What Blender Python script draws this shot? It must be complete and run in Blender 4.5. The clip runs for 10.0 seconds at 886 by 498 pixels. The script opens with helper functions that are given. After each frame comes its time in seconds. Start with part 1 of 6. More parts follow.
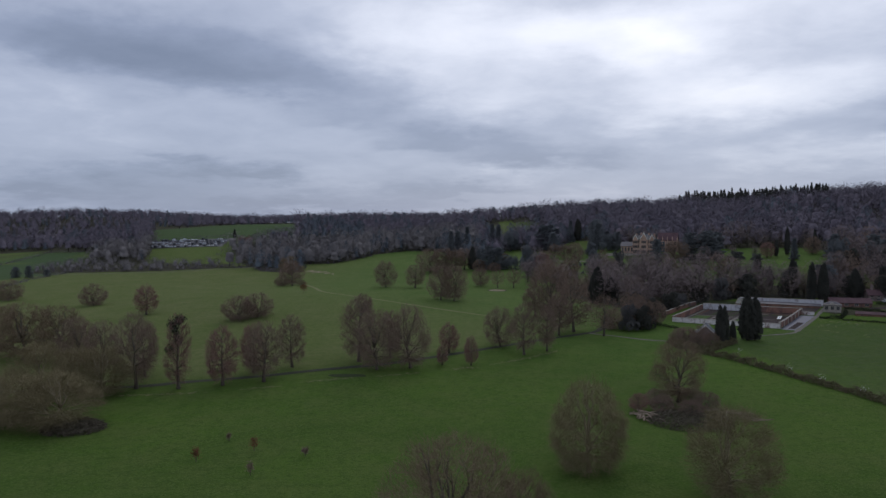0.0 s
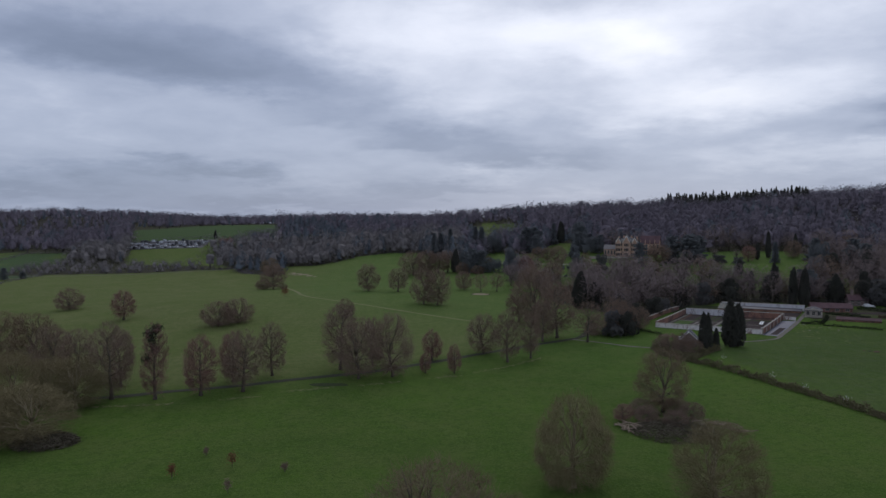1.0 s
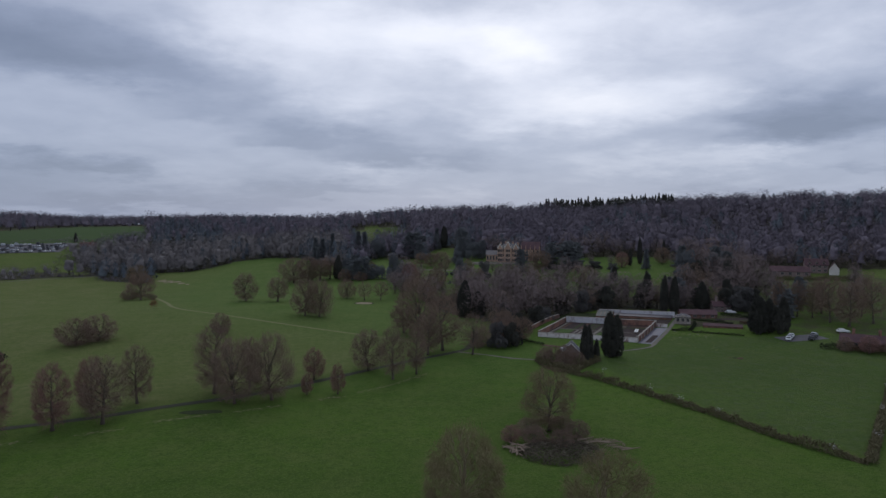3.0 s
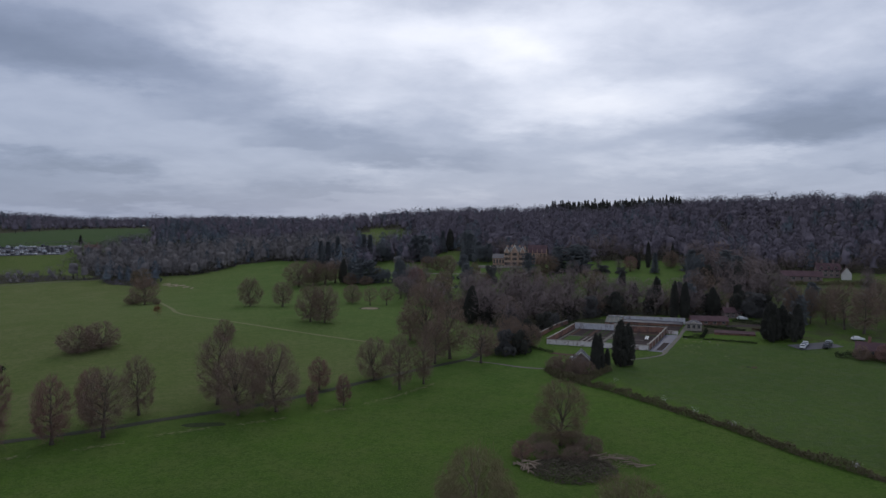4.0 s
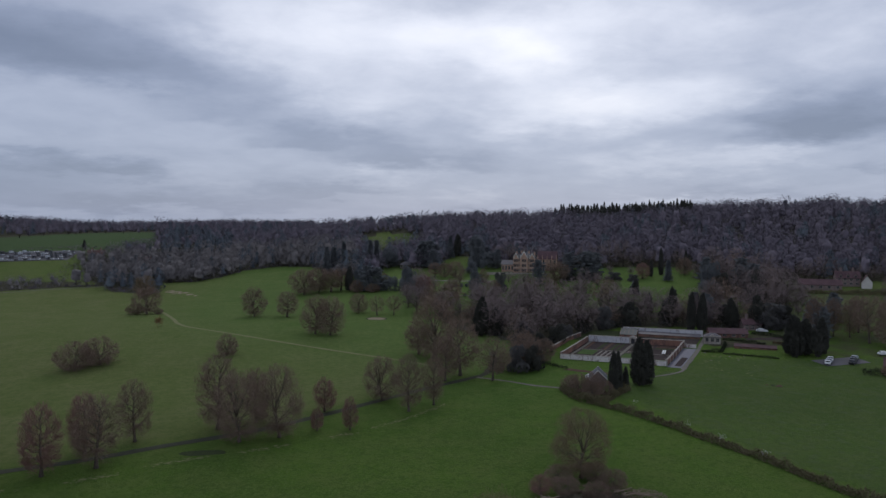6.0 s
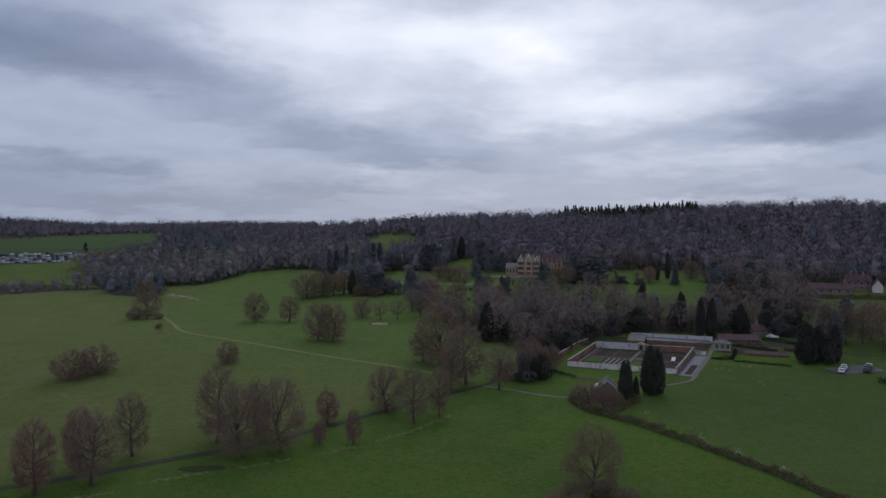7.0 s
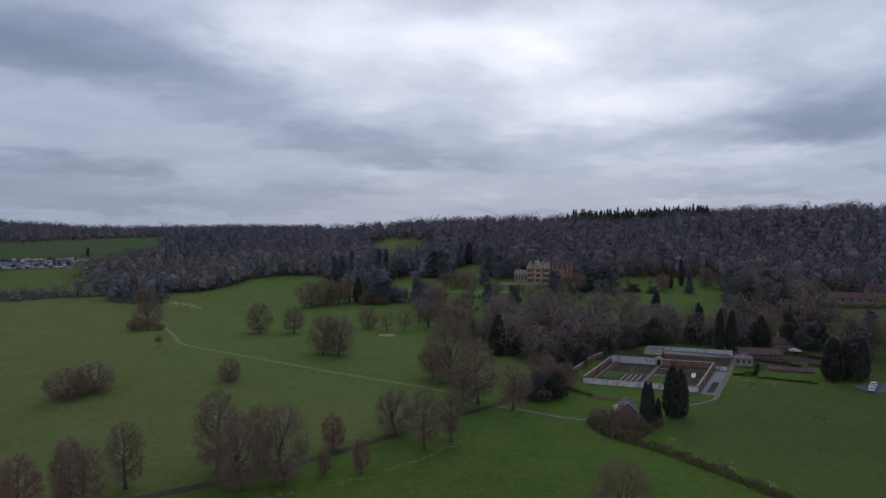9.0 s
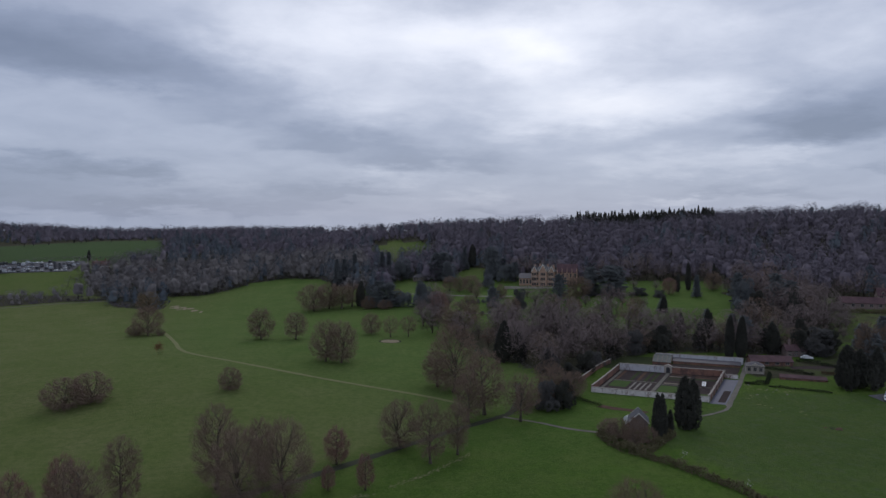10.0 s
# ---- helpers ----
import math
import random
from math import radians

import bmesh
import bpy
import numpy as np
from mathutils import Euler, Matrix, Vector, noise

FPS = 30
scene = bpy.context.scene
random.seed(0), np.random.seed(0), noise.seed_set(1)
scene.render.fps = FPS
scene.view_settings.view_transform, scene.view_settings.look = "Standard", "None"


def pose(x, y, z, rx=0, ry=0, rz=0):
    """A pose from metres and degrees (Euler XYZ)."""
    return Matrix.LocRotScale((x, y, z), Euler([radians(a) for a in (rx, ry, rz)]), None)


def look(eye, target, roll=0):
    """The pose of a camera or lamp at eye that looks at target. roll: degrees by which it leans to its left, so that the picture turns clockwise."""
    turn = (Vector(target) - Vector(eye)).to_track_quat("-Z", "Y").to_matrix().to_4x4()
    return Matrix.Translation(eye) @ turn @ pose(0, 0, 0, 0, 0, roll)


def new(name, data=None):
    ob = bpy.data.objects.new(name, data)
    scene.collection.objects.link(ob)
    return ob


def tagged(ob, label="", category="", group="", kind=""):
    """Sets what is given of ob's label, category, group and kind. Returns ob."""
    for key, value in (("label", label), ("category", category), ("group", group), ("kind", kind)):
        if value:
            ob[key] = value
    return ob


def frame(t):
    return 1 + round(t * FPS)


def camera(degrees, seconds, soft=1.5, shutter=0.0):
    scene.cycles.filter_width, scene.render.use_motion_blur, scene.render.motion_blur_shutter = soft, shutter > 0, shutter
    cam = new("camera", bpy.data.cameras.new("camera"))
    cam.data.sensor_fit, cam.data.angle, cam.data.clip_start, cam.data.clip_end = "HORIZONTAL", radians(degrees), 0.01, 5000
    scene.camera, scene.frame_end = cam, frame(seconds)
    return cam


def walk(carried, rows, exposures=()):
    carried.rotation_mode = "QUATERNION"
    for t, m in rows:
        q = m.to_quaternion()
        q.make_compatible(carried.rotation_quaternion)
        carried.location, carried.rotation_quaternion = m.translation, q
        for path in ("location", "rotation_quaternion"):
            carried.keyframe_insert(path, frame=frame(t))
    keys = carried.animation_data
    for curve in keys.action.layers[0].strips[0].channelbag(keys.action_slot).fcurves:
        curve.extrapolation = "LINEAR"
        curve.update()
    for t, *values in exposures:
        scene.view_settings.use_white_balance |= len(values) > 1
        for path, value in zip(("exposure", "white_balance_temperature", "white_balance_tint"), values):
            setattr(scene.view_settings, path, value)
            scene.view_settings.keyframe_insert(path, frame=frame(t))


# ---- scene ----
cam = camera(63.78, 10.0, soft=1.45)
ROWS = [
    (0.0, 0.00, -0.00, 40.00, 87.36, 0.46, -0.02),
    (0.5, 0.01, 1.10, 40.88, 87.35, 0.41, 0.18),
    (1.0, 0.00, 2.24, 41.77, 87.33, 0.29, -1.38),
    (1.5, -0.04, 3.49, 42.67, 87.30, 0.11, -5.56),
    (2.0, -0.11, 4.88, 43.58, 87.31, -0.08, -9.59),
    (2.5, -0.19, 6.41, 44.49, 87.30, -0.16, -10.91),
    (4.0, -0.19, 12.32, 47.07, 87.35, -0.19, -10.42),
    (4.5, -0.12, 14.48, 47.90, 87.36, -0.18, -10.27),
    (5.0, -0.04, 16.68, 48.73, 87.37, -0.18, -10.13),
    (5.5, 0.03, 18.95, 49.56, 87.39, -0.16, -10.04),
    (7.0, 0.08, 26.17, 51.97, 87.40, -0.10, -9.76),
    (7.5, 0.09, 28.67, 52.79, 87.41, -0.09, -9.65),
    (8.0, 0.09, 31.17, 53.59, 87.44, -0.05, -9.56),
    (8.5, 0.07, 33.66, 54.38, 87.43, -0.03, -9.47),
    (9.0, 0.01, 36.14, 55.16, 87.46, -0.05, -9.38),
    (9.5, -0.07, 38.62, 55.93, 87.49, -0.03, -9.30),
    (10.0, -0.17, 41.10, 56.70, 87.51, 0.00, -9.22),
]
walk(cam, [(t, pose(x, y, z, rx, ry, rz)) for t, x, y, z, rx, ry, rz in ROWS],
     exposures=[(0.0, 0.05, 6330.0, 10.0), (1.2, 0.03, 6330.0, 10.0), (2.2, 0.0, 6330.0, 10.0), (10.0, 0.0, 6330.0, 10.0)])

# ---- light: an overcast sky with broken layers of cloud ----
SUN_AZ, SUN_EL = 14.0, 38.0  # degrees to the right of +y, above the horizon


class Nodes:
    """Short hand for shader nodes."""

    def __init__(self, tree, fresh=True):
        self.tree = tree
        if fresh:
            tree.nodes.clear()

    def add(self, kind, inputs=None, **props):
        n = self.tree.nodes.new(kind)
        for k, v in props.items():
            setattr(n, k, v)
        for k, v in (inputs or {}).items():
            if isinstance(v, bpy.types.NodeSocket):
                self.tree.links.new(v, n.inputs[k])
            else:
                n.inputs[k].default_value = v
        return n

    def math(self, op, a, b=0.0, c=0.0, clamp=False):
        return self.add("ShaderNodeMath", {0: a, 1: b, 2: c}, operation=op, use_clamp=clamp).outputs[0]

    def noise(self, vec, scale, detail=4.0, rough=0.55, lac=2.0, dist=0.0):
        return self.add("ShaderNodeTexNoise", {"Vector": vec, "Scale": scale, "Detail": detail, "Roughness": rough,
                                               "Lacunarity": lac, "Distortion": dist}).outputs["Fac"]

    def ramp(self, fac, stops, interp="LINEAR"):
        n = self.add("ShaderNodeValToRGB", {0: fac})
        el = n.color_ramp.elements
        n.color_ramp.interpolation = interp
        while len(el) < len(stops):
            el.new(0.5)
        for e, (p, c) in zip(el, stops):
            e.position = p
            e.color = (c, c, c, 1) if isinstance(c, (int, float)) else (*c, 1)
        return n.outputs[0]

    def mix(self, fac, a, b, blend="MIX"):
        n = self.add("ShaderNodeMix", data_type="RGBA", blend_type=blend)
        for sock, v in ((n.inputs[0], fac), (n.inputs[6], a), (n.inputs[7], b)):
            if isinstance(v, bpy.types.NodeSocket):
                self.tree.links.new(v, sock)
            else:
                sock.default_value = v if isinstance(v, (int, float)) else (*v, 1)
        return n.outputs[2]


world = bpy.data.worlds.new("overcast_sky")
world.use_nodes = True
scene.world = world
w = Nodes(world.node_tree)
way = w.add("ShaderNodeTexCoord").outputs["Generated"]
sep = w.add("ShaderNodeSeparateXYZ", {0: way})
dx, dy, dz = sep.outputs
az = w.math("MULTIPLY", w.math("ARCTAN2", dx, dy), 57.2958)
el = w.math("MULTIPLY", w.math("ARCSINE", dz), 57.2958)
# cloud deck seen in perspective
lift = w.math("ADD", w.math("MAXIMUM", dz, 0.0), 0.20)
deck = w.add("ShaderNodeCombineXYZ", {0: w.math("DIVIDE", dx, lift), 1: w.math("DIVIDE", dy, lift), 2: 0.0}).outputs[0]
broad = w.noise(deck, 1.3, 6.0, 0.55, dist=0.5)
fine = w.noise(deck, 4.2, 7.0, 0.58, dist=0.3)
waver = w.math("MULTIPLY", w.math("SUBTRACT", w.noise(deck, 2.2, 5.0, 0.6), 0.5), 11.0)
waver2 = w.math("MULTIPLY", w.math("SUBTRACT", w.noise(deck, 2.8, 6.0, 0.6), 0.5), 4.2)
azw, elw = w.math("ADD", az, waver), w.math("ADD", w.math("ADD", el, waver2), 0.75)


def lobe(az0, el0, saz, sel, amp, below=1.0):
    """A soft cloud bank or break, in degrees; banks have a crisper foot."""
    a = w.math("DIVIDE", w.math("SUBTRACT", azw, az0), saz)
    up = w.math("SUBTRACT", elw, el0)
    e = w.math("ADD", w.math("DIVIDE", w.math("MAXIMUM", up, 0.0), sel * (1.15 if below < 1 else 1.0)),
               w.math("DIVIDE", w.math("MINIMUM", up, 0.0), sel * below))
    q = w.math("ADD", w.math("MULTIPLY", a, a), w.math("MULTIPLY", e, e))
    return w.math("MULTIPLY", w.math("EXPONENT", w.math("MULTIPLY", q, -1.0)), amp)


# azimuth, elevation, half width, half height, strength
BANKS = [
    (-24.0, 2.2, 12.0, 2.4, -0.20),
    (-10.0, 1.6, 12.0, 1.8, -0.12),
    (-18.5, 12.0, 7.7, 2.2, -0.35),
    (-11.3, 10.8, 5.9, 1.6, -0.19),
    (-6.8, 8.5, 5.5, 1.4, -0.16),
    (0.5, 6.7, 5.5, 1.1, -0.21),
    (5.9, 5.3, 5.0, 1.0, -0.19),
    (-16.2, 4.1, 6.8, 0.7, -0.28),
    (0.8, 2.7, 5.5, 0.6, -0.16),
    (-12.6, 1.6, 9.1, 0.6, -0.22),
    (11.9, 4.6, 4.5, 0.8, -0.12),
    (39.4, 7.3, 5.0, 1.8, -0.40),
    (36.2, 6.4, 2.7, 1.0, -0.15),
    (33.0, 2.6, 5.5, 0.6, -0.17),
    (14.5, 1.0, 4.1, 0.5, -0.17),
    (41.1, 4.0, 2.7, 0.5, -0.12),
    (-20.8, 13.9, 5.5, 1.8, -0.04),
    (-28.0, 13.0, 6.0, 2.2, -0.29),
    (-29.0, 2.8, 6.0, 0.9, -0.28),
]
BREAKS = [
    (21.0, 16.0, 7.0, 2.6, 0.18),
    (5.0, 10.2, 6.0, 2.0, 0.12),
    (-6.0, 15.5, 5.0, 3.0, 0.13),
    (-18.0, 8.3, 5.9, 1.2, -0.03),
    (-12.8, 7.2, 4.5, 0.9, -0.01),
    (-8.5, 4.1, 2.7, 0.8, 0.10),
    (6.0, 4.0, 4.1, 0.6, 0.07),
    (0.8, 15.4, 5.0, 2.7, 0.15),
    (-1.7, 12.0, 4.1, 1.8, 0.07),
    (8.1, 14.8, 5.0, 2.7, 0.21),
    (15.9, 13.3, 5.0, 2.3, 0.28),
    (22.2, 9.5, 5.0, 2.0, 0.26),
    (15.4, 8.7, 4.1, 1.8, 0.14),
    (29.7, 13.9, 5.0, 1.8, 0.09),
    (30.0, 9.9, 4.5, 1.8, 0.12),
    (40.5, 13.3, 5.0, 2.3, 0.10),
    (33.5, 5.3, 4.1, 0.9, 0.13),
    (25.9, 4.9, 5.0, 1.0, 0.09),
    (12.4, 2.5, 3.6, 0.5, 0.07),
    (27.1, 2.1, 2.7, 0.4, 0.13),
    (-17.7, 0.4, 9.1, 0.3, -0.04),
    (38.0, 1.7, 5.5, 0.3, 0.03),
    (-30.0, 6.3, 6.0, 1.6, 0.01),
    (-24.0, 9.0, 4.0, 1.5, -0.02),
]
total = w.math("ADD", w.math("MULTIPLY", w.math("SUBTRACT", broad, 0.5), 0.26),
               w.math("MULTIPLY", w.math("SUBTRACT", fine, 0.5), 0.22))
for row in BANKS:
    total = w.math("ADD", total, w.math("MULTIPLY", lobe(*row, 0.6), 1.25))
for row in BREAKS:
    total = w.math("ADD", total, w.math("MULTIPLY", lobe(*row), 1.3))
total = w.math("ADD", total, 0.50)
cloud = w.ramp(total, [(0.0, (0.19, 0.228, 0.325)), (0.28, (0.285, 0.33, 0.45)), (0.52, (0.46, 0.505, 0.63)),
                       (0.75, (0.79, 0.82, 0.925)), (1.0, (1.08, 1.08, 1.13))])
low = w.ramp(w.math("DIVIDE", el, 14.0), [(0.0, 1.0), (0.35, 0.4), (1.0, 0.0)])
cloud = w.mix(w.math("MULTIPLY", low, 0.62), cloud, (0.305, 0.362, 0.495))
blue = w.add("ShaderNodeTexSky", sky_type="NISHITA", sun_disc=False, sun_elevation=radians(SUN_EL),
             sun_rotation=radians(SUN_AZ))
blue_dim = w.add("ShaderNodeVectorMath", {0: blue.outputs[0], 3: 0.08}, operation="SCALE").outputs[0]
sky = w.mix(0.92, blue_dim, cloud)
w.add("ShaderNodeOutputWorld", {0: w.add("ShaderNodeBackground", {0: sky, 1: 1.0}).outputs[0]})

sun = new("sun", bpy.data.lights.new("sun", "SUN"))
sun.data.energy, sun.data.angle, sun.data.color = 0.5, radians(25), (1.0, 0.96, 0.9)
a, e = radians(SUN_AZ), radians(SUN_EL)
sun.matrix_world = look((0, 0, 0), (-math.sin(a) * math.cos(e), -math.cos(a) * math.cos(e), -math.sin(e)))


# ---- materials ----
def material(name, base, dark, light, scale=1.0, fine=12.0, rough=0.85, bump=0.2, spec=0.25, metal=0.0, island=0.0, per_object=0.0, tint=0.0, crown=0.0):
    """A surface with broad stains and fine grain, in metres; crown: how far sprays take the light as one rounded crown."""
    m = bpy.data.materials.new(name)
    m.use_nodes = True
    n = Nodes(m.node_tree)
    at = n.add("ShaderNodeNewGeometry").outputs["Position"]
    big = n.noise(at, scale, 4.0, 0.6)
    small = n.noise(at, scale * fine, 3.0, 0.6)
    col = n.mix(n.ramp(big, [(0.32, 0.0), (0.68, 1.0)]), dark, light)
    col = n.mix(0.45, col, base)
    col = n.mix(n.math("MULTIPLY", n.ramp(small, [(0.3, 0.0), (0.7, 1.0)]), 0.35), col, dark)
    if island:
        r = n.add("ShaderNodeNewGeometry").outputs["Random Per Island"]
        col = n.mix(n.math("MULTIPLY", r, island), col, light)
    if tint:
        r = n.add("ShaderNodeAttribute", attribute_name="tree_tint").outputs["Fac"]
        col = n.mix(n.math("MULTIPLY", n.math("SUBTRACT", 1.0, r), tint), col, dark)
        col = n.mix(n.math("MULTIPLY", n.math("POWER", r, 2.0), tint), col, light)
    if per_object:
        r = n.add("ShaderNodeObjectInfo").outputs["Random"]
        col = n.mix(n.math("MULTIPLY", r, per_object), col, light)
    nrm = n.add("ShaderNodeBump", {"Strength": bump, "Distance": 0.1, "Height": small}).outputs[0]
    if crown:
        out = n.add("ShaderNodeAttribute", attribute_name="crown_way").outputs["Vector"]
        out = n.add("ShaderNodeVectorTransform", {0: out}, vector_type="VECTOR", convert_from="OBJECT", convert_to="WORLD").outputs[0]
        own = n.add("ShaderNodeVectorMath", {0: nrm, 3: 1.0 - crown}, operation="SCALE").outputs[0]
        nrm = n.add("ShaderNodeVectorMath", {0: n.add("ShaderNodeVectorMath", {0: out, 1: own}, operation="ADD").outputs[0]}, operation="NORMALIZE").outputs[0]
    b = n.add("ShaderNodeBsdfPrincipled", {"Base Color": col, "Roughness": rough, "Metallic": metal,
                                           "Specular IOR Level": spec, "Normal": nrm})
    n.add("ShaderNodeOutputMaterial", {0: b.outputs[0]})
    return m


def grass_material():
    m = bpy.data.materials.new("pasture_grass")
    m.use_nodes = True
    n = Nodes(m.node_tree)
    at = n.add("ShaderNodeNewGeometry").outputs["Position"]
    broad = n.noise(at, 0.018, 4.0, 0.55, dist=0.4)
    mid = n.noise(at, 0.11, 5.0, 0.65)
    clump = n.noise(at, 0.55, 6.0, 0.78)
    tuft = n.noise(at, 1.8, 5.0, 0.8)
    col = n.mix(n.ramp(broad, [(0.35, 0.0), (0.65, 1.0)]), (0.0606, 0.1050, 0.0190), (0.0846, 0.1440, 0.0229))
    col = n.mix(n.math("MULTIPLY", n.ramp(mid, [(0.40, 0.0), (0.70, 1.0)]), 0.6), col, (0.1133, 0.1368, 0.0397))
    col = n.mix(n.math("MULTIPLY", n.ramp(clump, [(0.46, 0.0), (0.60, 1.0)]), 0.5), col, (0.0434, 0.0790, 0.0171))
    col = n.mix(n.math("MULTIPLY", n.ramp(tuft, [(0.49, 0.0), (0.60, 1.0)]), 0.5), col, (0.1251, 0.1734, 0.0499))
    speck = n.noise(at, 3.2, 3.0, 0.8)
    col = n.mix(n.math("MULTIPLY", n.ramp(speck, [(0.52, 0.0), (0.62, 1.0)]), 0.5), col, (0.0304, 0.0606, 0.0131))
    grazed = n.add("ShaderNodeAttribute", attribute_name="grazed").outputs["Fac"]
    dry = n.mix(n.ramp(n.noise(at, 0.06, 6.0, 0.75), [(0.36, 0.0), (0.64, 1.0)]), (0.1150, 0.1425, 0.0435), (0.1645, 0.1672, 0.0715))
    dry = n.mix(n.math("MULTIPLY", n.ramp(clump, [(0.45, 0.0), (0.58, 1.0)]), 0.55), dry, (0.0752, 0.1105, 0.0295))
    dry = n.mix(n.math("MULTIPLY", n.ramp(tuft, [(0.50, 0.0), (0.62, 1.0)]), 0.4), dry, (0.1809, 0.1896, 0.0697))
    col = n.mix(n.math("MULTIPLY", grazed, 0.85), col, dry)
    lush = n.add("ShaderNodeAttribute", attribute_name="lush").outputs["Fac"]
    fresh = n.mix(n.ramp(mid, [(0.36, 0.0), (0.64, 1.0)]), (0.0760, 0.1420, 0.0310), (0.1080, 0.1640, 0.0420))
    fresh = n.mix(n.math("MULTIPLY", n.ramp(clump, [(0.45, 0.0), (0.58, 1.0)]), 0.5), fresh, (0.0560, 0.1050, 0.0230))
    col = n.mix(n.math("MULTIPLY", lush, 0.65), col, fresh)
    rough_field = n.add("ShaderNodeAttribute", attribute_name="rough_sward").outputs["Fac"]
    blot = n.noise(at, 0.35, 5.0, 0.75)
    col = n.mix(n.math("MULTIPLY", n.ramp(blot, [(0.50, 0.0), (0.66, 1.0)]), n.math("MULTIPLY", rough_field, 0.45)),
                col, (0.1040, 0.1260, 0.0730))
    col = n.mix(n.math("MULTIPLY", rough_field, 0.32), col, (0.0680, 0.0890, 0.0400))
    sown = n.add("ShaderNodeAttribute", attribute_name="young_crop").outputs["Fac"]
    col = n.mix(n.math("MULTIPLY", sown, 0.8), col, (0.0560, 0.0900, 0.0420))
    litter = n.add("ShaderNodeAttribute", attribute_name="leaf_litter").outputs["Fac"]
    brown = n.mix(n.ramp(clump, [(0.35, 0.0), (0.65, 1.0)]), (0.052, 0.052, 0.032), (0.080, 0.074, 0.048))
    col = n.mix(n.ramp(n.math("ADD", litter, n.math("MULTIPLY", n.math("SUBTRACT", mid, 0.5), 0.8)),
                       [(0.35, 0.0), (0.65, 1.0)]), col, brown)
    nrm = n.add("ShaderNodeBump", {"Strength": 0.8, "Distance": 0.4, "Height": n.math("ADD", clump, tuft)}).outputs[0]
    b = n.add("ShaderNodeBsdfPrincipled", {"Base Color": col, "Roughness": 1.0, "Specular IOR Level": 0.04, "Normal": nrm})
    n.add("ShaderNodeOutputMaterial", {0: b.outputs[0]})
    return m


GRASS = grass_material()
BARK = material("grey_bark", (0.120, 0.102, 0.080), (0.072, 0.061, 0.050), (0.185, 0.160, 0.124), 0.8, 8, 0.95, 0.5, 0.1)
TWIG = material("grey_brown_twigs", (0.189, 0.134, 0.101), (0.132, 0.093, 0.073), (0.261, 0.188, 0.145), 0.12, 10, 1.0, 0.0, 0.02, island=0.4, per_object=0.4)
TWIG_RED = material("reddish_twigs", (0.230, 0.130, 0.110), (0.163, 0.091, 0.078), (0.302, 0.182, 0.155), 0.15, 10, 0.95, 0.0, 0.1, island=0.4, per_object=0.3)
TWIG_OCHRE = material("ochre_twigs", (0.189, 0.153, 0.083), (0.133, 0.107, 0.058), (0.262, 0.220, 0.125), 0.15, 10, 1.0, 0.0, 0.02, island=0.4, per_object=0.3)
TWIG_DOME = material("brown_twigs", (0.190, 0.139, 0.090), (0.132, 0.096, 0.063), (0.258, 0.194, 0.129), 0.15, 10, 1.0, 0.0, 0.02, island=0.4, per_object=0.3)
RUSSET = material("russet_leaves", (0.16, 0.070, 0.038), (0.10, 0.042, 0.024), (0.22, 0.105, 0.055), 0.6, 8, 0.9, 0.0, 0.1, island=0.5)
# distance haze is mixed into these twigs' colour, bluer than the bare wood
HAZY_TWIG = material("hazy_far_wood_twigs", (0.186, 0.161, 0.188), (0.125, 0.108, 0.131), (0.220, 0.190, 0.214), 0.035, 9, 0.95, 0.0, 0.1, island=0.05, tint=0.5, crown=0.9)
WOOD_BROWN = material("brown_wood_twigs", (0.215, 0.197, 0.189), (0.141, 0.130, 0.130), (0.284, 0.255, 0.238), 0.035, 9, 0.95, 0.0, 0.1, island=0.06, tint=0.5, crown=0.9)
BELT_TWIG = material("woodland_twigs", (0.202, 0.157, 0.146), (0.134, 0.102, 0.099), (0.278, 0.217, 0.198), 0.10, 14, 0.95, 0.0, 0.1, island=0.04, per_object=0.35, crown=0.65)
# needles paled and blued: the haze over the far woods is in this colour
HAZY_PINE = material("hazy_pine_needles", (0.109, 0.130, 0.148), (0.075, 0.089, 0.107), (0.163, 0.187, 0.204), 0.25, 10, 0.9, 0.0, 0.15, island=0.3, tint=0.6, crown=0.65)
# grey-green needles of the farther conifers, lightened to include the haze before them
HAZY_NEEDLES = material("hazy_grey_green_needles", (0.120, 0.128, 0.131), (0.074, 0.082, 0.089), (0.178, 0.189, 0.187), 0.25, 10, 0.9, 0.0, 0.15, island=0.4, per_object=0.5, crown=0.3)
NEEDLES = material("dark_needles", (0.049, 0.048, 0.041), (0.031, 0.031, 0.028), (0.075, 0.074, 0.059), 0.25, 10, 0.9, 0.0, 0.15, island=0.4, per_object=0.4, crown=0.15)
EVERGREEN = material("evergreen_leaves", (0.078, 0.077, 0.071), (0.051, 0.051, 0.049), (0.129, 0.122, 0.116), 0.25, 10, 0.8, 0.0, 0.2, island=0.5, per_object=0.4, crown=0.3)
IVY = material("ivy_leaves", (0.030, 0.036, 0.020), (0.018, 0.022, 0.014), (0.055, 0.058, 0.030), 0.6, 8, 0.7, 0.0, 0.25, island=0.4)
HEDGE = material("hedge_twigs", (0.138, 0.121, 0.066), (0.088, 0.077, 0.044), (0.198, 0.176, 0.098), 0.3, 10, 0.95, 0.0, 0.1, island=0.5)
BLOSSOM = material("pale_blossom", (0.62, 0.60, 0.56), (0.45, 0.43, 0.40), (0.75, 0.73, 0.70), 1.0, 8, 0.9, 0.0, 0.1)
GORSE = material("yellow_gorse_flowers", (0.38, 0.24, 0.03), (0.22, 0.15, 0.03), (0.50, 0.34, 0.05), 1.0, 8, 0.9, 0.0, 0.1, island=0.5)
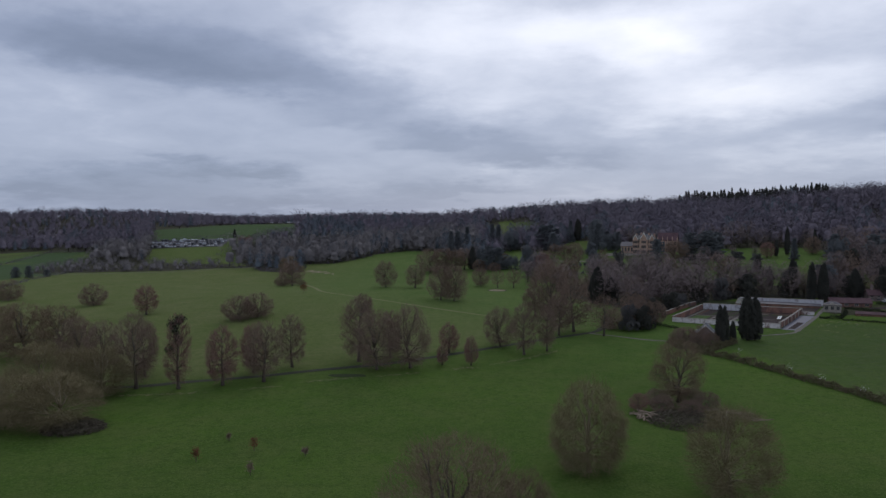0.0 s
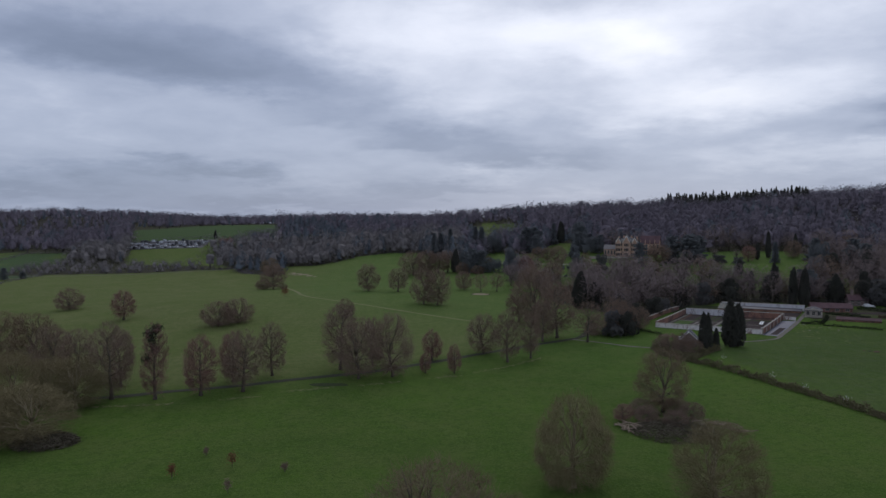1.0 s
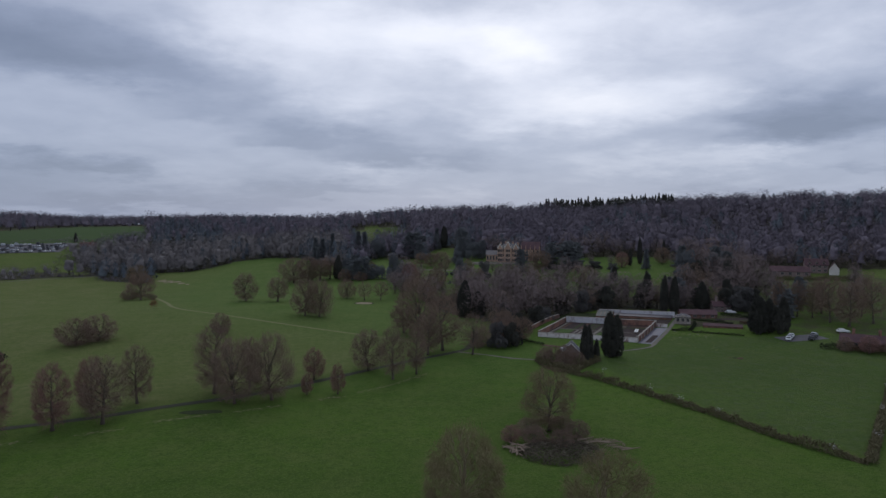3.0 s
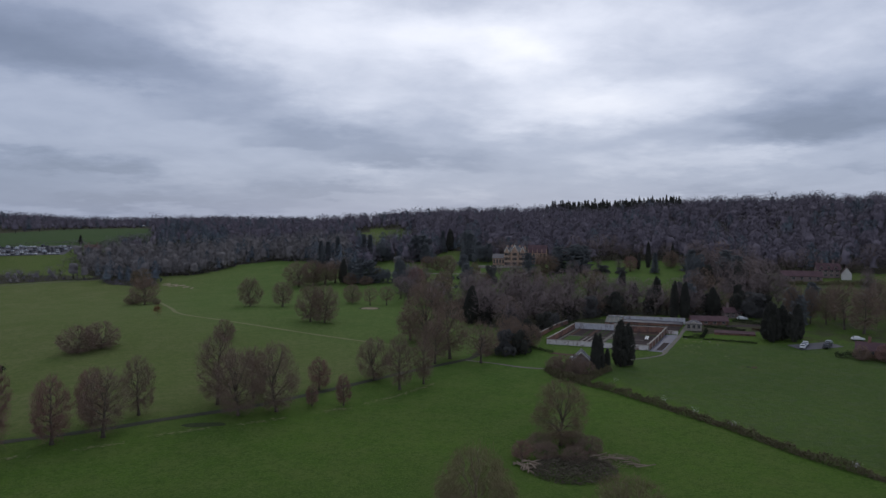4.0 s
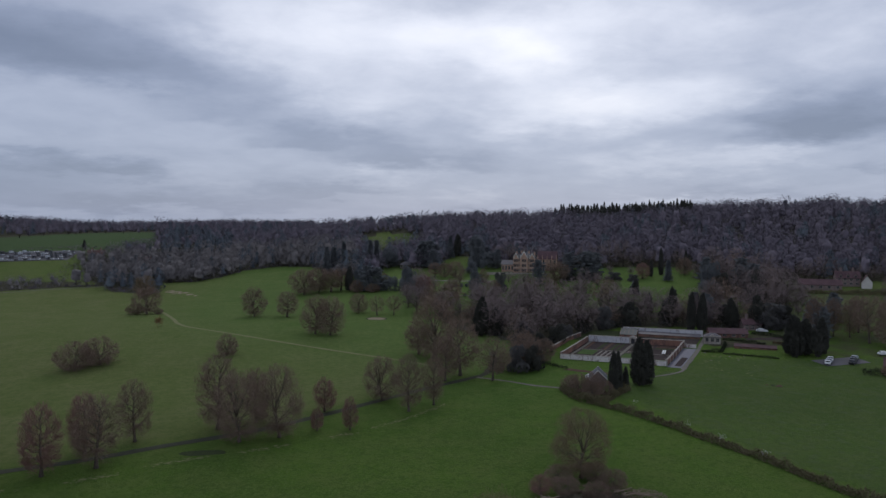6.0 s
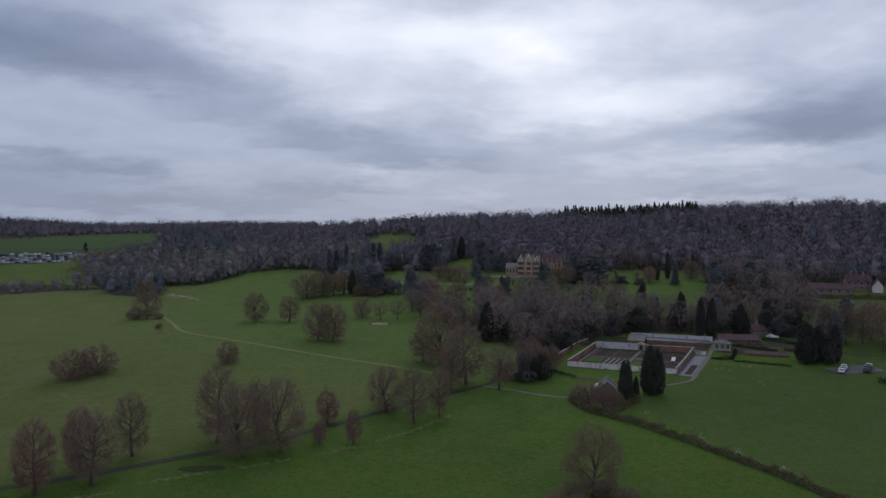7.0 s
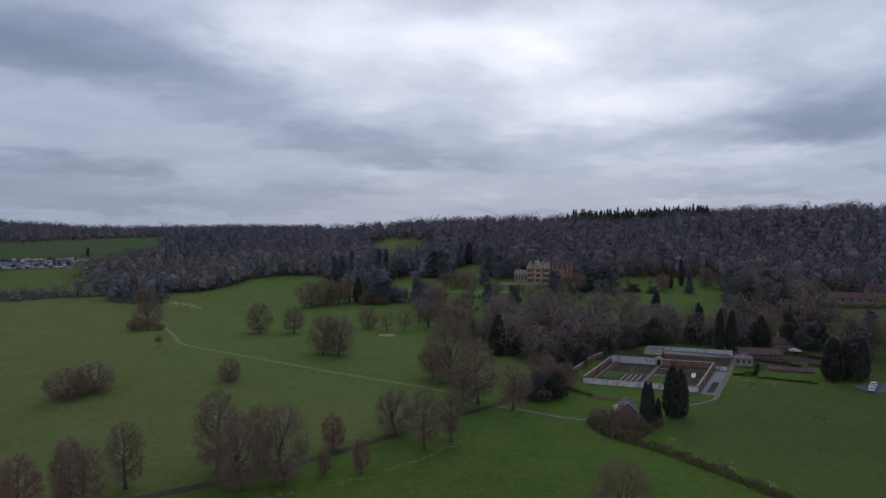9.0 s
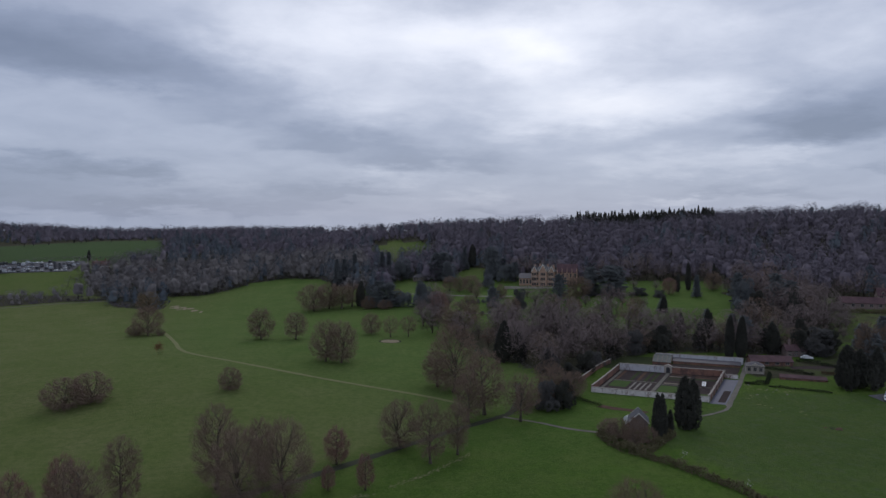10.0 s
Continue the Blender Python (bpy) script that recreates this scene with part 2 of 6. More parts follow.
BRUSH = material("cut_brushwood", (0.102, 0.086, 0.062), (0.060, 0.053, 0.038), (0.168, 0.143, 0.101), 0.5, 8, 0.95, 0.0, 0.1, island=0.5)
LOG = material("pale_split_log", (0.265, 0.206, 0.151), (0.173, 0.128, 0.095), (0.379, 0.310, 0.235), 0.8, 8, 0.9, 0.4, 0.1)
TARMAC = material("worn_tarmac", (0.057, 0.060, 0.042), (0.039, 0.043, 0.027), (0.081, 0.080, 0.061), 0.25, 10, 1.0, 0.2, 0.05)
WET = material("damp_tarmac_yard", (0.076, 0.078, 0.118), (0.052, 0.054, 0.080), (0.110, 0.112, 0.158), 0.2, 10, 0.5, 0.1, 0.4)
GRAVEL = material("pale_gravel", (0.21, 0.19, 0.165), (0.15, 0.135, 0.115), (0.28, 0.255, 0.225), 0.3, 10, 0.95, 0.3, 0.15)
TRODDEN = material("trodden_straw_grass", (0.176, 0.181, 0.081), (0.119, 0.139, 0.053), (0.228, 0.226, 0.116), 0.5, 8, 1.0, 0.3, 0.03, island=0.4)
MUD = material("dark_rough_grass_and_earth", (0.044, 0.056, 0.022), (0.028, 0.036, 0.016), (0.062, 0.076, 0.030), 0.9, 6, 0.95, 0.6, 0.1)
SOIL = material("dug_soil", (0.050, 0.037, 0.035), (0.034, 0.026, 0.025), (0.080, 0.060, 0.055), 0.35, 9, 0.95, 0.5, 0.1)
RED_SOIL = material("reddish_dug_soil", (0.100, 0.058, 0.040), (0.064, 0.040, 0.030), (0.135, 0.082, 0.058), 0.35, 9, 0.95, 0.5, 0.1)
def weathered(name, paint, under, cover):
    """Old paint or limewash that flakes off the brick under it."""
    m = material(name, paint, [c * 0.72 for c in paint], [c * 1.12 for c in paint], 0.6, 7, 0.9, 0.2, 0.15)
    n = m.node_tree
    tree = Nodes(n, False)
    shader = [k for k in n.nodes if k.type == "BSDF_PRINCIPLED"][0]
    old = shader.inputs["Base Color"].links[0].from_socket
    at = tree.add("ShaderNodeNewGeometry").outputs["Position"]
    squeezed = tree.add("ShaderNodeMapping", {"Vector": at, "Scale": (1.0, 1.0, 0.45)}).outputs[0]
    fall = tree.math("ADD", tree.math("MULTIPLY", tree.noise(squeezed, 0.42, 6.0, 0.7), 0.7), tree.math("MULTIPLY", tree.noise(squeezed, 2.2, 4.0, 0.7), 0.3))
    gone = tree.ramp(fall, [(cover - 0.03, 0.0), (cover + 0.06, 1.0)])
    n.links.new(tree.mix(tree.math("MULTIPLY", gone, 0.85), old, under), shader.inputs["Base Color"])
    return m


BRICK = weathered("old_red_brick", (0.275, 0.150, 0.112), (0.110, 0.074, 0.066), 0.50)
LIMEWASH = weathered("flaking_limewash", (0.76, 0.70, 0.69), (0.190, 0.112, 0.090), 0.52)
COPING = material("weathered_coping_stone", (0.391, 0.347, 0.297), (0.253, 0.224, 0.193), (0.517, 0.470, 0.418), 0.5, 8, 0.9, 0.3, 0.15)
SLATE = material("grey_roof_slate", (0.105, 0.095, 0.10), (0.070, 0.064, 0.070), (0.155, 0.14, 0.14), 0.3, 9, 0.6, 0.2, 0.35)
TILE = material("red_clay_roof_tile", (0.156, 0.077, 0.065), (0.094, 0.052, 0.045), (0.213, 0.116, 0.095), 0.3, 9, 0.9, 0.3, 0.1)
DARK_TILE = material("brown_roof_tile", (0.112, 0.067, 0.070), (0.069, 0.044, 0.048), (0.159, 0.099, 0.101), 0.3, 9, 0.9, 0.3, 0.1)
DARK_SLATE = material("dark_blue_slate", (0.045, 0.046, 0.058), (0.030, 0.031, 0.040), (0.075, 0.075, 0.088), 0.3, 9, 0.55, 0.2, 0.3)
FARM_STONE = material("grey_rubble_stone", (0.239, 0.181, 0.166), (0.155, 0.115, 0.110), (0.323, 0.253, 0.230), 0.4, 9, 0.9, 0.3, 0.12)
OLD_GLASS = material("grimy_old_glass", (0.085, 0.092, 0.085), (0.050, 0.056, 0.050), (0.15, 0.155, 0.145), 0.5, 8, 0.6, 0.0, 0.2)
RENDER = material("cream_painted_render", (0.66, 0.63, 0.57), (0.50, 0.47, 0.42), (0.76, 0.73, 0.68), 0.3, 8, 0.85, 0.1, 0.2)
WHITE = material("white_painted_metal", (0.72, 0.72, 0.72), (0.60, 0.60, 0.60), (0.80, 0.80, 0.80), 0.3, 8, 0.5, 0.0, 0.4)
DARK_PAINT = material("dark_vehicle_paint", (0.04, 0.042, 0.05), (0.03, 0.03, 0.035), (0.06, 0.06, 0.07), 0.5, 6, 0.3, 0.0, 0.5)
SILVER = material("silver_vehicle_paint", (0.42, 0.44, 0.47), (0.36, 0.38, 0.41), (0.50, 0.52, 0.55), 0.5, 6, 0.3, 0.0, 0.5)
RUBBER = material("black_rubber", (0.02, 0.02, 0.02), (0.015, 0.015, 0.015), (0.03, 0.03, 0.03), 2, 6, 0.8, 0.0, 0.3)
GLASS = material("dark_window_glass", (0.030, 0.034, 0.040), (0.022, 0.025, 0.03), (0.045, 0.05, 0.055), 0.5, 5, 0.35, 0.0, 0.3)
TIMBER = material("weathered_timber", (0.20, 0.165, 0.125), (0.13, 0.105, 0.08), (0.28, 0.24, 0.19), 0.8, 8, 0.9, 0.3, 0.15)
CAR_GREY = material("grey_tarmac_car_park", (0.12, 0.115, 0.12), (0.09, 0.085, 0.09), (0.155, 0.15, 0.155), 0.15, 10, 0.9, 0.2, 0.2)
LAWN = material("short_garden_grass", (0.060, 0.100, 0.028), (0.045, 0.078, 0.020), (0.085, 0.125, 0.036), 0.2, 10, 0.95, 0.3, 0.1)
CLIPPED = material("clipped_dark_hedge", (0.030, 0.038, 0.020), (0.020, 0.026, 0.015), (0.050, 0.058, 0.030), 0.5, 8, 0.9, 0.0, 0.15, island=0.5)
BEECH = material("brown_beech_hedge", (0.111, 0.075, 0.048), (0.072, 0.050, 0.033), (0.153, 0.110, 0.070), 0.4, 8, 0.95, 0.0, 0.1, island=0.5)
WHITEWASH = weathered("whitewashed_wall", (0.55, 0.55, 0.57), (0.20, 0.165, 0.16), 0.55)
PALE_STONE = material("pale_honey_limestone", (0.487, 0.318, 0.233), (0.249, 0.164, 0.124), (0.617, 0.423, 0.317), 0.3, 9, 0.9, 0.3, 0.15)
LANE = material("pale_lane_gravel", (0.165, 0.152, 0.126), (0.110, 0.103, 0.086), (0.225, 0.208, 0.172), 0.3, 10, 0.95, 0.3, 0.1)
PALE_BARK = material("pale_ochre_bark", (0.270, 0.223, 0.143), (0.189, 0.155, 0.101), (0.365, 0.304, 0.208), 0.8, 8, 0.95, 0.4, 0.1)


# ---- geometry helpers ----
def crown_way(v):
    """The outward way of a crown's rounded skin at each of its points."""
    lo, hi = np.percentile(v, 3, axis=0), np.percentile(v, 97, axis=0)
    mid = (lo + hi) / 2
    mid[2] = lo[2] + 0.36 * (hi[2] - lo[2])
    d = (v - mid) / np.maximum((hi - lo) / 2, 0.05)
    d[:, 2] += 0.55
    return d / np.maximum(np.linalg.norm(d, axis=1, keepdims=True), 0.25)


class Geo:
    """Collects points and faces of one mesh."""

    def __init__(self):
        self.v, self.f = [], []

    def add(self, verts, faces):
        k = len(self.v)
        self.v.extend(verts)
        self.f.extend([tuple(i + k for i in face) for face in faces])

    def box(self, x0, x1, y0, y1, z0, z1, taper=0.0):
        t = taper
        self.add([(x0, y0, z0), (x1, y0, z0), (x1, y1, z0), (x0, y1, z0),
                  (x0 + t, y0 + t, z1), (x1 - t, y0 + t, z1), (x1 - t, y1 - t, z1), (x0 + t, y1 - t, z1)],
                 [(3, 2, 1, 0), (4, 5, 6, 7), (0, 1, 5, 4), (1, 2, 6, 5), (2, 3, 7, 6), (3, 0, 4, 7)])

    def tube(self, path, radii, sides=4):
        rings = []
        for i, p in enumerate(path):
            d = Vector(path[min(i + 1, len(path) - 1)]) - Vector(path[max(i - 1, 0)])
            if d.length < 1e-6:
                d = Vector((0, 0, 1))
            d.normalize()
            u = d.orthogonal().normalized()
            q = d.cross(u)
            rings.append([tuple(Vector(p) + (u * math.cos(6.2832 * k / sides) + q * math.sin(6.2832 * k / sides)) * radii[i])
                          for k in range(sides)])
        faces = []
        for i in range(len(rings) - 1):
            for k in range(sides):
                j = (k + 1) % sides
                faces.append((i * sides + k, i * sides + j, (i + 1) * sides + j, (i + 1) * sides + k))
        faces.append(tuple(range(sides))[::-1])
        faces.append(tuple((len(rings) - 1) * sides + k for k in range(sides)))
        self.add([p for r in rings for p in r], faces)

    def blade(self, base, tip, width, rng):
        """A thin twig or leaf spray: one tapering triangle."""
        d = Vector(tip) - Vector(base)
        side = d.cross(Vector((rng.uniform(-1, 1), rng.uniform(-1, 1), rng.uniform(-1, 1))))
        if side.length < 1e-6:
            side = Vector((1, 0, 0))
        side = side.normalized() * width * 0.5
        self.add([tuple(Vector(base) - side), tuple(Vector(base) + side), tuple(tip)], [(0, 1, 2)])

    def leaf(self, p, n, size, width, rng, loose=0.45):
        """A small spray that lies along a crown's skin, whose outward way is n."""
        t = n.cross(Vector((rng.uniform(-1, 1), rng.uniform(-1, 1), rng.uniform(-1, 1))))
        if t.length < 1e-4:
            t = n.orthogonal()
        t = t.normalized() + n * rng.uniform(-.1, loose)
        side = t.cross(n + Vector((rng.uniform(-1, 1), rng.uniform(-1, 1), rng.uniform(-1, 1))) * loose).normalized() * width * 0.5
        a, b, c = p - t * size * 0.45 - side, p - t * size * 0.45 + side, p + t * size * 0.55
        self.add([tuple(a), tuple(b), tuple(c)], [(0, 1, 2)])

    def mesh(self, name, mat, smooth=False):
        me = bpy.data.meshes.new(name)
        me.from_pydata(self.v, [], self.f)
        if name == "crown":
            me.attributes.new("crown_way", "FLOAT_VECTOR", "POINT").data.foreach_set("vector", crown_way(np.array([tuple(p) for p in self.v], float)).ravel())
        me.materials.append(mat)
        if smooth:
            me.polygons.foreach_set("use_smooth", [True] * len(me.polygons))
        me.update()
        return me


def part(name, geo, mat, parent, label="", m=None):
    """Links a mesh as one part under a thing."""
    me = geo.mesh(name, mat) if isinstance(geo, Geo) else geo
    ob = new(name, me)
    ob.parent = parent
    if m is not None:
        ob.matrix_basis = m
    return tagged(ob, label)


def soft(v, width):
    return width * np.logaddexp(0, v / width)


def height(x, y):
    """The lie of the land: a level park, a knoll, and a wooded hillside that rises to the east."""
    x, y = np.asarray(x, float), np.asarray(y, float)
    s = (x + y) * 0.70711
    z = 0.095 * soft(s - 270, 30) + 0.044 * soft(s - 480, 30) - 0.139 * soft(s - 690, 25)
    z = z + 10 / (1 + np.exp(-(x - y + 320) / 60)) / (1 + np.exp(-(s - 590) / 35))
    z = z + 2.3 * np.exp(-((x - 85) ** 2 + (y - 205) ** 2) / 26 ** 2)
    z = z + 6 * np.exp(-((x + 60) ** 2 + (y - 310) ** 2) / 90 ** 2)
    z = z + 20 * np.exp(-((x + 260) ** 2 + (y - 780) ** 2) / 150 ** 2)
    far = 1 / (1 + np.exp(-(np.hypot(x, y - 60) - 900) / 60)) / (1 + np.exp(-(y - 200) / 80))
    z = z * (1 - far) + far * (32 + 8 / (1 + np.exp((x + 335) / 35)) + 9 * np.exp(-((x + 490) ** 2 + (y - 960) ** 2) / 120 ** 2))
    z = z - 5.5 * np.exp(-((x + 5) / 95) ** 2 - ((y - 900) / 130) ** 2)
    return z - 65 * far / (1 + np.exp(-(np.hypot(x, y) - 1300) / 45))


def ground_z(x, y):
    return float(height(x, y))


def inside(poly, x, y):
    """Which of the points lie in the polygon."""
    hit = np.zeros(np.shape(x), bool)
    for (x0, y0), (x1, y1) in zip(poly, poly[1:] + poly[:1]):
        if y0 != y1:
            hit ^= ((y0 > y) != (y1 > y)) & (x < (x1 - x0) * (y - y0) / (y1 - y0) + x0)
    return hit


BELT = [(58, 316), (69, 300), (75, 277), (86, 277), (108, 296), (128, 302), (152, 292), (176, 276), (198, 291), (188, 305),
        (165, 318), (140, 336), (112, 360), (82, 366), (55, 358)]
RIGHT_WOOD = [(188, 297), (202, 300), (225, 330), (237, 352), (242, 372), (232, 392), (212, 402), (206, 350)]
WOOD_EDGE = [(-105, 534), (-82, 530), (-66, 546), (-55, 570), (-30, 580), (-4, 564), (10, 520), (26, 500), (38, 500), (44, 532), (57, 536), (66, 516),
             (84, 512), (90, 540), (103, 562), (118, 548), (127, 500), (158, 470), (190, 452), (222, 432), (238, 374), (262, 358), (285, 345), (310, 328), (400, 280), (700, 100)]

SCRUB = [(-300, 512), (-205, 520), (-168, 533), (-162, 556), (-225, 572), (-310, 590)]


def in_wood(x, y):
    """Where the closed woods stand."""
    x, y = np.asarray(x, float), np.asarray(y, float)
    s = (x + y) * 0.70711
    ex, ey = zip(*WOOD_EDGE)
    hill = ((x > -100) | (np.arctan2(x, y) > radians(-11.6))) & (y > np.interp(x, ex, ey)) & (s < 740) & (y < 900)
    hill &= ((x - 66) / 30) ** 2 + ((y - 684) / 66) ** 2 > 1
    belt = inside(BELT, x, y)
    belt |= inside(RIGHT_WOOD, x, y)
    hedge_wood = (np.abs(y - 541 - 4 * np.sin(x * 0.05)) < 5) & (x > -200) & (x < -100)
    left_hill = (np.arctan2(x, y) < radians(-22.3)) & (y > np.interp(x, [-620, -390, -370, -315, -280], [705, 692, 676, 648, 640])) & (y < 1000) & (x > -620)
    spur = inside([(-190, 640), (-160, 560), (-140, 530), (-131, 505), (-115, 492), (-102, 478), (-96, 488), (-108, 540), (-112, 640), (-135, 700), (-160, 680)], x, y)
    spur |= inside(SCRUB, x, y)
    spur |= inside([(-285, 550), (-228, 548), (-240, 575), (-264, 640), (-290, 690), (-325, 690), (-305, 630)], x, y)
    far = (y > 880) & (y < 1120) & (x < 0) & (x > -700) & (s < 760)
    field_row = (np.abs(y - 835 - 0.1 * x) < 6) & (x > -300) & (x < -100)
    return hill | belt | hedge_wood | spur | left_hill | far | field_row


# ---- ground ----
def ground_sheet():
    """One sheet of land, finely divided where the camera passes and coarse towards the horizon."""
    def steps(lo, hi, step, far_lo, far_hi):
        mid = list(np.arange(lo, hi + step, step))
        out, p, d = [], hi + step, step
        while p < far_hi:
            d *= 1.25
            p += d
            out.append(min(p, far_hi))
        back, p, d = [], lo, step
        while p > far_lo:
            d *= 1.25
            p -= d
            back.append(max(p, far_lo))
        return np.array(sorted(set(back + mid + out)))
    xs, ys = steps(-240, 330, 3.0, -4200, 4200), steps(60, 620, 3.0, -4200, 4600)
    gx, gy = np.meshgrid(xs, ys)
    gz = height(gx, gy)
    near = (np.abs(gx) < 400) & (gy < 700)
    bumps = np.sin(gx * 0.11 + np.sin(gy * 0.07) * 2) * np.sin(gy * 0.13 + np.sin(gx * 0.05) * 2)
    gz = gz + np.where(near, 0.03 * bumps, 0.0)
    nx, ny = len(xs), len(ys)
    idx = np.arange(nx * ny).reshape(ny, nx)
    quads = np.stack([idx[:-1, :-1], idx[:-1, 1:], idx[1:, 1:], idx[1:, :-1]], -1).reshape(-1, 4)
    me = bpy.data.meshes.new("ground")
    me.from_pydata(np.stack([gx, gy, gz], -1).reshape(-1, 3).tolist(), [], quads.tolist())
    me.materials.append(GRASS)
    me.polygons.foreach_set("use_smooth", [True] * len(me.polygons))
    lit = in_wood(gx, gy).astype(float)
    lit = np.maximum(lit, 0.48 * inside([(172, 236), (196, 226), (232, 208), (275, 250), (285, 330), (240, 338), (205, 330), (188, 300), (174, 262)], gx, gy))
    lit = np.maximum(lit, 0.60 * inside([(140, 262), (150, 276), (186, 276), (184, 256), (168, 252), (150, 256)], gx, gy))
    lit = np.maximum(lit, 0.46 * inside([(-470, 690), (-369, 667), (-364, 583), (-470, 560)], gx, gy)).reshape(-1)
    crop = inside([(-364, 583), (-368, 667), (-330, 655), (-280, 552), (-273, 521), (-290, 470), (-420, 420), (-440, 560)], gx, gy).astype(float).reshape(-1)
    crop = np.maximum(crop, ((gy > 694) & (gx < 20)).astype(float).reshape(-1) * 0.9)
    lush = 1 / (1 + np.exp(-(gy + 0.9 * gx - 260) / 22)) / (1 + np.exp(-(gx + 75) / 14)) / (1 + np.exp((gx - 75) / 8)) / (1 + np.exp((gy - 600) / 10))
    east_lawn = 0.95 / (1 + np.exp(-(gy - 335) / 8)) / (1 + np.exp(-(gx - 70) / 6)) / (1 + np.exp((gx - 232) / 6)) / (1 + np.exp((gy - 520) / 8))
    lush = np.maximum(lush, east_lawn)
    me.attributes.new("lush", "FLOAT", "POINT").data.foreach_set("value", lush.reshape(-1))
    me.attributes.new("young_crop", "FLOAT", "POINT").data.foreach_set("value", crop)
    att = me.attributes.new("leaf_litter", "FLOAT", "POINT")
    att.data.foreach_set("value", lit)
    rough = inside([(78, 205), (104, 124), (140, 158), (230, 230), (175, 228), (130, 246), (108, 228)], gx, gy).astype(float).reshape(-1)
    lime_line = np.interp(gx, [-400, -130, -62, -16, 31, 52, 70, 400], [150, 163, 171, 189, 223, 239, 262, 262])
    grazed = ((1 / (1 + np.exp(-(gy - lime_line - 2) / 3))) * (gx < 75) + (gx >= 75) * (gy > 300) * 0.6) * np.where(gy < 555, 1.0, 0.6)
    att = me.attributes.new("grazed", "FLOAT", "POINT")
    att.data.foreach_set("value", np.clip(grazed, 0, 1).astype(float).reshape(-1))
    att = me.attributes.new("rough_sward", "FLOAT", "POINT")
    att.data.foreach_set("value", rough)
    me.update()
    return tagged(new("ground", me), "rolling green parkland pasture rising to wooded hills", "ground", kind="structure")


ground_sheet()


def strip(name, pts, width, mat, label, up=0.05, across=3, kind="structure"):
    """A ribbon laid on the land along a line."""
    pts = [Vector(p) for p in pts]
    fine = []
    for i in range(len(pts) - 1):
        p0, p1, p2, p3 = pts[max(i - 1, 0)], pts[i], pts[i + 1], pts[min(i + 2, len(pts) - 1)]
        n = max(2, int((p2 - p1).length / 2.5))
        for k in range(n):
            t = k / n
            fine.append(0.5 * (2 * p1 + (p2 - p0) * t + (2 * p0 - 5 * p1 + 4 * p2 - p3) * t * t + (3 * p1 - p0 - 3 * p2 + p3) * t ** 3))
    fine.append(pts[-1])
    g = Geo()
    rng = random.Random(len(fine))
    rows = []
    for i, p in enumerate(fine):
        d = (fine[min(i + 1, len(fine) - 1)] - fine[max(i - 1, 0)]).normalized()
        side = Vector((-d.y, d.x))
        wv = width * rng.uniform(0.85, 1.15)
        row = []
        for k in range(across + 1):
            q = p + side * wv * (k / across - 0.5)
            row.append((q.x, q.y, ground_z(q.x, q.y) + 0.03 + up * 0.6))
        rows.append(row)
    n = across + 1
    g.add([v for r in rows for v in r],
          [(i * n + k, i * n + k + 1, (i + 1) * n + k + 1, (i + 1) * n + k) for i in range(len(rows) - 1) for k in range(across)])
    return tagged(new(name, g.mesh(name, mat)), label, name.replace("_", " "), kind=kind)


strip("drive", [(-130, 160), (-78, 165), (-62, 170), (-46, 175), (-33, 181), (-16, 188), (-2, 197), (14, 209), (31, 222), (47, 233), (52, 238), (58, 252), (62, 270)],
      2.4, TARMAC, "narrow dark tarmac drive along the lime avenue")
strip("track", [(48, 233), (56, 226), (62, 218), (68, 212.3)], 1.2, LANE, "pale gravel track to the cottage", up=0.07)
strip("footpath", [(-75, 386), (-62, 345), (-57, 328), (-49, 315), (-28, 297), (-4, 279), (27, 258), (40, 246)], 1.7, TRODDEN,
      "trodden straw-coloured footpath across the park", up=0.06)


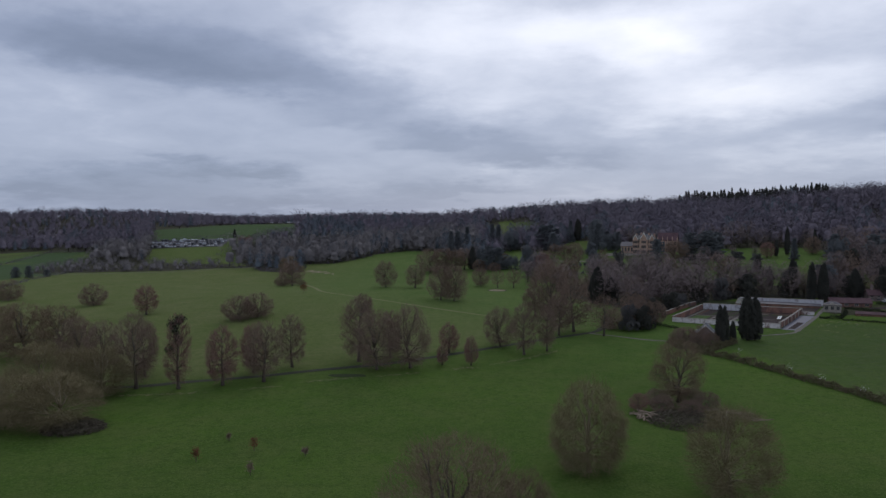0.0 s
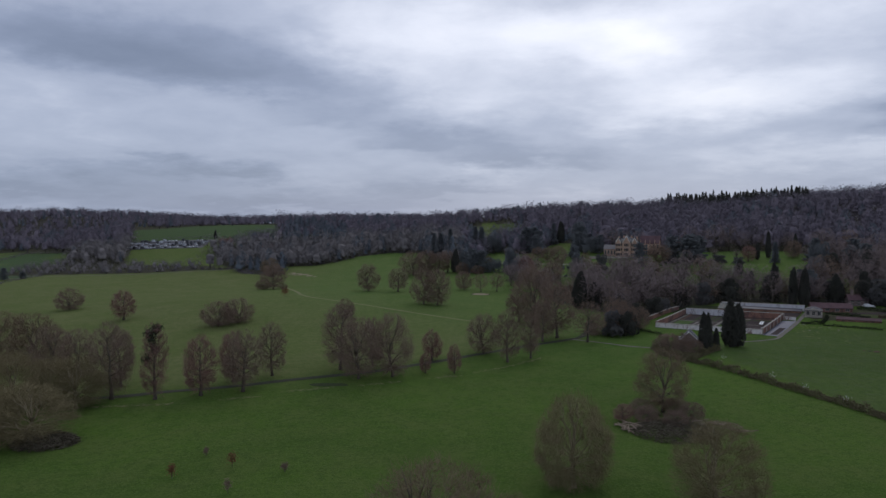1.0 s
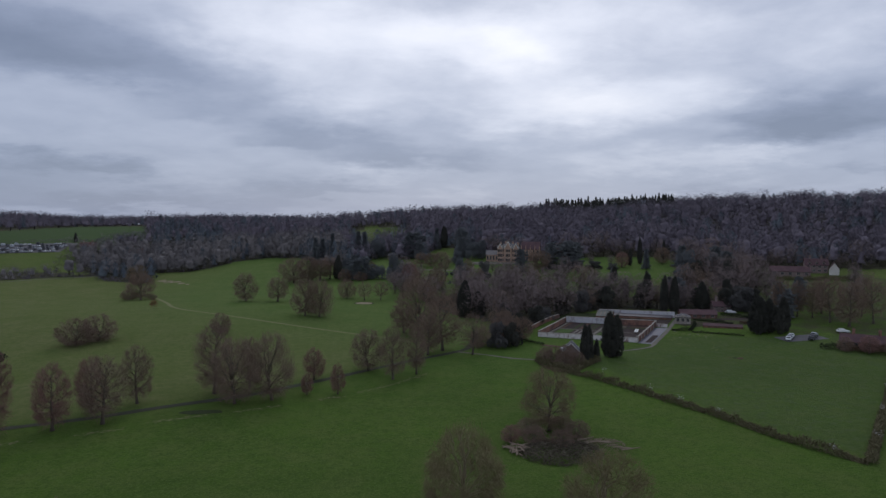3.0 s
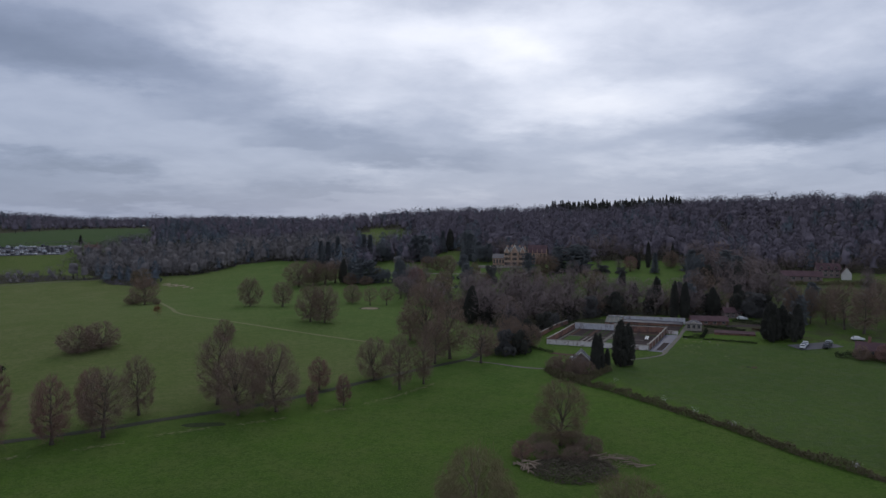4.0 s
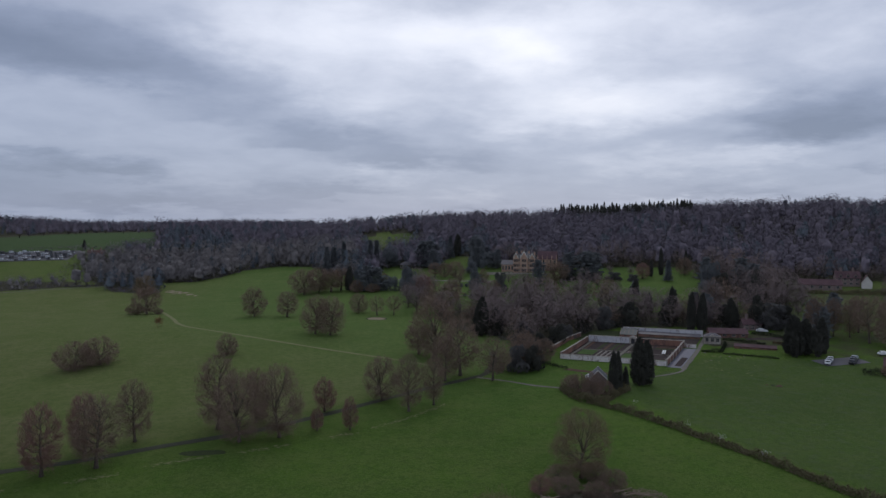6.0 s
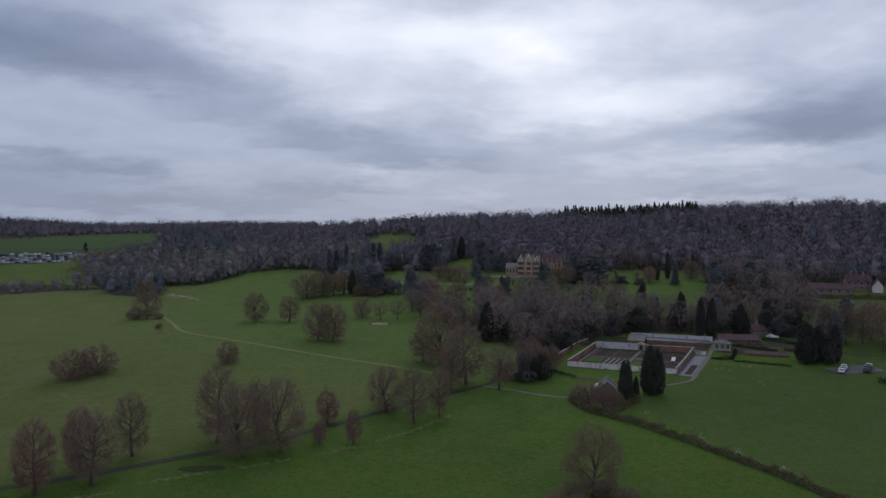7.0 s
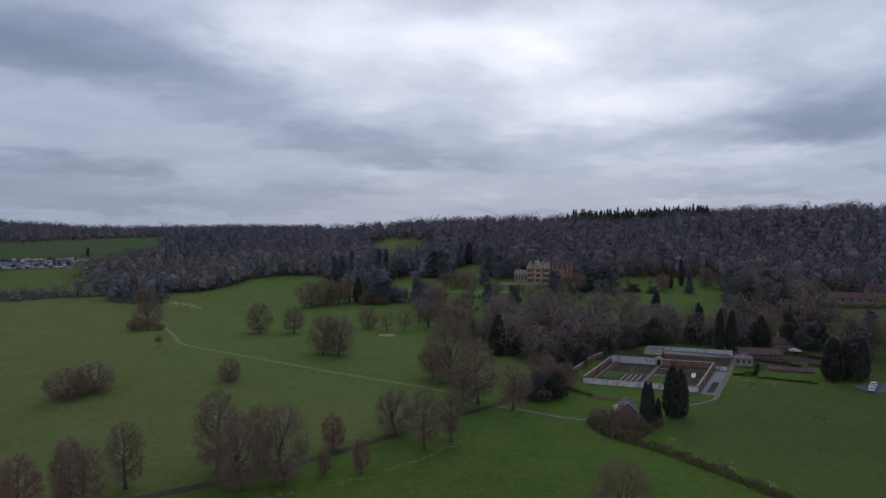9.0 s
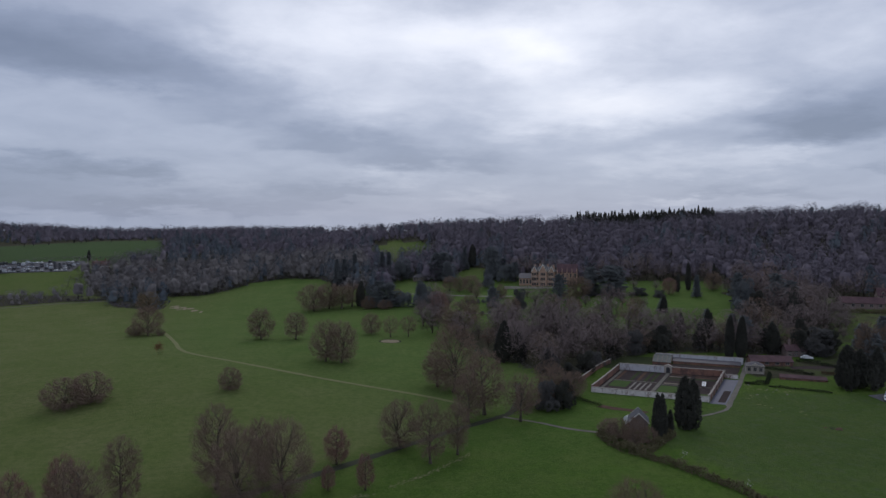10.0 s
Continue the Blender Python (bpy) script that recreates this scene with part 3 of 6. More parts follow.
# ---- trees ----
def bare_proto(style, seed, far=False):
    """Trunk, limbs and fine twigs of a leafless tree: two meshes and the size they are built at."""
    rng = random.Random(seed)
    # height, width, crown base, widest point, limbs, branches, twigs on each, upward bent, twig length, twig width
    H, W, cb, wide_at, limbs, branches, twigs, rise, tl, tw = {
        "oak": (14, 12, 0.03, 0.43, 16, 760, 13, 0.25, 1.25, 0.033), "lime": (14, 8, 0.08, 0.45, 16, 520, 13, 0.6, 1.15, 0.032),
        "red": (12, 6.5, 0.04, 0.45, 16, 460, 13, 1.0, 1.15, 0.034), "ash": (13, 10, 0.16, 0.50, 11, 340, 11, 0.45, 1.25, 0.033),
        "thorn": (8, 9, 0.0, 0.38, 18, 700, 13, 0.2, 0.95, 0.032), "ochre": (12, 12, 0.02, 0.45, 16, 1250, 13, 0.25, 1.15, 0.027),
        "weep": (14, 11, 0.0, 0.40, 18, 1400, 13, 0.0, 1.4, 0.027), "dome": (14, 12, 0.05, 0.45, 18, 1150, 14, 0.45, 0.95, 0.026),
        "ivy": (15, 6, 0.04, 0.45, 16, 440, 12, 0.8, 1.1, 0.034)}[style]
    if far:
        twigs, tw = twigs // 2, tw * 2.1
    wood, crown = Geo(), Geo()
    weep = style == "weep"
    lobes = [(rng.uniform(0, 6.283), rng.uniform(0.1, 0.9), rng.uniform(0.84, 1.0)) for _ in range(9)]

    def girth(t, ang):
        """The crown's radius at the height t of the crown."""
        k = (t - wide_at) / (1 - wide_at) if t > wide_at else (wide_at - t) / wide_at * 0.88
        r = max(0.03, 1 - abs(k) ** 2.2) ** (0.5 if style not in ("red", "ivy", "weep") else 0.62)
        dent = 1.0
        for a, lt, k in lobes:
            near = math.exp(-((math.remainder(ang - a, 6.283) / 0.5) ** 2 + ((t - lt) / 0.16) ** 2))
            dent *= 1 - (1 - k) * near
        return W / 2 * r * dent

    def spot(lo, hi, t=None):
        ang = rng.uniform(0, 6.283)
        while t is None or rng.random() > (girth(t, ang) / W * 2) ** 1.6 + 0.04:
            t = rng.random()
        r = girth(t, ang) * rng.uniform(lo ** 2, hi ** 2) ** 0.5
        return Vector((math.cos(ang) * r, math.sin(ang) * r, H * (cb + (0.97 - cb) * t)))

    r0 = 0.024 * H
    slim = style in ("lime", "red", "ash", "ivy")
    lean = Vector((rng.uniform(-1, 1), rng.uniform(-1, 1), 0)) * 0.6
    fork = 0.80 if slim else 0.34
    stem = [Vector((0, 0, -0.5)), Vector((0, 0, 0.6))]
    for k in range(1, 6):
        bend = Vector((rng.uniform(-1, 1), rng.uniform(-1, 1), 0)) * 0.03 * H * k / 5
        stem.append(lean * (k / 5) + bend + Vector((0, 0, H * fork * k / 5)))
    wood.tube(stem, [r0 * 1.6, r0] + [r0 * (0.92 - (0.80 if slim else 0.35) * k / 5) for k in range(1, 6)], 7)
    nodes = [(stem[k].lerp(stem[k + 1], f), r0 * 0.4) for k in range(3, 6) for f in (0.0, 0.5)]
    for i in range(limbs):
        t = (i + rng.random()) / limbs
        leader = not slim and i % 3 == 0
        z0 = 0.25 + 0.75 * t if slim else (1.0 if leader else 0.45 + 0.55 * t)
        if style == "thorn":
            z0 = 0.15 + 0.8 * t
        k = min(4, int(z0 * 5))
        a = stem[1 + k].lerp(stem[2 + k], z0 * 5 - k) if z0 < 1 else stem[6]
        ang = i * 2.4 + rng.uniform(-.5, .5)
        tt = min(0.95, 0.25 + 0.72 * t ** 0.8) if slim else (rng.uniform(0.75, 0.97) if leader else rng.uniform(0.12, 0.75))
        r = girth(tt, ang) * (rng.uniform(0.35, 0.8) if leader else rng.uniform(0.72, 0.92))
        b = Vector((math.cos(ang) * r, math.sin(ang) * r, max(H * (cb + (0.97 - cb) * tt), a.z + 0.03 * H)))
        mid = a.lerp(b, 0.5) + Vector((0, 0, (0.10 if rise < 0.6 else -0.06) * (b - a).length))
        line = [a * (1 - k) ** 2 + mid * 2 * k * (1 - k) + b * k * k for k in (0, .2, .4, .6, .8, 1)]
        crook = 0.055 * (b - a).length
        line = [line[0]] + [p + Vector((rng.uniform(-1, 1), rng.uniform(-1, 1), rng.uniform(-.7, .7))) * crook for p in line[1:]]
        rl = r0 * (0.42 - 0.16 * t) * (1.25 if leader else 1.0)
        wood.tube(line, [rl, rl * .85, rl * .68, rl * .5, rl * .32, rl * .12], 4)
        nodes += [(line[k].lerp(line[k + 1], f), rl * (0.5 - 0.08 * k)) for k in range(1, 5) for f in (0.0, 0.5)]
        nodes.append((line[5], rl * 0.12))
        for k in (2, 3, 4):
            # crooked boughs off the limb
            e = line[k] + (line[k] - Vector((0, 0, H * 0.3))).normalized() * rng.uniform(0.10, 0.22) * W + Vector((rng.uniform(-1, 1), rng.uniform(-1, 1), rng.uniform(-.4, .8))) * 0.08 * W
            if math.hypot(e.x, e.y) < girth(min(0.98, max(0.02, e.z / H)), math.atan2(e.y, e.x)) and e.z < 0.97 * H:
                m0 = line[k].lerp(e, 0.5) + Vector((rng.uniform(-.3, .3), rng.uniform(-.3, .3), rng.uniform(-.1, .3)))
                wood.tube([line[k], m0, e], [rl * .34, rl * .24, rl * .08], 3)
                nodes += [(m0, rl * 0.2), (e, rl * 0.1)]
    at = np.array([tuple(p) for p, _ in nodes])
    heart = Vector((0, 0, H * 0.38))
    for i in range(branches):
        p = spot(0.35 if not weep else 0.7, 0.97)
        d = at - np.array(p)
        cost = np.hypot(np.hypot(d[:, 0], d[:, 1]), d[:, 2]) + np.maximum(0, d[:, 2] + 0.3) * 1.5
        k = int(np.argmin(cost))
        q, rq = nodes[k]
        elbow = q.lerp(p, 0.5) + Vector((rng.uniform(-.2, .2), rng.uniform(-.2, .2), rng.uniform(-.1, .35))) * (p - q).length * 0.5
        for a, b, wd in ((q, elbow, rq * 0.55 + 0.025), (elbow, p, rq * 0.3 + 0.025)):
            crown.blade(a, b + (b - a) * 0.6, wd, rng)
        out = (p - heart)
        out = Vector((out.x, out.y, out.z * 0.8)).normalized()
        for n in range(twigs):
            f = rng.uniform(0.25, 1.05)
            s = q.lerp(elbow, f * 2) if f < 0.5 else elbow.lerp(p, f * 2 - 1)
            s = s + Vector((rng.uniform(-1, 1), rng.uniform(-1, 1), rng.uniform(-1, 1))) * (0.12 * tl + 0.02 * W)
            v = out * 0.8 + Vector((0, 0, rise)) + Vector((rng.uniform(-1, 1), rng.uniform(-1, 1), rng.uniform(-.8, .9)))
            if weep:
                v = Vector((v.x * 0.7, v.y * 0.7, rng.uniform(-1.2, 0.1)))
            crown.blade(s, s + v.normalized() * tl * rng.uniform(0.35, 1.0), tw, rng)
    # a haze of the finest twigs that fills the crown's outer shell evenly
    for i in range(int({"ash": 0.3, "thorn": 0.4, "red": 0.5, "lime": 0.6, "ivy": 0.4, "ochre": 0.7}.get(style, 1.0) * (1500 if far else 2600))):
        p = spot(0.55, 1.0)
        v = (p - heart).normalized() * 0.8 + Vector((rng.uniform(-.8, .8), rng.uniform(-.8, .8), rise * 0.6 + rng.uniform(-.5, .7)))
        if weep:
            v = Vector((v.x * 0.35, v.y * 0.35, rng.uniform(-1.3, -0.2)))
        size = tl * rng.uniform(0.5, 1.15)
        crown.blade(p - v.normalized() * size * 0.75, p + v.normalized() * size * 0.25, tw * 1.25, rng)
    pts = np.array(crown.v)
    kr = W / 2 / np.percentile(np.hypot(pts[:, 0], pts[:, 1]), 97)
    kz = H / np.percentile(pts[:, 2], 99.6)
    for g in (wood, crown):
        g.v = (np.array([tuple(p) for p in g.v]) * (kr, kr, kz)).tolist()
    return H, W, wood, crown


STYLE = {"oak": TWIG, "lime": TWIG, "red": TWIG_RED, "ash": TWIG, "thorn": TWIG, "ochre": TWIG_OCHRE, "weep": TWIG_OCHRE, "ivy": TWIG_RED, "dome": TWIG_DOME}
LABEL = {"dome": "large bare domed tree with dense fine twigs",
         "oak": "bare spreading parkland tree with grey-brown twigs, on grass", "lime": "bare upright avenue tree with fine grey twigs",
         "red": "bare narrow tree with dense reddish-brown shoots", "ash": "sparse bare tree with open grey branches",
         "thorn": "low wide bare thorn tree standing on pasture", "ochre": "bare domed tree with fine ochre-brown twigs",
         "weep": "bare weeping tree with drooping ochre twigs", "ivy": "bare narrow tree with dark clumps in its top"}
PROTO = {}


def proto(style, variant, far=False):
    key = (style, variant, far)
    if key not in PROTO:
        H, W, wood, crown = bare_proto(style, 17 * variant + 100 * list(STYLE).index(style), far)
        PROTO[key] = (H, W, wood.mesh("trunk", PALE_BARK if style in ("ochre", "weep") else BARK, True), crown.mesh("crown", STYLE[style]))
    return PROTO[key]


PLANTED = []


def bare_tree(x, y, h, wide, style, name="tree"):
    k = len(PLANTED)
    PLANTED.append((x, y))
    H, W, trunk, crown = proto(style, k % 2 if style in ("oak", "lime", "ochre", "ash") else 0, math.hypot(x, y) > 215)
    rng = random.Random(k * 7 + 3)
    root = new(name)
    root.matrix_basis = pose(x, y, ground_z(x, y), 0, 0, rng.uniform(0, 360)) @ Matrix.Diagonal((1.1 * wide / W, 1.1 * wide / W, 1.03 * h / H, 1))
    part("trunk", trunk, None, root)
    part("crown", crown, None, root, "haze of fine leafless twigs")
    tagged(root, LABEL[style], "tree", "bare park trees")
    if style == "ivy":
        g = Geo()
        for c in range(7):
            a, z = rng.uniform(0, 6.28), H * rng.uniform(0.5, 0.97)
            c0 = Vector((math.cos(a) * W * 0.25, math.sin(a) * W * 0.25, z)) if c else Vector((0, 0, H * 0.9))
            for i in range(160):
                p = c0 + Vector((rng.gauss(0, .45), rng.gauss(0, .45), rng.gauss(0, .5)))
                g.blade(p, p + Vector((rng.uniform(-1, 1), rng.uniform(-1, 1), rng.uniform(-1, 1))) * 0.4, 0.3, rng)
        part("mistletoe", g, IVY, root, "dark evergreen clumps")
    return root


def leafy_proto(seed, H, W, mat, shape, count, size):
    """An evergreen: a stem and a crown of many small sprays."""
    rng = random.Random(seed)
    wood, crown = Geo(), Geo()
    wood.tube([Vector((0, 0, -0.4)), Vector((0, 0, H * 0.5)), Vector((0, 0, H * 0.97))], [0.025 * H, 0.016 * H, 0.004 * H], 6)
    leaders = [(0, 0, 0.68, 1.0)] + [(rng.uniform(-.2, .2), rng.uniform(-.2, .2), rng.uniform(0.45, 0.62), rng.uniform(0.72, 0.95)) for _ in range(4)]
    lumps = [(0.0, 0.0, H * 0.55, 0.5), (0.0, 0.0, H * 0.25, 0.5)]
    for k in range(15):
        a, h = rng.uniform(0, 6.283), rng.uniform(0.12, 0.82)
        r = W / 2 * rng.uniform(0.35, 0.78) * (1.2 - 0.75 * h)
        lumps.append((math.cos(a) * r, math.sin(a) * r, H * h, rng.uniform(0.24, 0.40)))
    plates = []
    for k in range(34):
        h, a = 0.06 + 0.90 * (k / 33), k * 2.4 + rng.uniform(-.5, .5)
        reach = W / 2 * (1.0 - 0.62 * max(0.0, (h - 0.35) / 0.65) ** 2) * rng.uniform(0.55, 1.05)
        pr = max(0.5, reach * rng.uniform(0.40, 0.56))
        q = Vector((math.cos(a) * (reach - pr), math.sin(a) * (reach - pr), H * h))
        plates.append((q.x, q.y, q.z, pr))
        if shape == "cedar":
            wood.tube([Vector((0, 0, H * h - 0.5)), q], [0.09, 0.04], 4)
    for i in range(count):
        t = rng.random() ** 0.8
        ang = rng.uniform(0, 6.283)
        if shape == "column":
            ox, oy, kw, kh = leaders[i % len(leaders)]
            r = W / 2 * kw * min(1, 2.4 * t + 0.45) * max(0.0, 1 - t ** 2.6) ** 0.75
            z = H * kh * (0.02 + 0.98 * t)
            r *= 0.86 + 0.14 * math.sin(ang * 5 + z * 0.7) * math.sin(z * 1.3 + ang * 2)
            r *= rng.uniform(0.75, 1.08)
            p = Vector((ox * W + math.cos(ang) * r, oy * W + math.sin(ang) * r, z))
            d = Vector((math.cos(ang) * 0.35, math.sin(ang) * 0.35, 1.0))
        elif shape == "cone":
            t = rng.random()
            tier = 0.75 + 0.25 * math.cos(t * H * 3.0)
            r = W / 2 * (1.02 - t) ** 0.85 * tier * rng.uniform(0.35, 1.05)
            r *= 0.8 + 0.2 * math.sin(ang * 4 + t * 9)
            z = H * (0.06 + 0.94 * t)
            p = Vector((math.cos(ang) * r, math.sin(ang) * r, z))
            d = Vector((math.cos(ang), math.sin(ang), -0.35))
        elif shape == "cedar":
            # flat plates of foliage on spreading limbs, with gaps between
            px, py, pz, pr = plates[i % len(plates)]
            r = pr * rng.random() ** 0.5
            p = Vector((px + math.cos(ang) * r, py + math.sin(ang) * r, pz + rng.gauss(0, 0.16) - 0.12 * r))
            d = Vector((math.cos(ang), math.sin(ang), rng.uniform(-.3, .5)))
        else:
            lump = lumps[i % len(lumps)]
            q = Vector((rng.gauss(0, 1), rng.gauss(0, 1), rng.gauss(0.1, 1))).normalized() * rng.uniform(0.75, 1.03)
            p = Vector((lump[0] + q.x * lump[3] * W / 2, lump[1] + q.y * lump[3] * W / 2, max(0.1, lump[2] + q.z * lump[3] * H * 0.42)))
            d = q + Vector((0, 0, 0.2))
        d = d.normalized() + Vector((rng.uniform(-1, 1), rng.uniform(-1, 1), rng.uniform(-1, 1))) * 0.7
        crown.blade(p, p + d * size * rng.uniform(0.7, 1.4), size * 0.8, rng)
    return H, W, wood.mesh("trunk", BARK, True), crown.mesh("crown", mat)


LEAFY = {"column": [leafy_proto(5, 12, 5, NEEDLES, "column", 4200, 0.42), leafy_proto(6, 12, 5, NEEDLES, "column", 4200, 0.42)],
         "cone": [leafy_proto(7, 13, 6, HAZY_NEEDLES, "cone", 2600, 0.6), leafy_proto(8, 13, 6, HAZY_NEEDLES, "cone", 2600, 0.6)],
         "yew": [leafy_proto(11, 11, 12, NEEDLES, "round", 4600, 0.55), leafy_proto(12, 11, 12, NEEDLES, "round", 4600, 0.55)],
         "cedar": [leafy_proto(13, 14, 10, HAZY_NEEDLES, "cedar", 3600, 0.62), leafy_proto(14, 14, 10, HAZY_NEEDLES, "cedar", 3600, 0.62)],
         "round": [leafy_proto(9, 11, 13, EVERGREEN, "round", 4200, 0.6), leafy_proto(10, 11, 13, EVERGREEN, "round", 4200, 0.6)],
         # yews past 400 m: dark needles swapped for the haze-paled colour
         "far_yew": [leafy_proto(15, 11, 12, HAZY_NEEDLES, "round", 3600, 0.6), leafy_proto(16, 11, 12, HAZY_NEEDLES, "round", 3600, 0.6)]}


def leafy_tree(x, y, h, wide, shape, name, label, category="tree", group=""):
    k = len(PLANTED)
    PLANTED.append((x, y))
    H, W, trunk, crown = LEAFY["far_yew" if shape == "yew" and math.hypot(x, y) > 400 else shape][k % 2]
    root = new(name)
    root.matrix_basis = pose(x, y, ground_z(x, y), 0, 0, k * 77 % 360) @ Matrix.Diagonal((wide / W, wide / W, h / H, 1))
    part("trunk", trunk, None, root)
    part("crown", crown, None, root)
    return tagged(root, label, category, group)


def conifer(x, y, h, wide, shape="column"):
    return leafy_tree(x, y, h, wide, shape, "conifer", "dark green narrow conifer on grass" if shape == "column" else "dark tiered conifer among bare trees",
                      "conifer", "dark conifers")


def evergreen(x, y, h, wide):
    return leafy_tree(x, y, h, wide, "round", "evergreen_tree", "rounded dark evergreen tree beside bare woodland", "tree", "dark evergreens")


def yew(x, y, h, wide):
    return leafy_tree(x, y, h, wide, "yew", "yew_tree", "very dark rounded yew tree on grass", "tree", "dark evergreens")


def cedar(x, y, h, wide):
    return leafy_tree(x, y, h, wide, "cedar", "cedar", "dark grey-green cedar with level tiers, on grass", "tree", "dark evergreens")


# ---- the lime avenue and the trees beside it ----
bare_tree(-71.8, 164.4, 17.1, 9.5, 'lime')
bare_tree(-61.8, 164.0, 16.8, 5.9, 'ivy')
bare_tree(-52.4, 166.8, 13.6, 7.4, 'red')
bare_tree(-43.4, 169.8, 14.2, 8.8, 'lime')
bare_tree(-39.8, 184.9, 13.3, 7.1, 'lime')
bare_tree(-48.3, 179.1, 12.2, 6.5, 'red')
bare_tree(-74.6, 175.9, 13.7, 7.0, 'lime')
bare_tree(-88.3, 182.4, 12.7, 9.3, 'oak')
bare_tree(-117.5, 197.5, 15.3, 16.0, 'dome')
bare_tree(-105.9, 194.5, 14.8, 13.0, 'dome')
bare_tree(-129.0, 203.0, 14.5, 14.0, 'dome')
bare_tree(-98.0, 189.0, 12.5, 10.0, 'oak')
bare_tree(-17.3, 181.6, 15.0, 10.9, 'oak')
bare_tree(-8.8, 183.4, 16.0, 10.3, 'oak')
bare_tree(-23.0, 191.2, 17.1, 9.5, 'lime')
bare_tree(-14.8, 195.3, 12.8, 7.0, 'lime')
bare_tree(1.5, 202.0, 8.4, 5.7, 'red')
bare_tree(-0.4, 187.2, 5.1, 3.0, 'red')
bare_tree(7.2, 186.6, 7.5, 3.6, 'red')
bare_tree(16.8, 211.0, 11.5, 9.3, 'oak')
bare_tree(22.7, 200.1, 14.1, 7.0, 'lime')
bare_tree(29.9, 204.8, 12.5, 5.9, 'lime')
bare_tree(37.4, 229.7, 13.2, 8.1, 'lime')
bare_tree(43.3, 236.0, 18.1, 10.9, 'lime')
bare_tree(51.7, 228.1, 12.9, 10.6, 'ash')
bare_tree(34.8, 267.5, 11.1, 9.8, 'lime')
bare_tree(38.9, 260.4, 20.8, 15.0, 'oak')
# a clump of broad trees by a heap of brushwood
bare_tree(-87.9, 154.7, 12.5, 14.3, 'ochre')
bare_tree(-83.5, 160.8, 10.0, 11.2, 'ochre')
bare_tree(-74.8, 134.2, 10.5, 17.0, 'ochre')
bare_tree(-84.0, 136.0, 9.5, 13.0, 'ochre')
bare_tree(-95.0, 140.0, 11.0, 12.0, 'ochre')
bare_tree(-76.5, 157.5, 11.0, 12.5, 'ochre')
# single trees on the pasture
bare_tree(-153.6, 311.3, 9.2, 11.2, 'thorn')
bare_tree(-113.2, 269.9, 10.8, 8.2, 'red')
bare_tree(-72.6, 250.6, 8.4, 11.4, 'thorn')
bare_tree(-67.0, 255.6, 8.4, 11.0, 'thorn')
bare_tree(-80.5, 378.0, 12.8, 13.0, 'oak')
bare_tree(-86.5, 380.5, 5.0, 8.0, 'thorn')
bare_tree(-74.5, 375.0, 3.0, 4.0, 'thorn')
bare_tree(-103.0, 474.0, 12.0, 12.0, 'dome')
bare_tree(-28.5, 352.4, 12.9, 10.7, 'oak')
bare_tree(-13.9, 351.6, 11.2, 9.5, 'lime')
bare_tree(-1.1, 303.1, 14.7, 11.1, 'oak')
bare_tree(4.6, 301.2, 14.6, 11.5, 'oak')
bare_tree(19.3, 363.9, 9.3, 8.7, 'oak')
bare_tree(27.3, 355.8, 9.1, 7.4, 'ash')
bare_tree(35.2, 355.4, 9.1, 7.4, 'ash')
bare_tree(-214.2, 349.3, 9.7, 13.4, 'thorn')
bare_tree(-29.8, 264.0, 7.0, 6.9, 'thorn')
# near trees
bare_tree(22.5, 109.3, 13.8, 11.0, 'weep')
bare_tree(49.8, 149.8, 13.0, 10.6, 'dome')
bare_tree(40.0, 97.3, 12.9, 11.8, 'ochre')
bare_tree(1.0, 70.0, 17.4, 15.0, 'dome')
bare_tree(8.6, 73.0, 13.0, 6.5, 'dome')
# open trees beyond the parked cars
bare_tree(197.0, 247.3, 17.0, 11.0, 'ash')
bare_tree(198.7, 239.4, 16.0, 10.0, 'lime')
bare_tree(209.5, 239.9, 16.0, 11.0, 'ash')
bare_tree(196.9, 256.9, 14.0, 6.0, 'lime')
bare_tree(192.4, 259.9, 14.0, 6.0, 'lime')
bare_tree(186.6, 262.1, 15.0, 8.0, 'lime')
bare_tree(215.0, 252.0, 15.0, 9.0, 'ash')
bare_tree(205.0, 262.0, 14.0, 8.0, 'lime')
cedar(187.0, 259.0, 12.0, 8.0)

# cypresses by the cottage and dark conifers about the garden
conifer(79.1, 202.6, 11.2, 4.0)
conifer(80.9, 203.6, 10.8, 3.6)
conifer(89.6, 208.6, 13.6, 7.6)
conifer(92.4, 209.9, 12.6, 6.0)
conifer(84.2, 205.9, 6.0, 3.2)
cedar(-290.7, 483.0, 7.5, 8.0)
cedar(-280.0, 480.0, 8.5, 7.0)
cedar(-273.5, 490.0, 5.0, 6.0)
conifer(68.2, 309.4, 12.1, 6.4)
conifer(199.9, 413.4, 16.0, 4.6)
conifer(195.0, 394.8, 12.0, 6.8, 'cone')
conifer(148.0, 284.6, 16.0, 4.8)
conifer(151.8, 283.0, 15.6, 5.6)
conifer(147.0, 299.0, 16.0, 5.6)
conifer(161.8, 241.2, 13.6, 9.6)
conifer(165.6, 240.0, 12.4, 7.6)
conifer(171.2, 239.2, 12.6, 6.6)
yew(160.8, 240.6, 8.0, 6.4)
yew(168.4, 238.6, 10.0, 8.0)
conifer(219.5, 420.0, 12.0, 4.4)
conifer(166.0, 286.0, 12.0, 8.0)
conifer(193.0, 411.5, 10.0, 4.0)
conifer(65.1, 299.6, 15.5, 9.0)
conifer(71.0, 300.5, 11.0, 8.0)
conifer(84.2, 361.7, 6.8, 4.7)
conifer(163.4, 370.4, 6.7, 7.3, 'cone')
conifer(155.7, 315.1, 12.3, 7.1, 'cone')
conifer(162.5, 307.4, 11.5, 9.2, 'cone')
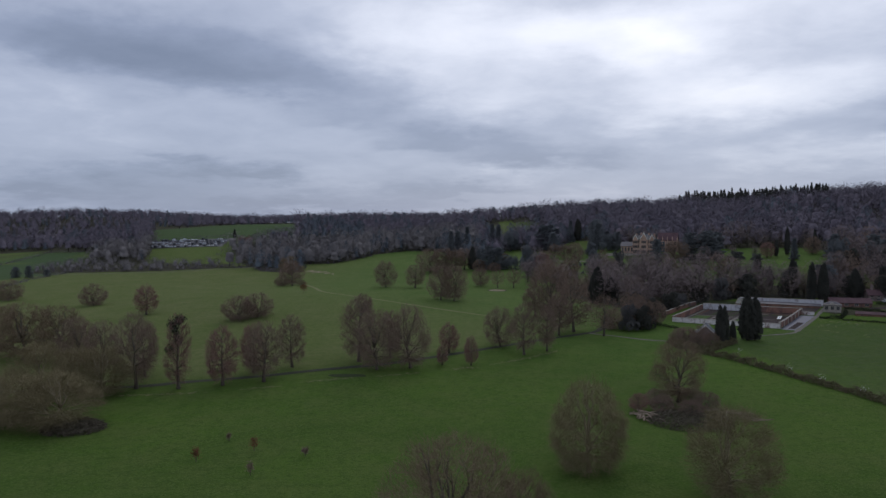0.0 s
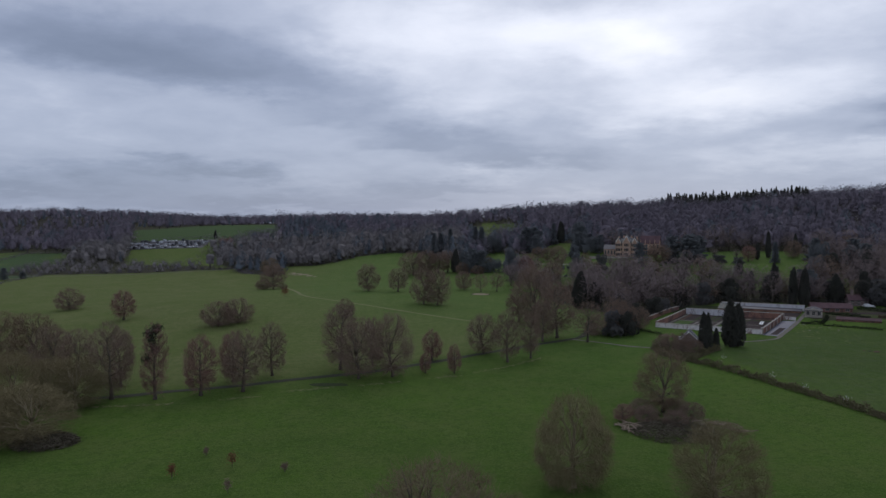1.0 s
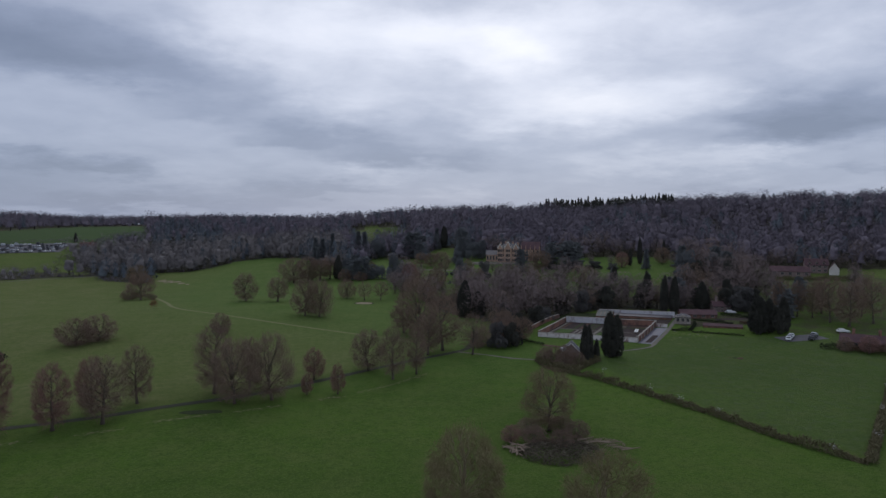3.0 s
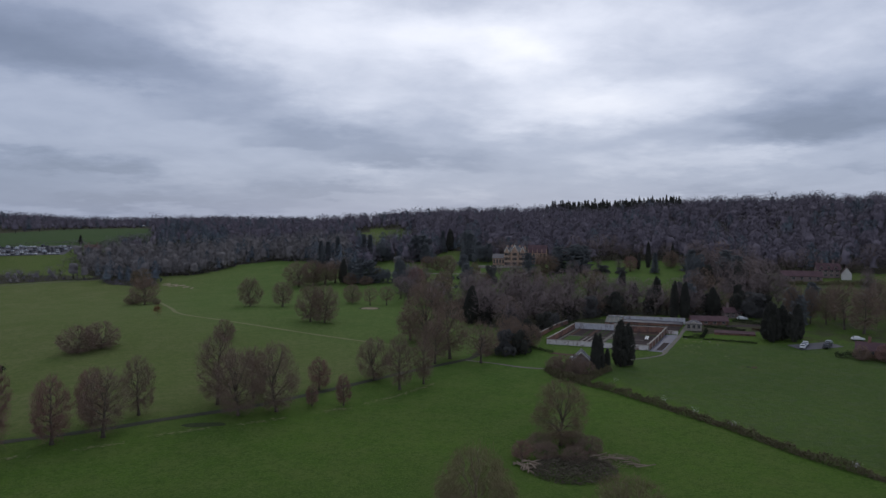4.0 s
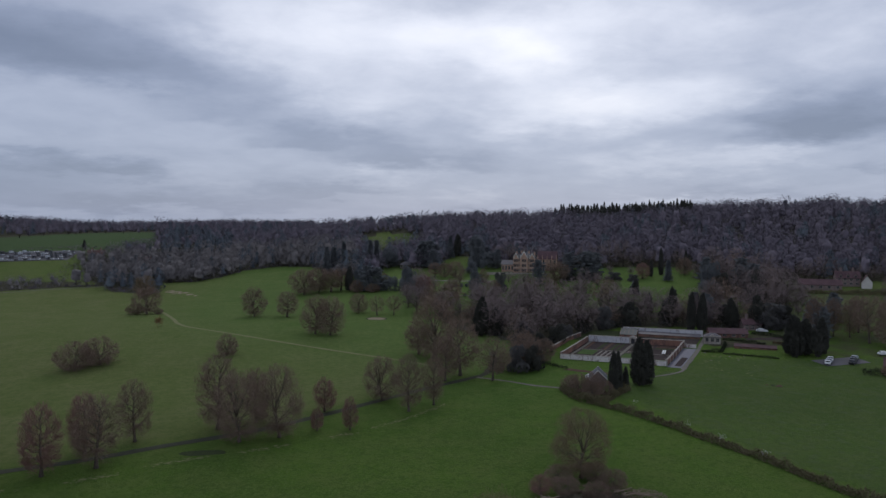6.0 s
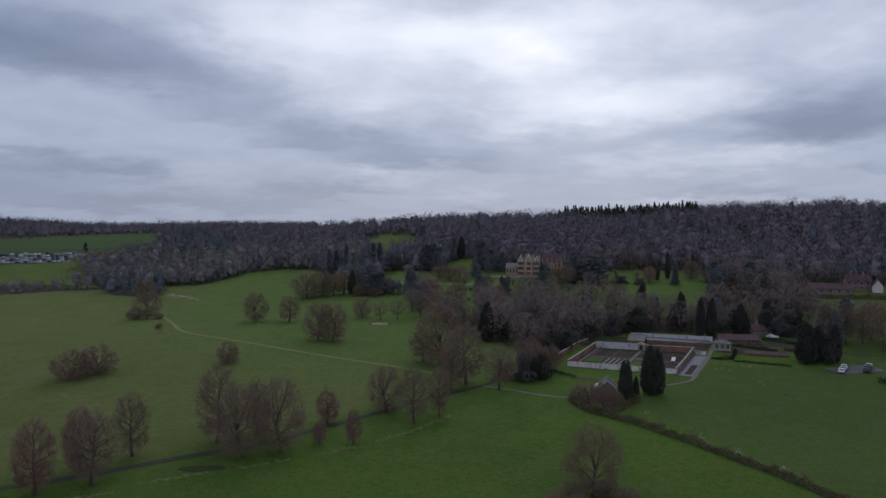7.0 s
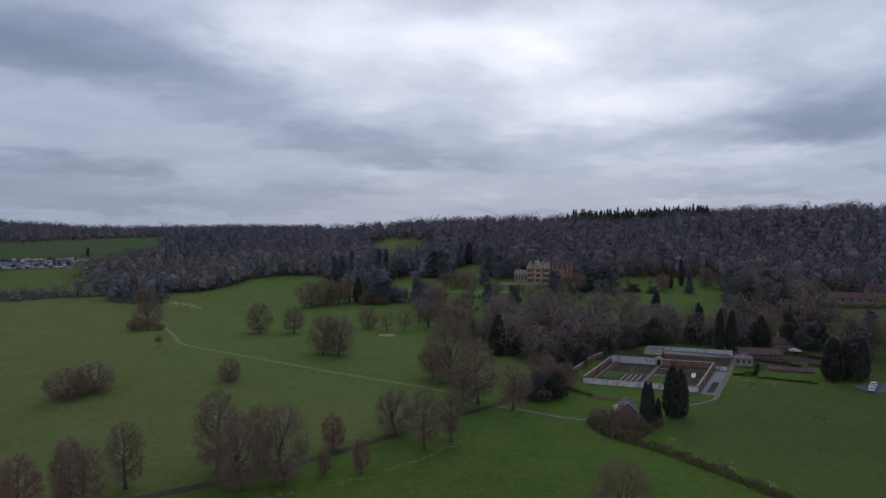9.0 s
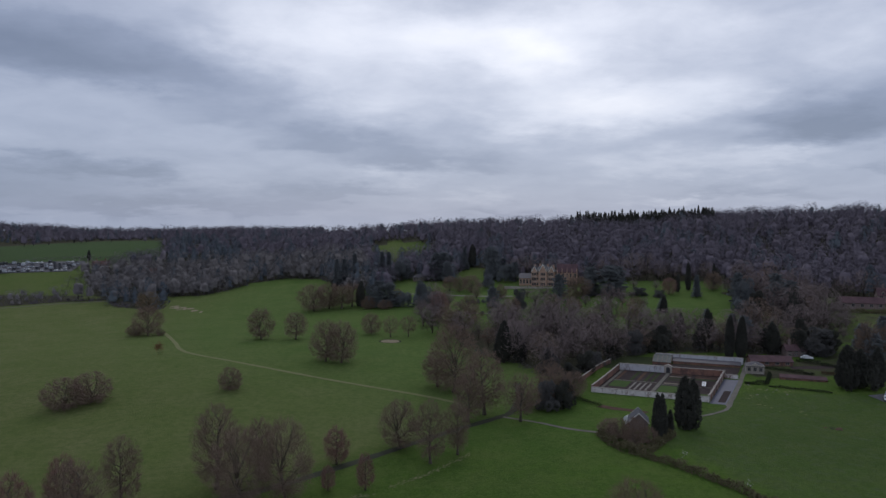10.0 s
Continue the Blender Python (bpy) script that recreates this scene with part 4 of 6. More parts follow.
conifer(-203.4, 695.7, 8.6, 4.6)
evergreen(61.8, 236.2, 9.6, 7.0)
yew(66.4, 237.0, 8.5, 6.5)
yew(69.5, 241.0, 8.5, 7.0)
evergreen(71.0, 248.0, 7.0, 7.5)
bare_tree(66.5, 243.5, 11.0, 11.0, 'thorn')
bare_tree(68.0, 254.0, 11.0, 9.0, 'ash')
bare_tree(75.0, 250.0, 8.0, 7.0, 'oak')
bare_tree(57.5, 241.0, 7.0, 7.0, 'thorn')
yew(79.0, 266.0, 8.0, 8.0)
yew(107.0, 299.0, 8.0, 9.0)
yew(126.0, 304.0, 9.0, 10.0)
yew(146.0, 300.0, 11.0, 9.0)
yew(167.0, 290.0, 9.5, 10.0)
evergreen(146.0, 424.0, 6.0, 11.0)
evergreen(158.0, 416.0, 5.0, 9.0)
evergreen(96.5, 288.0, 5.8, 8.4)
bare_tree(66.1, 242.1, 8.5, 8.0, 'oak')
evergreen(180.4, 279.8, 10.4, 15.0)
yew(174.0, 281.5, 10.5, 9.0)
yew(186.0, 281.0, 8.5, 9.0)
yew(176.5, 284.0, 14.0, 8.0)
yew(194.0, 352.0, 15.0, 10.0)
yew(200.5, 358.0, 17.0, 9.0)
yew(198.0, 346.0, 12.0, 9.0)
cedar(205.0, 372.0, 16.0, 11.0)
yew(206.0, 329.0, 13.0, 8.0)
yew(212.0, 336.0, 15.0, 9.0)
cedar(216.0, 346.0, 15.0, 11.0)
cedar(190.0, 268.0, 13.5, 10.0)
cedar(188.0, 262.0, 10.0, 8.0)
conifer(18.6, 446.0, 14.5, 8.0)
yew(24.0, 445.0, 13.0, 9.0)
cedar(28.5, 441.5, 15.0, 14.5)
cedar(34.5, 439.0, 14.0, 12.5)
yew(42.0, 436.5, 9.5, 11.0)
yew(50.0, 431.0, 15.0, 9.5)
yew(54.0, 434.0, 12.0, 9.0)
bare_tree(38.0, 447.0, 9.0, 9.0, 'oak')
bare_tree(22.0, 438.0, 7.0, 8.0, 'thorn')
bare_tree(31.0, 434.0, 5.0, 8.0, 'thorn')
bare_tree(55.6, 394.5, 13.5, 9.0, 'red')
# tall conifers on the slope above the park
conifer(6.0, 522.0, 19.0, 10.0, 'cone')
conifer(11.0, 528.0, 18.0, 10.0, 'cone')
conifer(18.5, 541.0, 20.0, 9.0, 'cone')
conifer(36.0, 520.0, 22.0, 10.0, 'cone')
conifer(41.0, 525.0, 21.0, 10.0, 'cone')
yew(50.0, 529.0, 17.0, 15.0)
cedar(73.5, 519.0, 19.0, 16.0)
cedar(79.0, 526.0, 18.0, 15.0)
conifer(99.0, 552.0, 17.0, 8.0, 'cone')
conifer(106.0, 560.0, 17.0, 8.0)
yew(117.0, 536.0, 18.0, 20.0)
yew(108.0, 512.0, 9.0, 9.0)
cedar(148.6, 430.0, 15.5, 12.0)
cedar(156.0, 421.0, 17.0, 20.0)
cedar(164.5, 427.0, 15.0, 12.0)
cedar(126.5, 419.0, 14.5, 11.4)
yew(113.0, 489.5, 12.0, 11.0)
cedar(119.0, 488.0, 13.0, 10.0)
yew(109.0, 500.0, 12.0, 10.0)
conifer(54.4, 398.9, 13.0, 7.0, 'cone')
bare_tree(86.3, 465.4, 10.0, 10.0, 'oak')
bare_tree(74.5, 475.5, 9.0, 9.0, 'lime')
yew(98.4, 474.6, 9.0, 9.0)
conifer(162.5, 367.4, 8.0, 5.0)
bare_tree(139.5, 418.0, 12.0, 11.0, 'ash')
cedar(87.6, 414.3, 11.5, 9.6)
evergreen(99.9, 404.2, 11.5, 9.0)
evergreen(170.0, 412.0, 5.0, 10.0)
evergreen(178.0, 404.0, 4.0, 8.0)
bare_tree(137.0, 420.7, 12.0, 12.0, 'oak')
bare_tree(57.1, 350.2, 15.0, 20.0, 'ash')
bare_tree(-8.0, 443.0, 14.5, 17.0, 'oak')
bare_tree(0.5, 448.0, 14.0, 15.0, 'oak')
bare_tree(7.5, 446.0, 13.0, 13.0, 'lime')
bare_tree(13.5, 450.0, 13.0, 12.0, 'lime')
bare_tree(80.0, 470.0, 9.0, 8.0, 'oak')
bare_tree(98.0, 438.0, 8.0, 7.0, 'thorn')
bare_tree(115.0, 396.0, 8.0, 8.0, 'thorn')
bare_tree(124.0, 388.0, 7.0, 8.0, 'thorn')
bare_tree(92.0, 392.0, 9.0, 9.0, 'oak')
bare_tree(72.0, 400.0, 10.0, 9.0, 'oak')
bare_tree(150.0, 372.0, 8.0, 8.0, 'oak')
bare_tree(186.0, 408.0, 9.0, 8.0, 'red')
bare_tree(212.0, 408.0, 10.0, 9.0, 'oak')
# evergreens among the trees of the belt
yew(89.5, 280.0, 7.6, 8.4)
yew(130.5, 302.4, 11, 10)
cedar(147.1, 301.6, 11, 7)
cedar(161.3, 296.4, 13, 8)
evergreen(77.5, 283.4, 9, 8)
evergreen(118.1, 301.4, 10, 9)
evergreen(99.7, 322.8, 12, 9)
cedar(207.6, 279.0, 12.5, 8.5)
cedar(84.0, 528.0, 15.0, 10.8)
cedar(79.0, 508.0, 14.0, 10.8)
cedar(107.0, 500.0, 15.0, 12.0)
cedar(212.0, 352.0, 14.0, 10.8)
cedar(222.0, 366.0, 15.0, 12.0)
conifer(150.0, 326.0, 9.0, 4.0)
conifer(176.0, 318.0, 11.0, 4.0)
conifer(181.0, 322.0, 11.5, 4.5)
conifer(196.0, 352.0, 12.0, 5.5, 'cone')


# ---- the woods: far too many trees to count ----
def wood_template(kind, seed):
    """A small far tree as arrays of points and triangles: a dim core and a fuzz of twigs."""
    rng = random.Random(seed)
    g = Geo()
    far_one = seed >= 100
    ph = [rng.uniform(0, 6.283) for _ in range(5)]
    if kind == "bare":
        H, W, foot = 14.0, 16.0, 0.10
        for a in range(3):
            p = Vector((rng.uniform(-.3, .3), rng.uniform(-.3, .3), -0.5))
            g.blade(p, Vector((rng.uniform(-2.5, 2.5), rng.uniform(-2.5, 2.5), H * 0.85)), 0.4, rng)
    elif kind == "pine":
        H, W, foot = 15.0, 11.0, 0.08
    else:
        H, W, foot = 12.5, 7.6, 0.05

    def hull(a, t):
        """A point of the crown's skin: t runs from its foot to its top."""
        lump = 1 + 0.16 * math.sin(2 * a + ph[0]) + 0.13 * math.sin(3 * a + ph[1] + t * 4) + 0.10 * math.sin(5 * a + ph[2] - t * 7)
        if kind == "spire":
            r = (1 - t) ** 0.9 * (0.85 + 0.15 * math.cos(t * 26 + ph[3]))
        elif kind == "pine":
            r = (1 - t ** 2.6) ** 0.7 * (0.8 + 0.2 * math.sin(t * 9 + ph[3]))
        else:
            r = max(0.0, 1 - abs((t - 0.35) / 0.68) ** 2.4) ** 0.5
        return Vector((math.cos(a) * r * lump * W / 2, math.sin(a) * r * lump * W / 2, H * (foot + (1 - foot) * t) * (1 + 0.04 * math.sin(3 * a + ph[4]))))
    bare = kind == "bare"
    # a small dim core that stops the view through the crown
    nr, seg = (3, 5) if far_one else (4, 6)
    core = 0.30 if bare else 0.5
    verts, faces = [], []
    for j in range(nr):
        t = 0.04 + 0.86 * j / (nr - 1)
        for k in range(seg):
            p = hull(6.283 * (k + 0.5 * (j % 2) + rng.uniform(-.25, .25)) / seg, t)
            w0 = core * rng.uniform(0.75, 1.25)
            verts.append((p.x * w0, p.y * w0, H * 0.30 + (p.z - H * 0.30) * (0.42 + 0.2 * rng.random())))
    verts.append((rng.uniform(-.4, .4), rng.uniform(-.4, .4), H * (0.56 if bare else 0.78)))
    for j in range(nr - 1):
        for k in range(seg):
            n = (k + 1) % seg
            a, b0, c0, d0 = j * seg + k, j * seg + n, (j + 1) * seg + k, (j + 1) * seg + n
            faces += [(a, b0, c0), (b0, d0, c0)]
    last = (nr - 1) * seg
    faces += [(last + k, last + (k + 1) % seg, len(verts) - 1) for k in range(seg)]
    g.add(verts, faces)
    root = Vector((0, 0, H * 0.18))
    if bare:
        for i in range(112 if far_one else 300):
            # sprays along the crown's skin, and upswept ones within it
            a, t = rng.uniform(0, 6.283), rng.random() ** 0.75 * 0.985
            p = hull(a, t)
            k = rng.uniform(0.5, 1.0) ** 0.6
            p = Vector((p.x * k, p.y * k, H * 0.32 + (p.z - H * 0.32) * (0.2 + 0.8 * k)))
            wide_b = rng.uniform(0.20, 0.40) * (1.7 if far_one else 1.0)
            if i % (9 if far_one else 4):
                n = Vector((p.x / W ** 2, p.y / W ** 2, (p.z - H * 0.42) / H ** 2)).normalized()
                g.leaf(p, n, rng.uniform(0.9, 1.7), wide_b * 1.2, rng, 0.8)
            else:
                d = (p - root).normalized() * 0.9 + Vector((rng.uniform(-.7, .7), rng.uniform(-.7, .7), rng.uniform(-.4, .6)))
                size = rng.uniform(0.9, 1.8)
                g.blade(p - d.normalized() * size * 0.8, p + d.normalized() * size * 0.2, wide_b, rng)
    else:
        for i in range(80 if far_one else 210):
            a, t = rng.uniform(0, 6.283), rng.random() ** 0.8 * 0.98
            p = hull(a, t)
            k = rng.uniform(0.6, 1.03)
            p = Vector((p.x * k, p.y * k, p.z))
            n = Vector((math.cos(a), math.sin(a), 0.35 + 0.6 * t)).normalized()
            g.leaf(p, n, rng.uniform(0.9, 1.7), rng.uniform(0.4, 0.8), rng, 0.9)
    return np.array([tuple(p) for p in g.v]), np.array(g.f)


def scatter(name, spots, templates, mat, label, lo=0.65, hi=1.25, seed=1, sizes=None):
    """Many small trees joined into one mesh."""
    rng = np.random.default_rng(seed)
    out, tris, tints, ways, k = [], [], [], [], 0
    skins = [crown_way(t) for t, _ in templates]
    for i, (x, y) in enumerate(spots):
        t, f = templates[i % len(templates)]
        a, s = rng.uniform(0, 6.283), rng.uniform(lo, hi) * (sizes[i] if sizes is not None else 1.0)
        tints.append(np.full(len(t), rng.random()))
        c, n = math.cos(a) * s, math.sin(a) * s
        sz = s * rng.uniform(0.85, 1.15)
        out.append(np.stack([t[:, 0] * c - t[:, 1] * n + x, t[:, 0] * n + t[:, 1] * c + y, t[:, 2] * sz + ground_z(x, y)], 1))
        w3 = skins[i % len(templates)]
        ways.append(np.stack([w3[:, 0] * c / s - w3[:, 1] * n / s, w3[:, 0] * n / s + w3[:, 1] * c / s, w3[:, 2]], 1))
        tris.append(f + k)
        k += len(t)
    v, f = np.concatenate(out), np.concatenate(tris)
    me = bpy.data.meshes.new(name)
    me.vertices.add(len(v))
    me.vertices.foreach_set("co", v.ravel())
    me.loops.add(len(f) * 3)
    me.loops.foreach_set("vertex_index", f.ravel())
    me.polygons.add(len(f))
    me.polygons.foreach_set("loop_start", np.arange(len(f)) * 3)
    me.polygons.foreach_set("use_smooth", np.ones(len(f), bool))
    me.materials.append(mat)
    me.attributes.new("tree_tint", "FLOAT", "POINT").data.foreach_set("value", np.concatenate(tints))
    me.attributes.new("crown_way", "FLOAT_VECTOR", "POINT").data.foreach_set("vector", np.concatenate(ways).ravel())
    me.update(calc_edges=True)
    return tagged(new(name, me), label, "woodland", kind="stuff")


def wood_spots(step, seed):
    """Jittered places in the woods that the camera can see."""
    rng = np.random.default_rng(seed)
    gx, gy = np.meshgrid(np.arange(-700, 620, step), np.arange(200, 1130, step))
    gx = gx + rng.uniform(-.45, .45, gx.shape) * step
    gy = gy + rng.uniform(-.45, .45, gy.shape) * step
    az = np.degrees(np.arctan2(gx, gy - 5))
    keep = in_wood(gx, gy) & (az > -33) & (az < 46) & ~inside(BELT, gx, gy) & ~inside(RIGHT_WOOD, gx, gy)
    # past the first rows, distant woods need fewer trees
    deep = np.hypot(gx, gy) > 700
    keep &= ~deep | (rng.random(gx.shape) < 0.85)
    return gx[keep], gy[keep]


def middle_proto(seed):
    """A bare woodland tree seen at a few hundred metres."""
    rng = random.Random(seed)
    wood, crown = Geo(), Geo()
    H, W = 13.0, 11.0
    wood.tube([Vector((0, 0, -0.5)), Vector((rng.uniform(-.4, .4), 0, H * 0.4)), Vector((rng.uniform(-1, 1), rng.uniform(-1, 1), H * 0.85))], [0.34, 0.24, 0.06], 5)
    for i in range(20):
        a, z = rng.uniform(0, 6.283), H * rng.uniform(0.06, 0.5)
        up = rng.uniform(-0.1, 0.95)
        r = W / 2 * math.sqrt(max(0.05, 1 - (up - 0.3) ** 2)) * rng.uniform(0.75, 1.0)
        tip = Vector((math.cos(a) * r, math.sin(a) * r, max(z, H * (0.22 + 0.72 * up))))
        base = Vector((0, 0, z))
        mid = base.lerp(tip, 0.5) + Vector((0, 0, 0.8))
        wood.tube([base, mid, tip], [0.13, 0.08, 0.03], 3)
        for k in range(10):
            p = base.lerp(mid, rng.uniform(.4, 1)) if rng.random() < 0.3 else mid.lerp(tip, rng.random())
            e = p + Vector((rng.uniform(-1, 1), rng.uniform(-1, 1), rng.uniform(-.3, 1.1))) * 1.5
            crown.blade(p, e, 0.10, rng)
            for t in range(3):
                s0 = p.lerp(e, rng.uniform(0.2, 1))
                crown.blade(s0, s0 + Vector((rng.uniform(-1, 1), rng.uniform(-1, 1), rng.uniform(-.4, 1))) * 1.1, 0.14, rng)
    ph = [rng.uniform(0, 6.283) for _ in range(3)]
    for i in range(900):
        a, t = rng.uniform(0, 6.283), 0.04 + rng.random() ** 0.8 * 0.95
        lump = 1 + 0.15 * math.sin(2 * a + ph[0]) + 0.13 * math.sin(3 * a + ph[1] + t * 5) + 0.10 * math.sin(5 * a + ph[2] - t * 9)
        r = W / 2 * lump * max(0.0, 1 - abs((t - 0.38) / 0.64) ** 2.3) ** 0.5
        k = rng.uniform(0.7, 1.0) ** 0.6
        p = Vector((math.cos(a) * r * k, math.sin(a) * r * k, H * (0.05 + 0.95 * t * (0.85 + 0.15 * k))))
        n = Vector((p.x, p.y, (p.z - H * 0.45) * 0.8)).normalized()
        crown.leaf(p, n, rng.uniform(0.5, 1.0), rng.uniform(0.10, 0.22), rng, 0.6)
    return H, W, wood.mesh("trunk", BARK, True), crown.mesh("crown", TWIG if seed == 41 else BELT_TWIG)


MIDDLE = [middle_proto(s) for s in range(40, 46)]


def wood_tree(x, y, k, size=1.0, name="woodland_tree", label="bare grey-brown tree in a belt of woodland", group="trees of the woodland belt"):
    """One tree of the belt behind the kitchen garden or of the wood's edge."""
    H, W, trunk, crown = MIDDLE[k % len(MIDDLE)]
    rng = random.Random(k)
    s = rng.choice((0.7, 0.85, 1.0, 1.15, 1.3)) * rng.uniform(0.93, 1.07) * size
    root = new(name)
    root.matrix_basis = pose(x, y, ground_z(x, y), 0, 0, rng.uniform(0, 360)) @ Matrix.Diagonal((s, s, s * rng.uniform(0.85, 1.1), 1))
    part("trunk", trunk, None, root)
    part("crown", crown, None, root, "dense grey-brown leafless crown")
    tagged(root, label, "tree", group)


for k, (x, y) in enumerate(((46.9, 361.7), (55.9, 403.0), (52.0, 388.0), (57.8, 435.9), (60.0, 420.0), (48.0, 410.0), (66.0, 428.0), (45.0, 378.0))):
    wood_tree(x, y, k + 9, 0.95, 'tree', 'bare brown tree beside the lawns', 'small trees on the lawns')
for k, (x, y) in enumerate(((262, 310), (270, 320), (258, 298), (248, 292), (224, 322), (231, 336), (218, 312), (209, 304), (236, 300), (204, 296), (238, 282), (228, 274), (214, 322), (222, 338), (230, 350), (226, 300), (216, 290), (196, 326), (202, 338), (208, 330))):
    wood_tree(x, y, k + 23, (0.62, 0.5)[k % 2], 'tree', 'bare brown tree beside the lawns', 'small trees on the lawns')
# loose small trees and shrubs on the lawns below the mansion
for k, (x, y) in enumerate([(60, 372), (70, 378), (88, 378), (100, 384), (108, 376), (118, 372), (130, 366), (140, 382), (134, 398), (146, 352), (158, 346), (110, 410), (118, 420), (84, 440), (70, 416), (186, 424), (176, 432), (112, 432), (92, 470), (88, 492), (152, 392), (160, 384), (164, 408), (156, 404), (144, 392), (128, 408), (104, 420)]):
    r = random.Random(k + 50)
    wood_tree(x, y, k, r.uniform(0.45, 0.75), 'tree', 'small bare brown tree on the lawns below the mansion', 'small trees on the lawns')
belt_rng = np.random.default_rng(12)
bx, by = np.meshgrid(np.arange(40, 260, 7.6), np.arange(260, 470, 7.6))
bx, by = bx + belt_rng.uniform(-3, 3, bx.shape), by + belt_rng.uniform(-3, 3, by.shape)
keep = (inside(BELT, bx, by) | inside(RIGHT_WOOD, bx, by) | inside([(66, 424), (75, 455), (66, 440)], bx, by)) & (belt_rng.random(bx.shape) < 0.68)
for k, (x, y) in enumerate(zip(bx[keep], by[keep])):
    wood_tree(float(x), float(y), k)
# the front row of the wood about the mansion and eastwards
edge_x, edge_y = zip(*WOOD_EDGE)
for k, x in enumerate(np.arange(118, 300, 7.0)):
    yy = float(np.interp(x, edge_x, edge_y))
    wood_tree(float(x) + belt_rng.uniform(-2, 2), yy + 3 + belt_rng.uniform(-2, 2), k * 3)
wx, wy = wood_spots(9.6, 4)
# the wood's margin along the upper park
rim = np.random.default_rng(31)
rim_x = np.concatenate([np.arange(-104, 116, 5.5)] * 2) + rim.uniform(-2.5, 2.5, 80)
wx, wy = np.append(wx, rim_x), np.append(wy, np.interp(rim_x, edge_x, edge_y) + rim.uniform(1.0, 9.0, 80))
dark = np.array([noise.noise(Vector((x * 0.012, y * 0.012, 3.0))) for x, y in zip(wx, wy)])
pick = np.random.default_rng(8).random(len(wx))
ridge = ((wx + wy) * 0.70711 > 660) & (np.abs((wx - wy) + 385) < 85)
az = np.degrees(np.arctan2(wx, wy))
mass = (az > -11.4) & (az < -6.3) & (wy > 640) & (wy < 800)
cedars = (np.hypot(wx - 44, wy - 522) < 26) | (np.hypot(wx - 20, wy - 560) < 22) | (np.hypot(wx - 100, wy - 560) < 24)
spires = ridge & (pick < 0.6)
middle_way = (az > -7) & (az < 9) & (wy > 540)
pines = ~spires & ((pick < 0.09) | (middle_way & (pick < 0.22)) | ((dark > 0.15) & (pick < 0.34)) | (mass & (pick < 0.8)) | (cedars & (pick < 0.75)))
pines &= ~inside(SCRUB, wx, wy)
is_dark = spires | pines
sizes = np.where(inside(SCRUB, wx, wy), 0.42, 0.95)
sizes[-80:] = rim.uniform(0.45, 0.85, 80)
sizes = np.where(((wx + wy) * 0.70711 > 640) | (np.hypot(wx, wy) > 860), 0.74, sizes)
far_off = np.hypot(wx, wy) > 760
# beyond the nearer brown woods, haze is put into the twig colour
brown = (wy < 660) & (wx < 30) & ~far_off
for near_part, first, twig in ((brown, 0, WOOD_BROWN), (~far_off & ~brown, 0, HAZY_TWIG), (far_off, 100, HAZY_TWIG)):
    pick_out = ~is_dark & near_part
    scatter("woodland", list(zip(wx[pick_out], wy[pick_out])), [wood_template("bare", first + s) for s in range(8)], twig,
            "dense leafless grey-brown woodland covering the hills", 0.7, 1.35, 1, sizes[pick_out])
crest = [((s * 1.41421 + u) / 2, (s * 1.41421 - u) / 2) for u, s in zip(np.linspace(-480, -290, 120), 676 + 14 * np.random.default_rng(3).random(120))]
scatter("conifer_woodland", crest, [wood_template("spire", s) for s in range(5)], NEEDLES, "close row of dark spired conifers on the skyline", 1.0, 1.25, 5)
scatter("conifer_woodland", list(zip(wx[spires], wy[spires])), [wood_template("spire", s) for s in range(5)], NEEDLES,
        "dark spired conifers along the wooded ridge", 0.75, 1.0)
scatter("conifer_woodland", list(zip(wx[pines], wy[pines])), [wood_template("pine", s) for s in range(6)], HAZY_PINE,
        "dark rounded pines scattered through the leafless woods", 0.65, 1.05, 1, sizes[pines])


def bushes(name, line, count, wide, high, mat, label, seed):
    """Low scrub along the foot of a wood."""
    rng = random.Random(seed)
    g = Geo()
    for (x0, y0), (x1, y1) in zip(line, line[1:]):
        n = int(math.hypot(x1 - x0, y1 - y0) / 2.5) + 1
        for i in range(n):
            t = (i + rng.random()) / n
            cx, cy = x0 + (x1 - x0) * t + rng.uniform(-wide, wide), y0 + (y1 - y0) * t + rng.uniform(0, wide)
            k = rng.uniform(0.5, 1.2)
            for _ in range(count):
                q = Vector((rng.gauss(0, 1), rng.gauss(0, 1), abs(rng.gauss(0, 1)))).normalized()
                p = Vector((cx + q.x * 1.8 * k, cy + q.y * 1.8 * k, ground_z(cx, cy) + q.z * high * k))
                v = Vector((rng.uniform(-1, 1), rng.uniform(-1, 1), rng.uniform(-.5, 1)))
                g.blade(p, p + v * 0.7, 0.22, rng)
    return tagged(new(name, g.mesh(name, mat)), label, "scrub", kind="stuff")


bushes("scrub", WOOD_EDGE[:17], 34, 3.0, 2.6, HAZY_TWIG, "bare brown scrub along the foot of the wood", 3)
bushes("scrub", BELT[:9], 34, 3.0, 2.4, EVERGREEN, "dark evergreen scrub under the woodland belt", 4)
bushes("scrub", [(-300, 518), (-205, 523), (-168, 535), (-140, 528), (-131, 506), (-115, 492), (-100, 480)], 60, 3.0, 3.0, HAZY_TWIG, "bare brown scrub along the field edge", 5)
bushes("scrub", [(-256, 409), (-270, 462), (-272, 521), (-255, 536), (-241, 552)], 40, 1.2, 1.8, WOOD_BROWN, "brown hedge at the far edge of the pasture", 6)
bushes("scrub", [(-363, 582), (-367, 630), (-368, 666), (-330, 655)], 40, 1.2, 2.0, WOOD_BROWN, "brown hedge round a far field", 7)
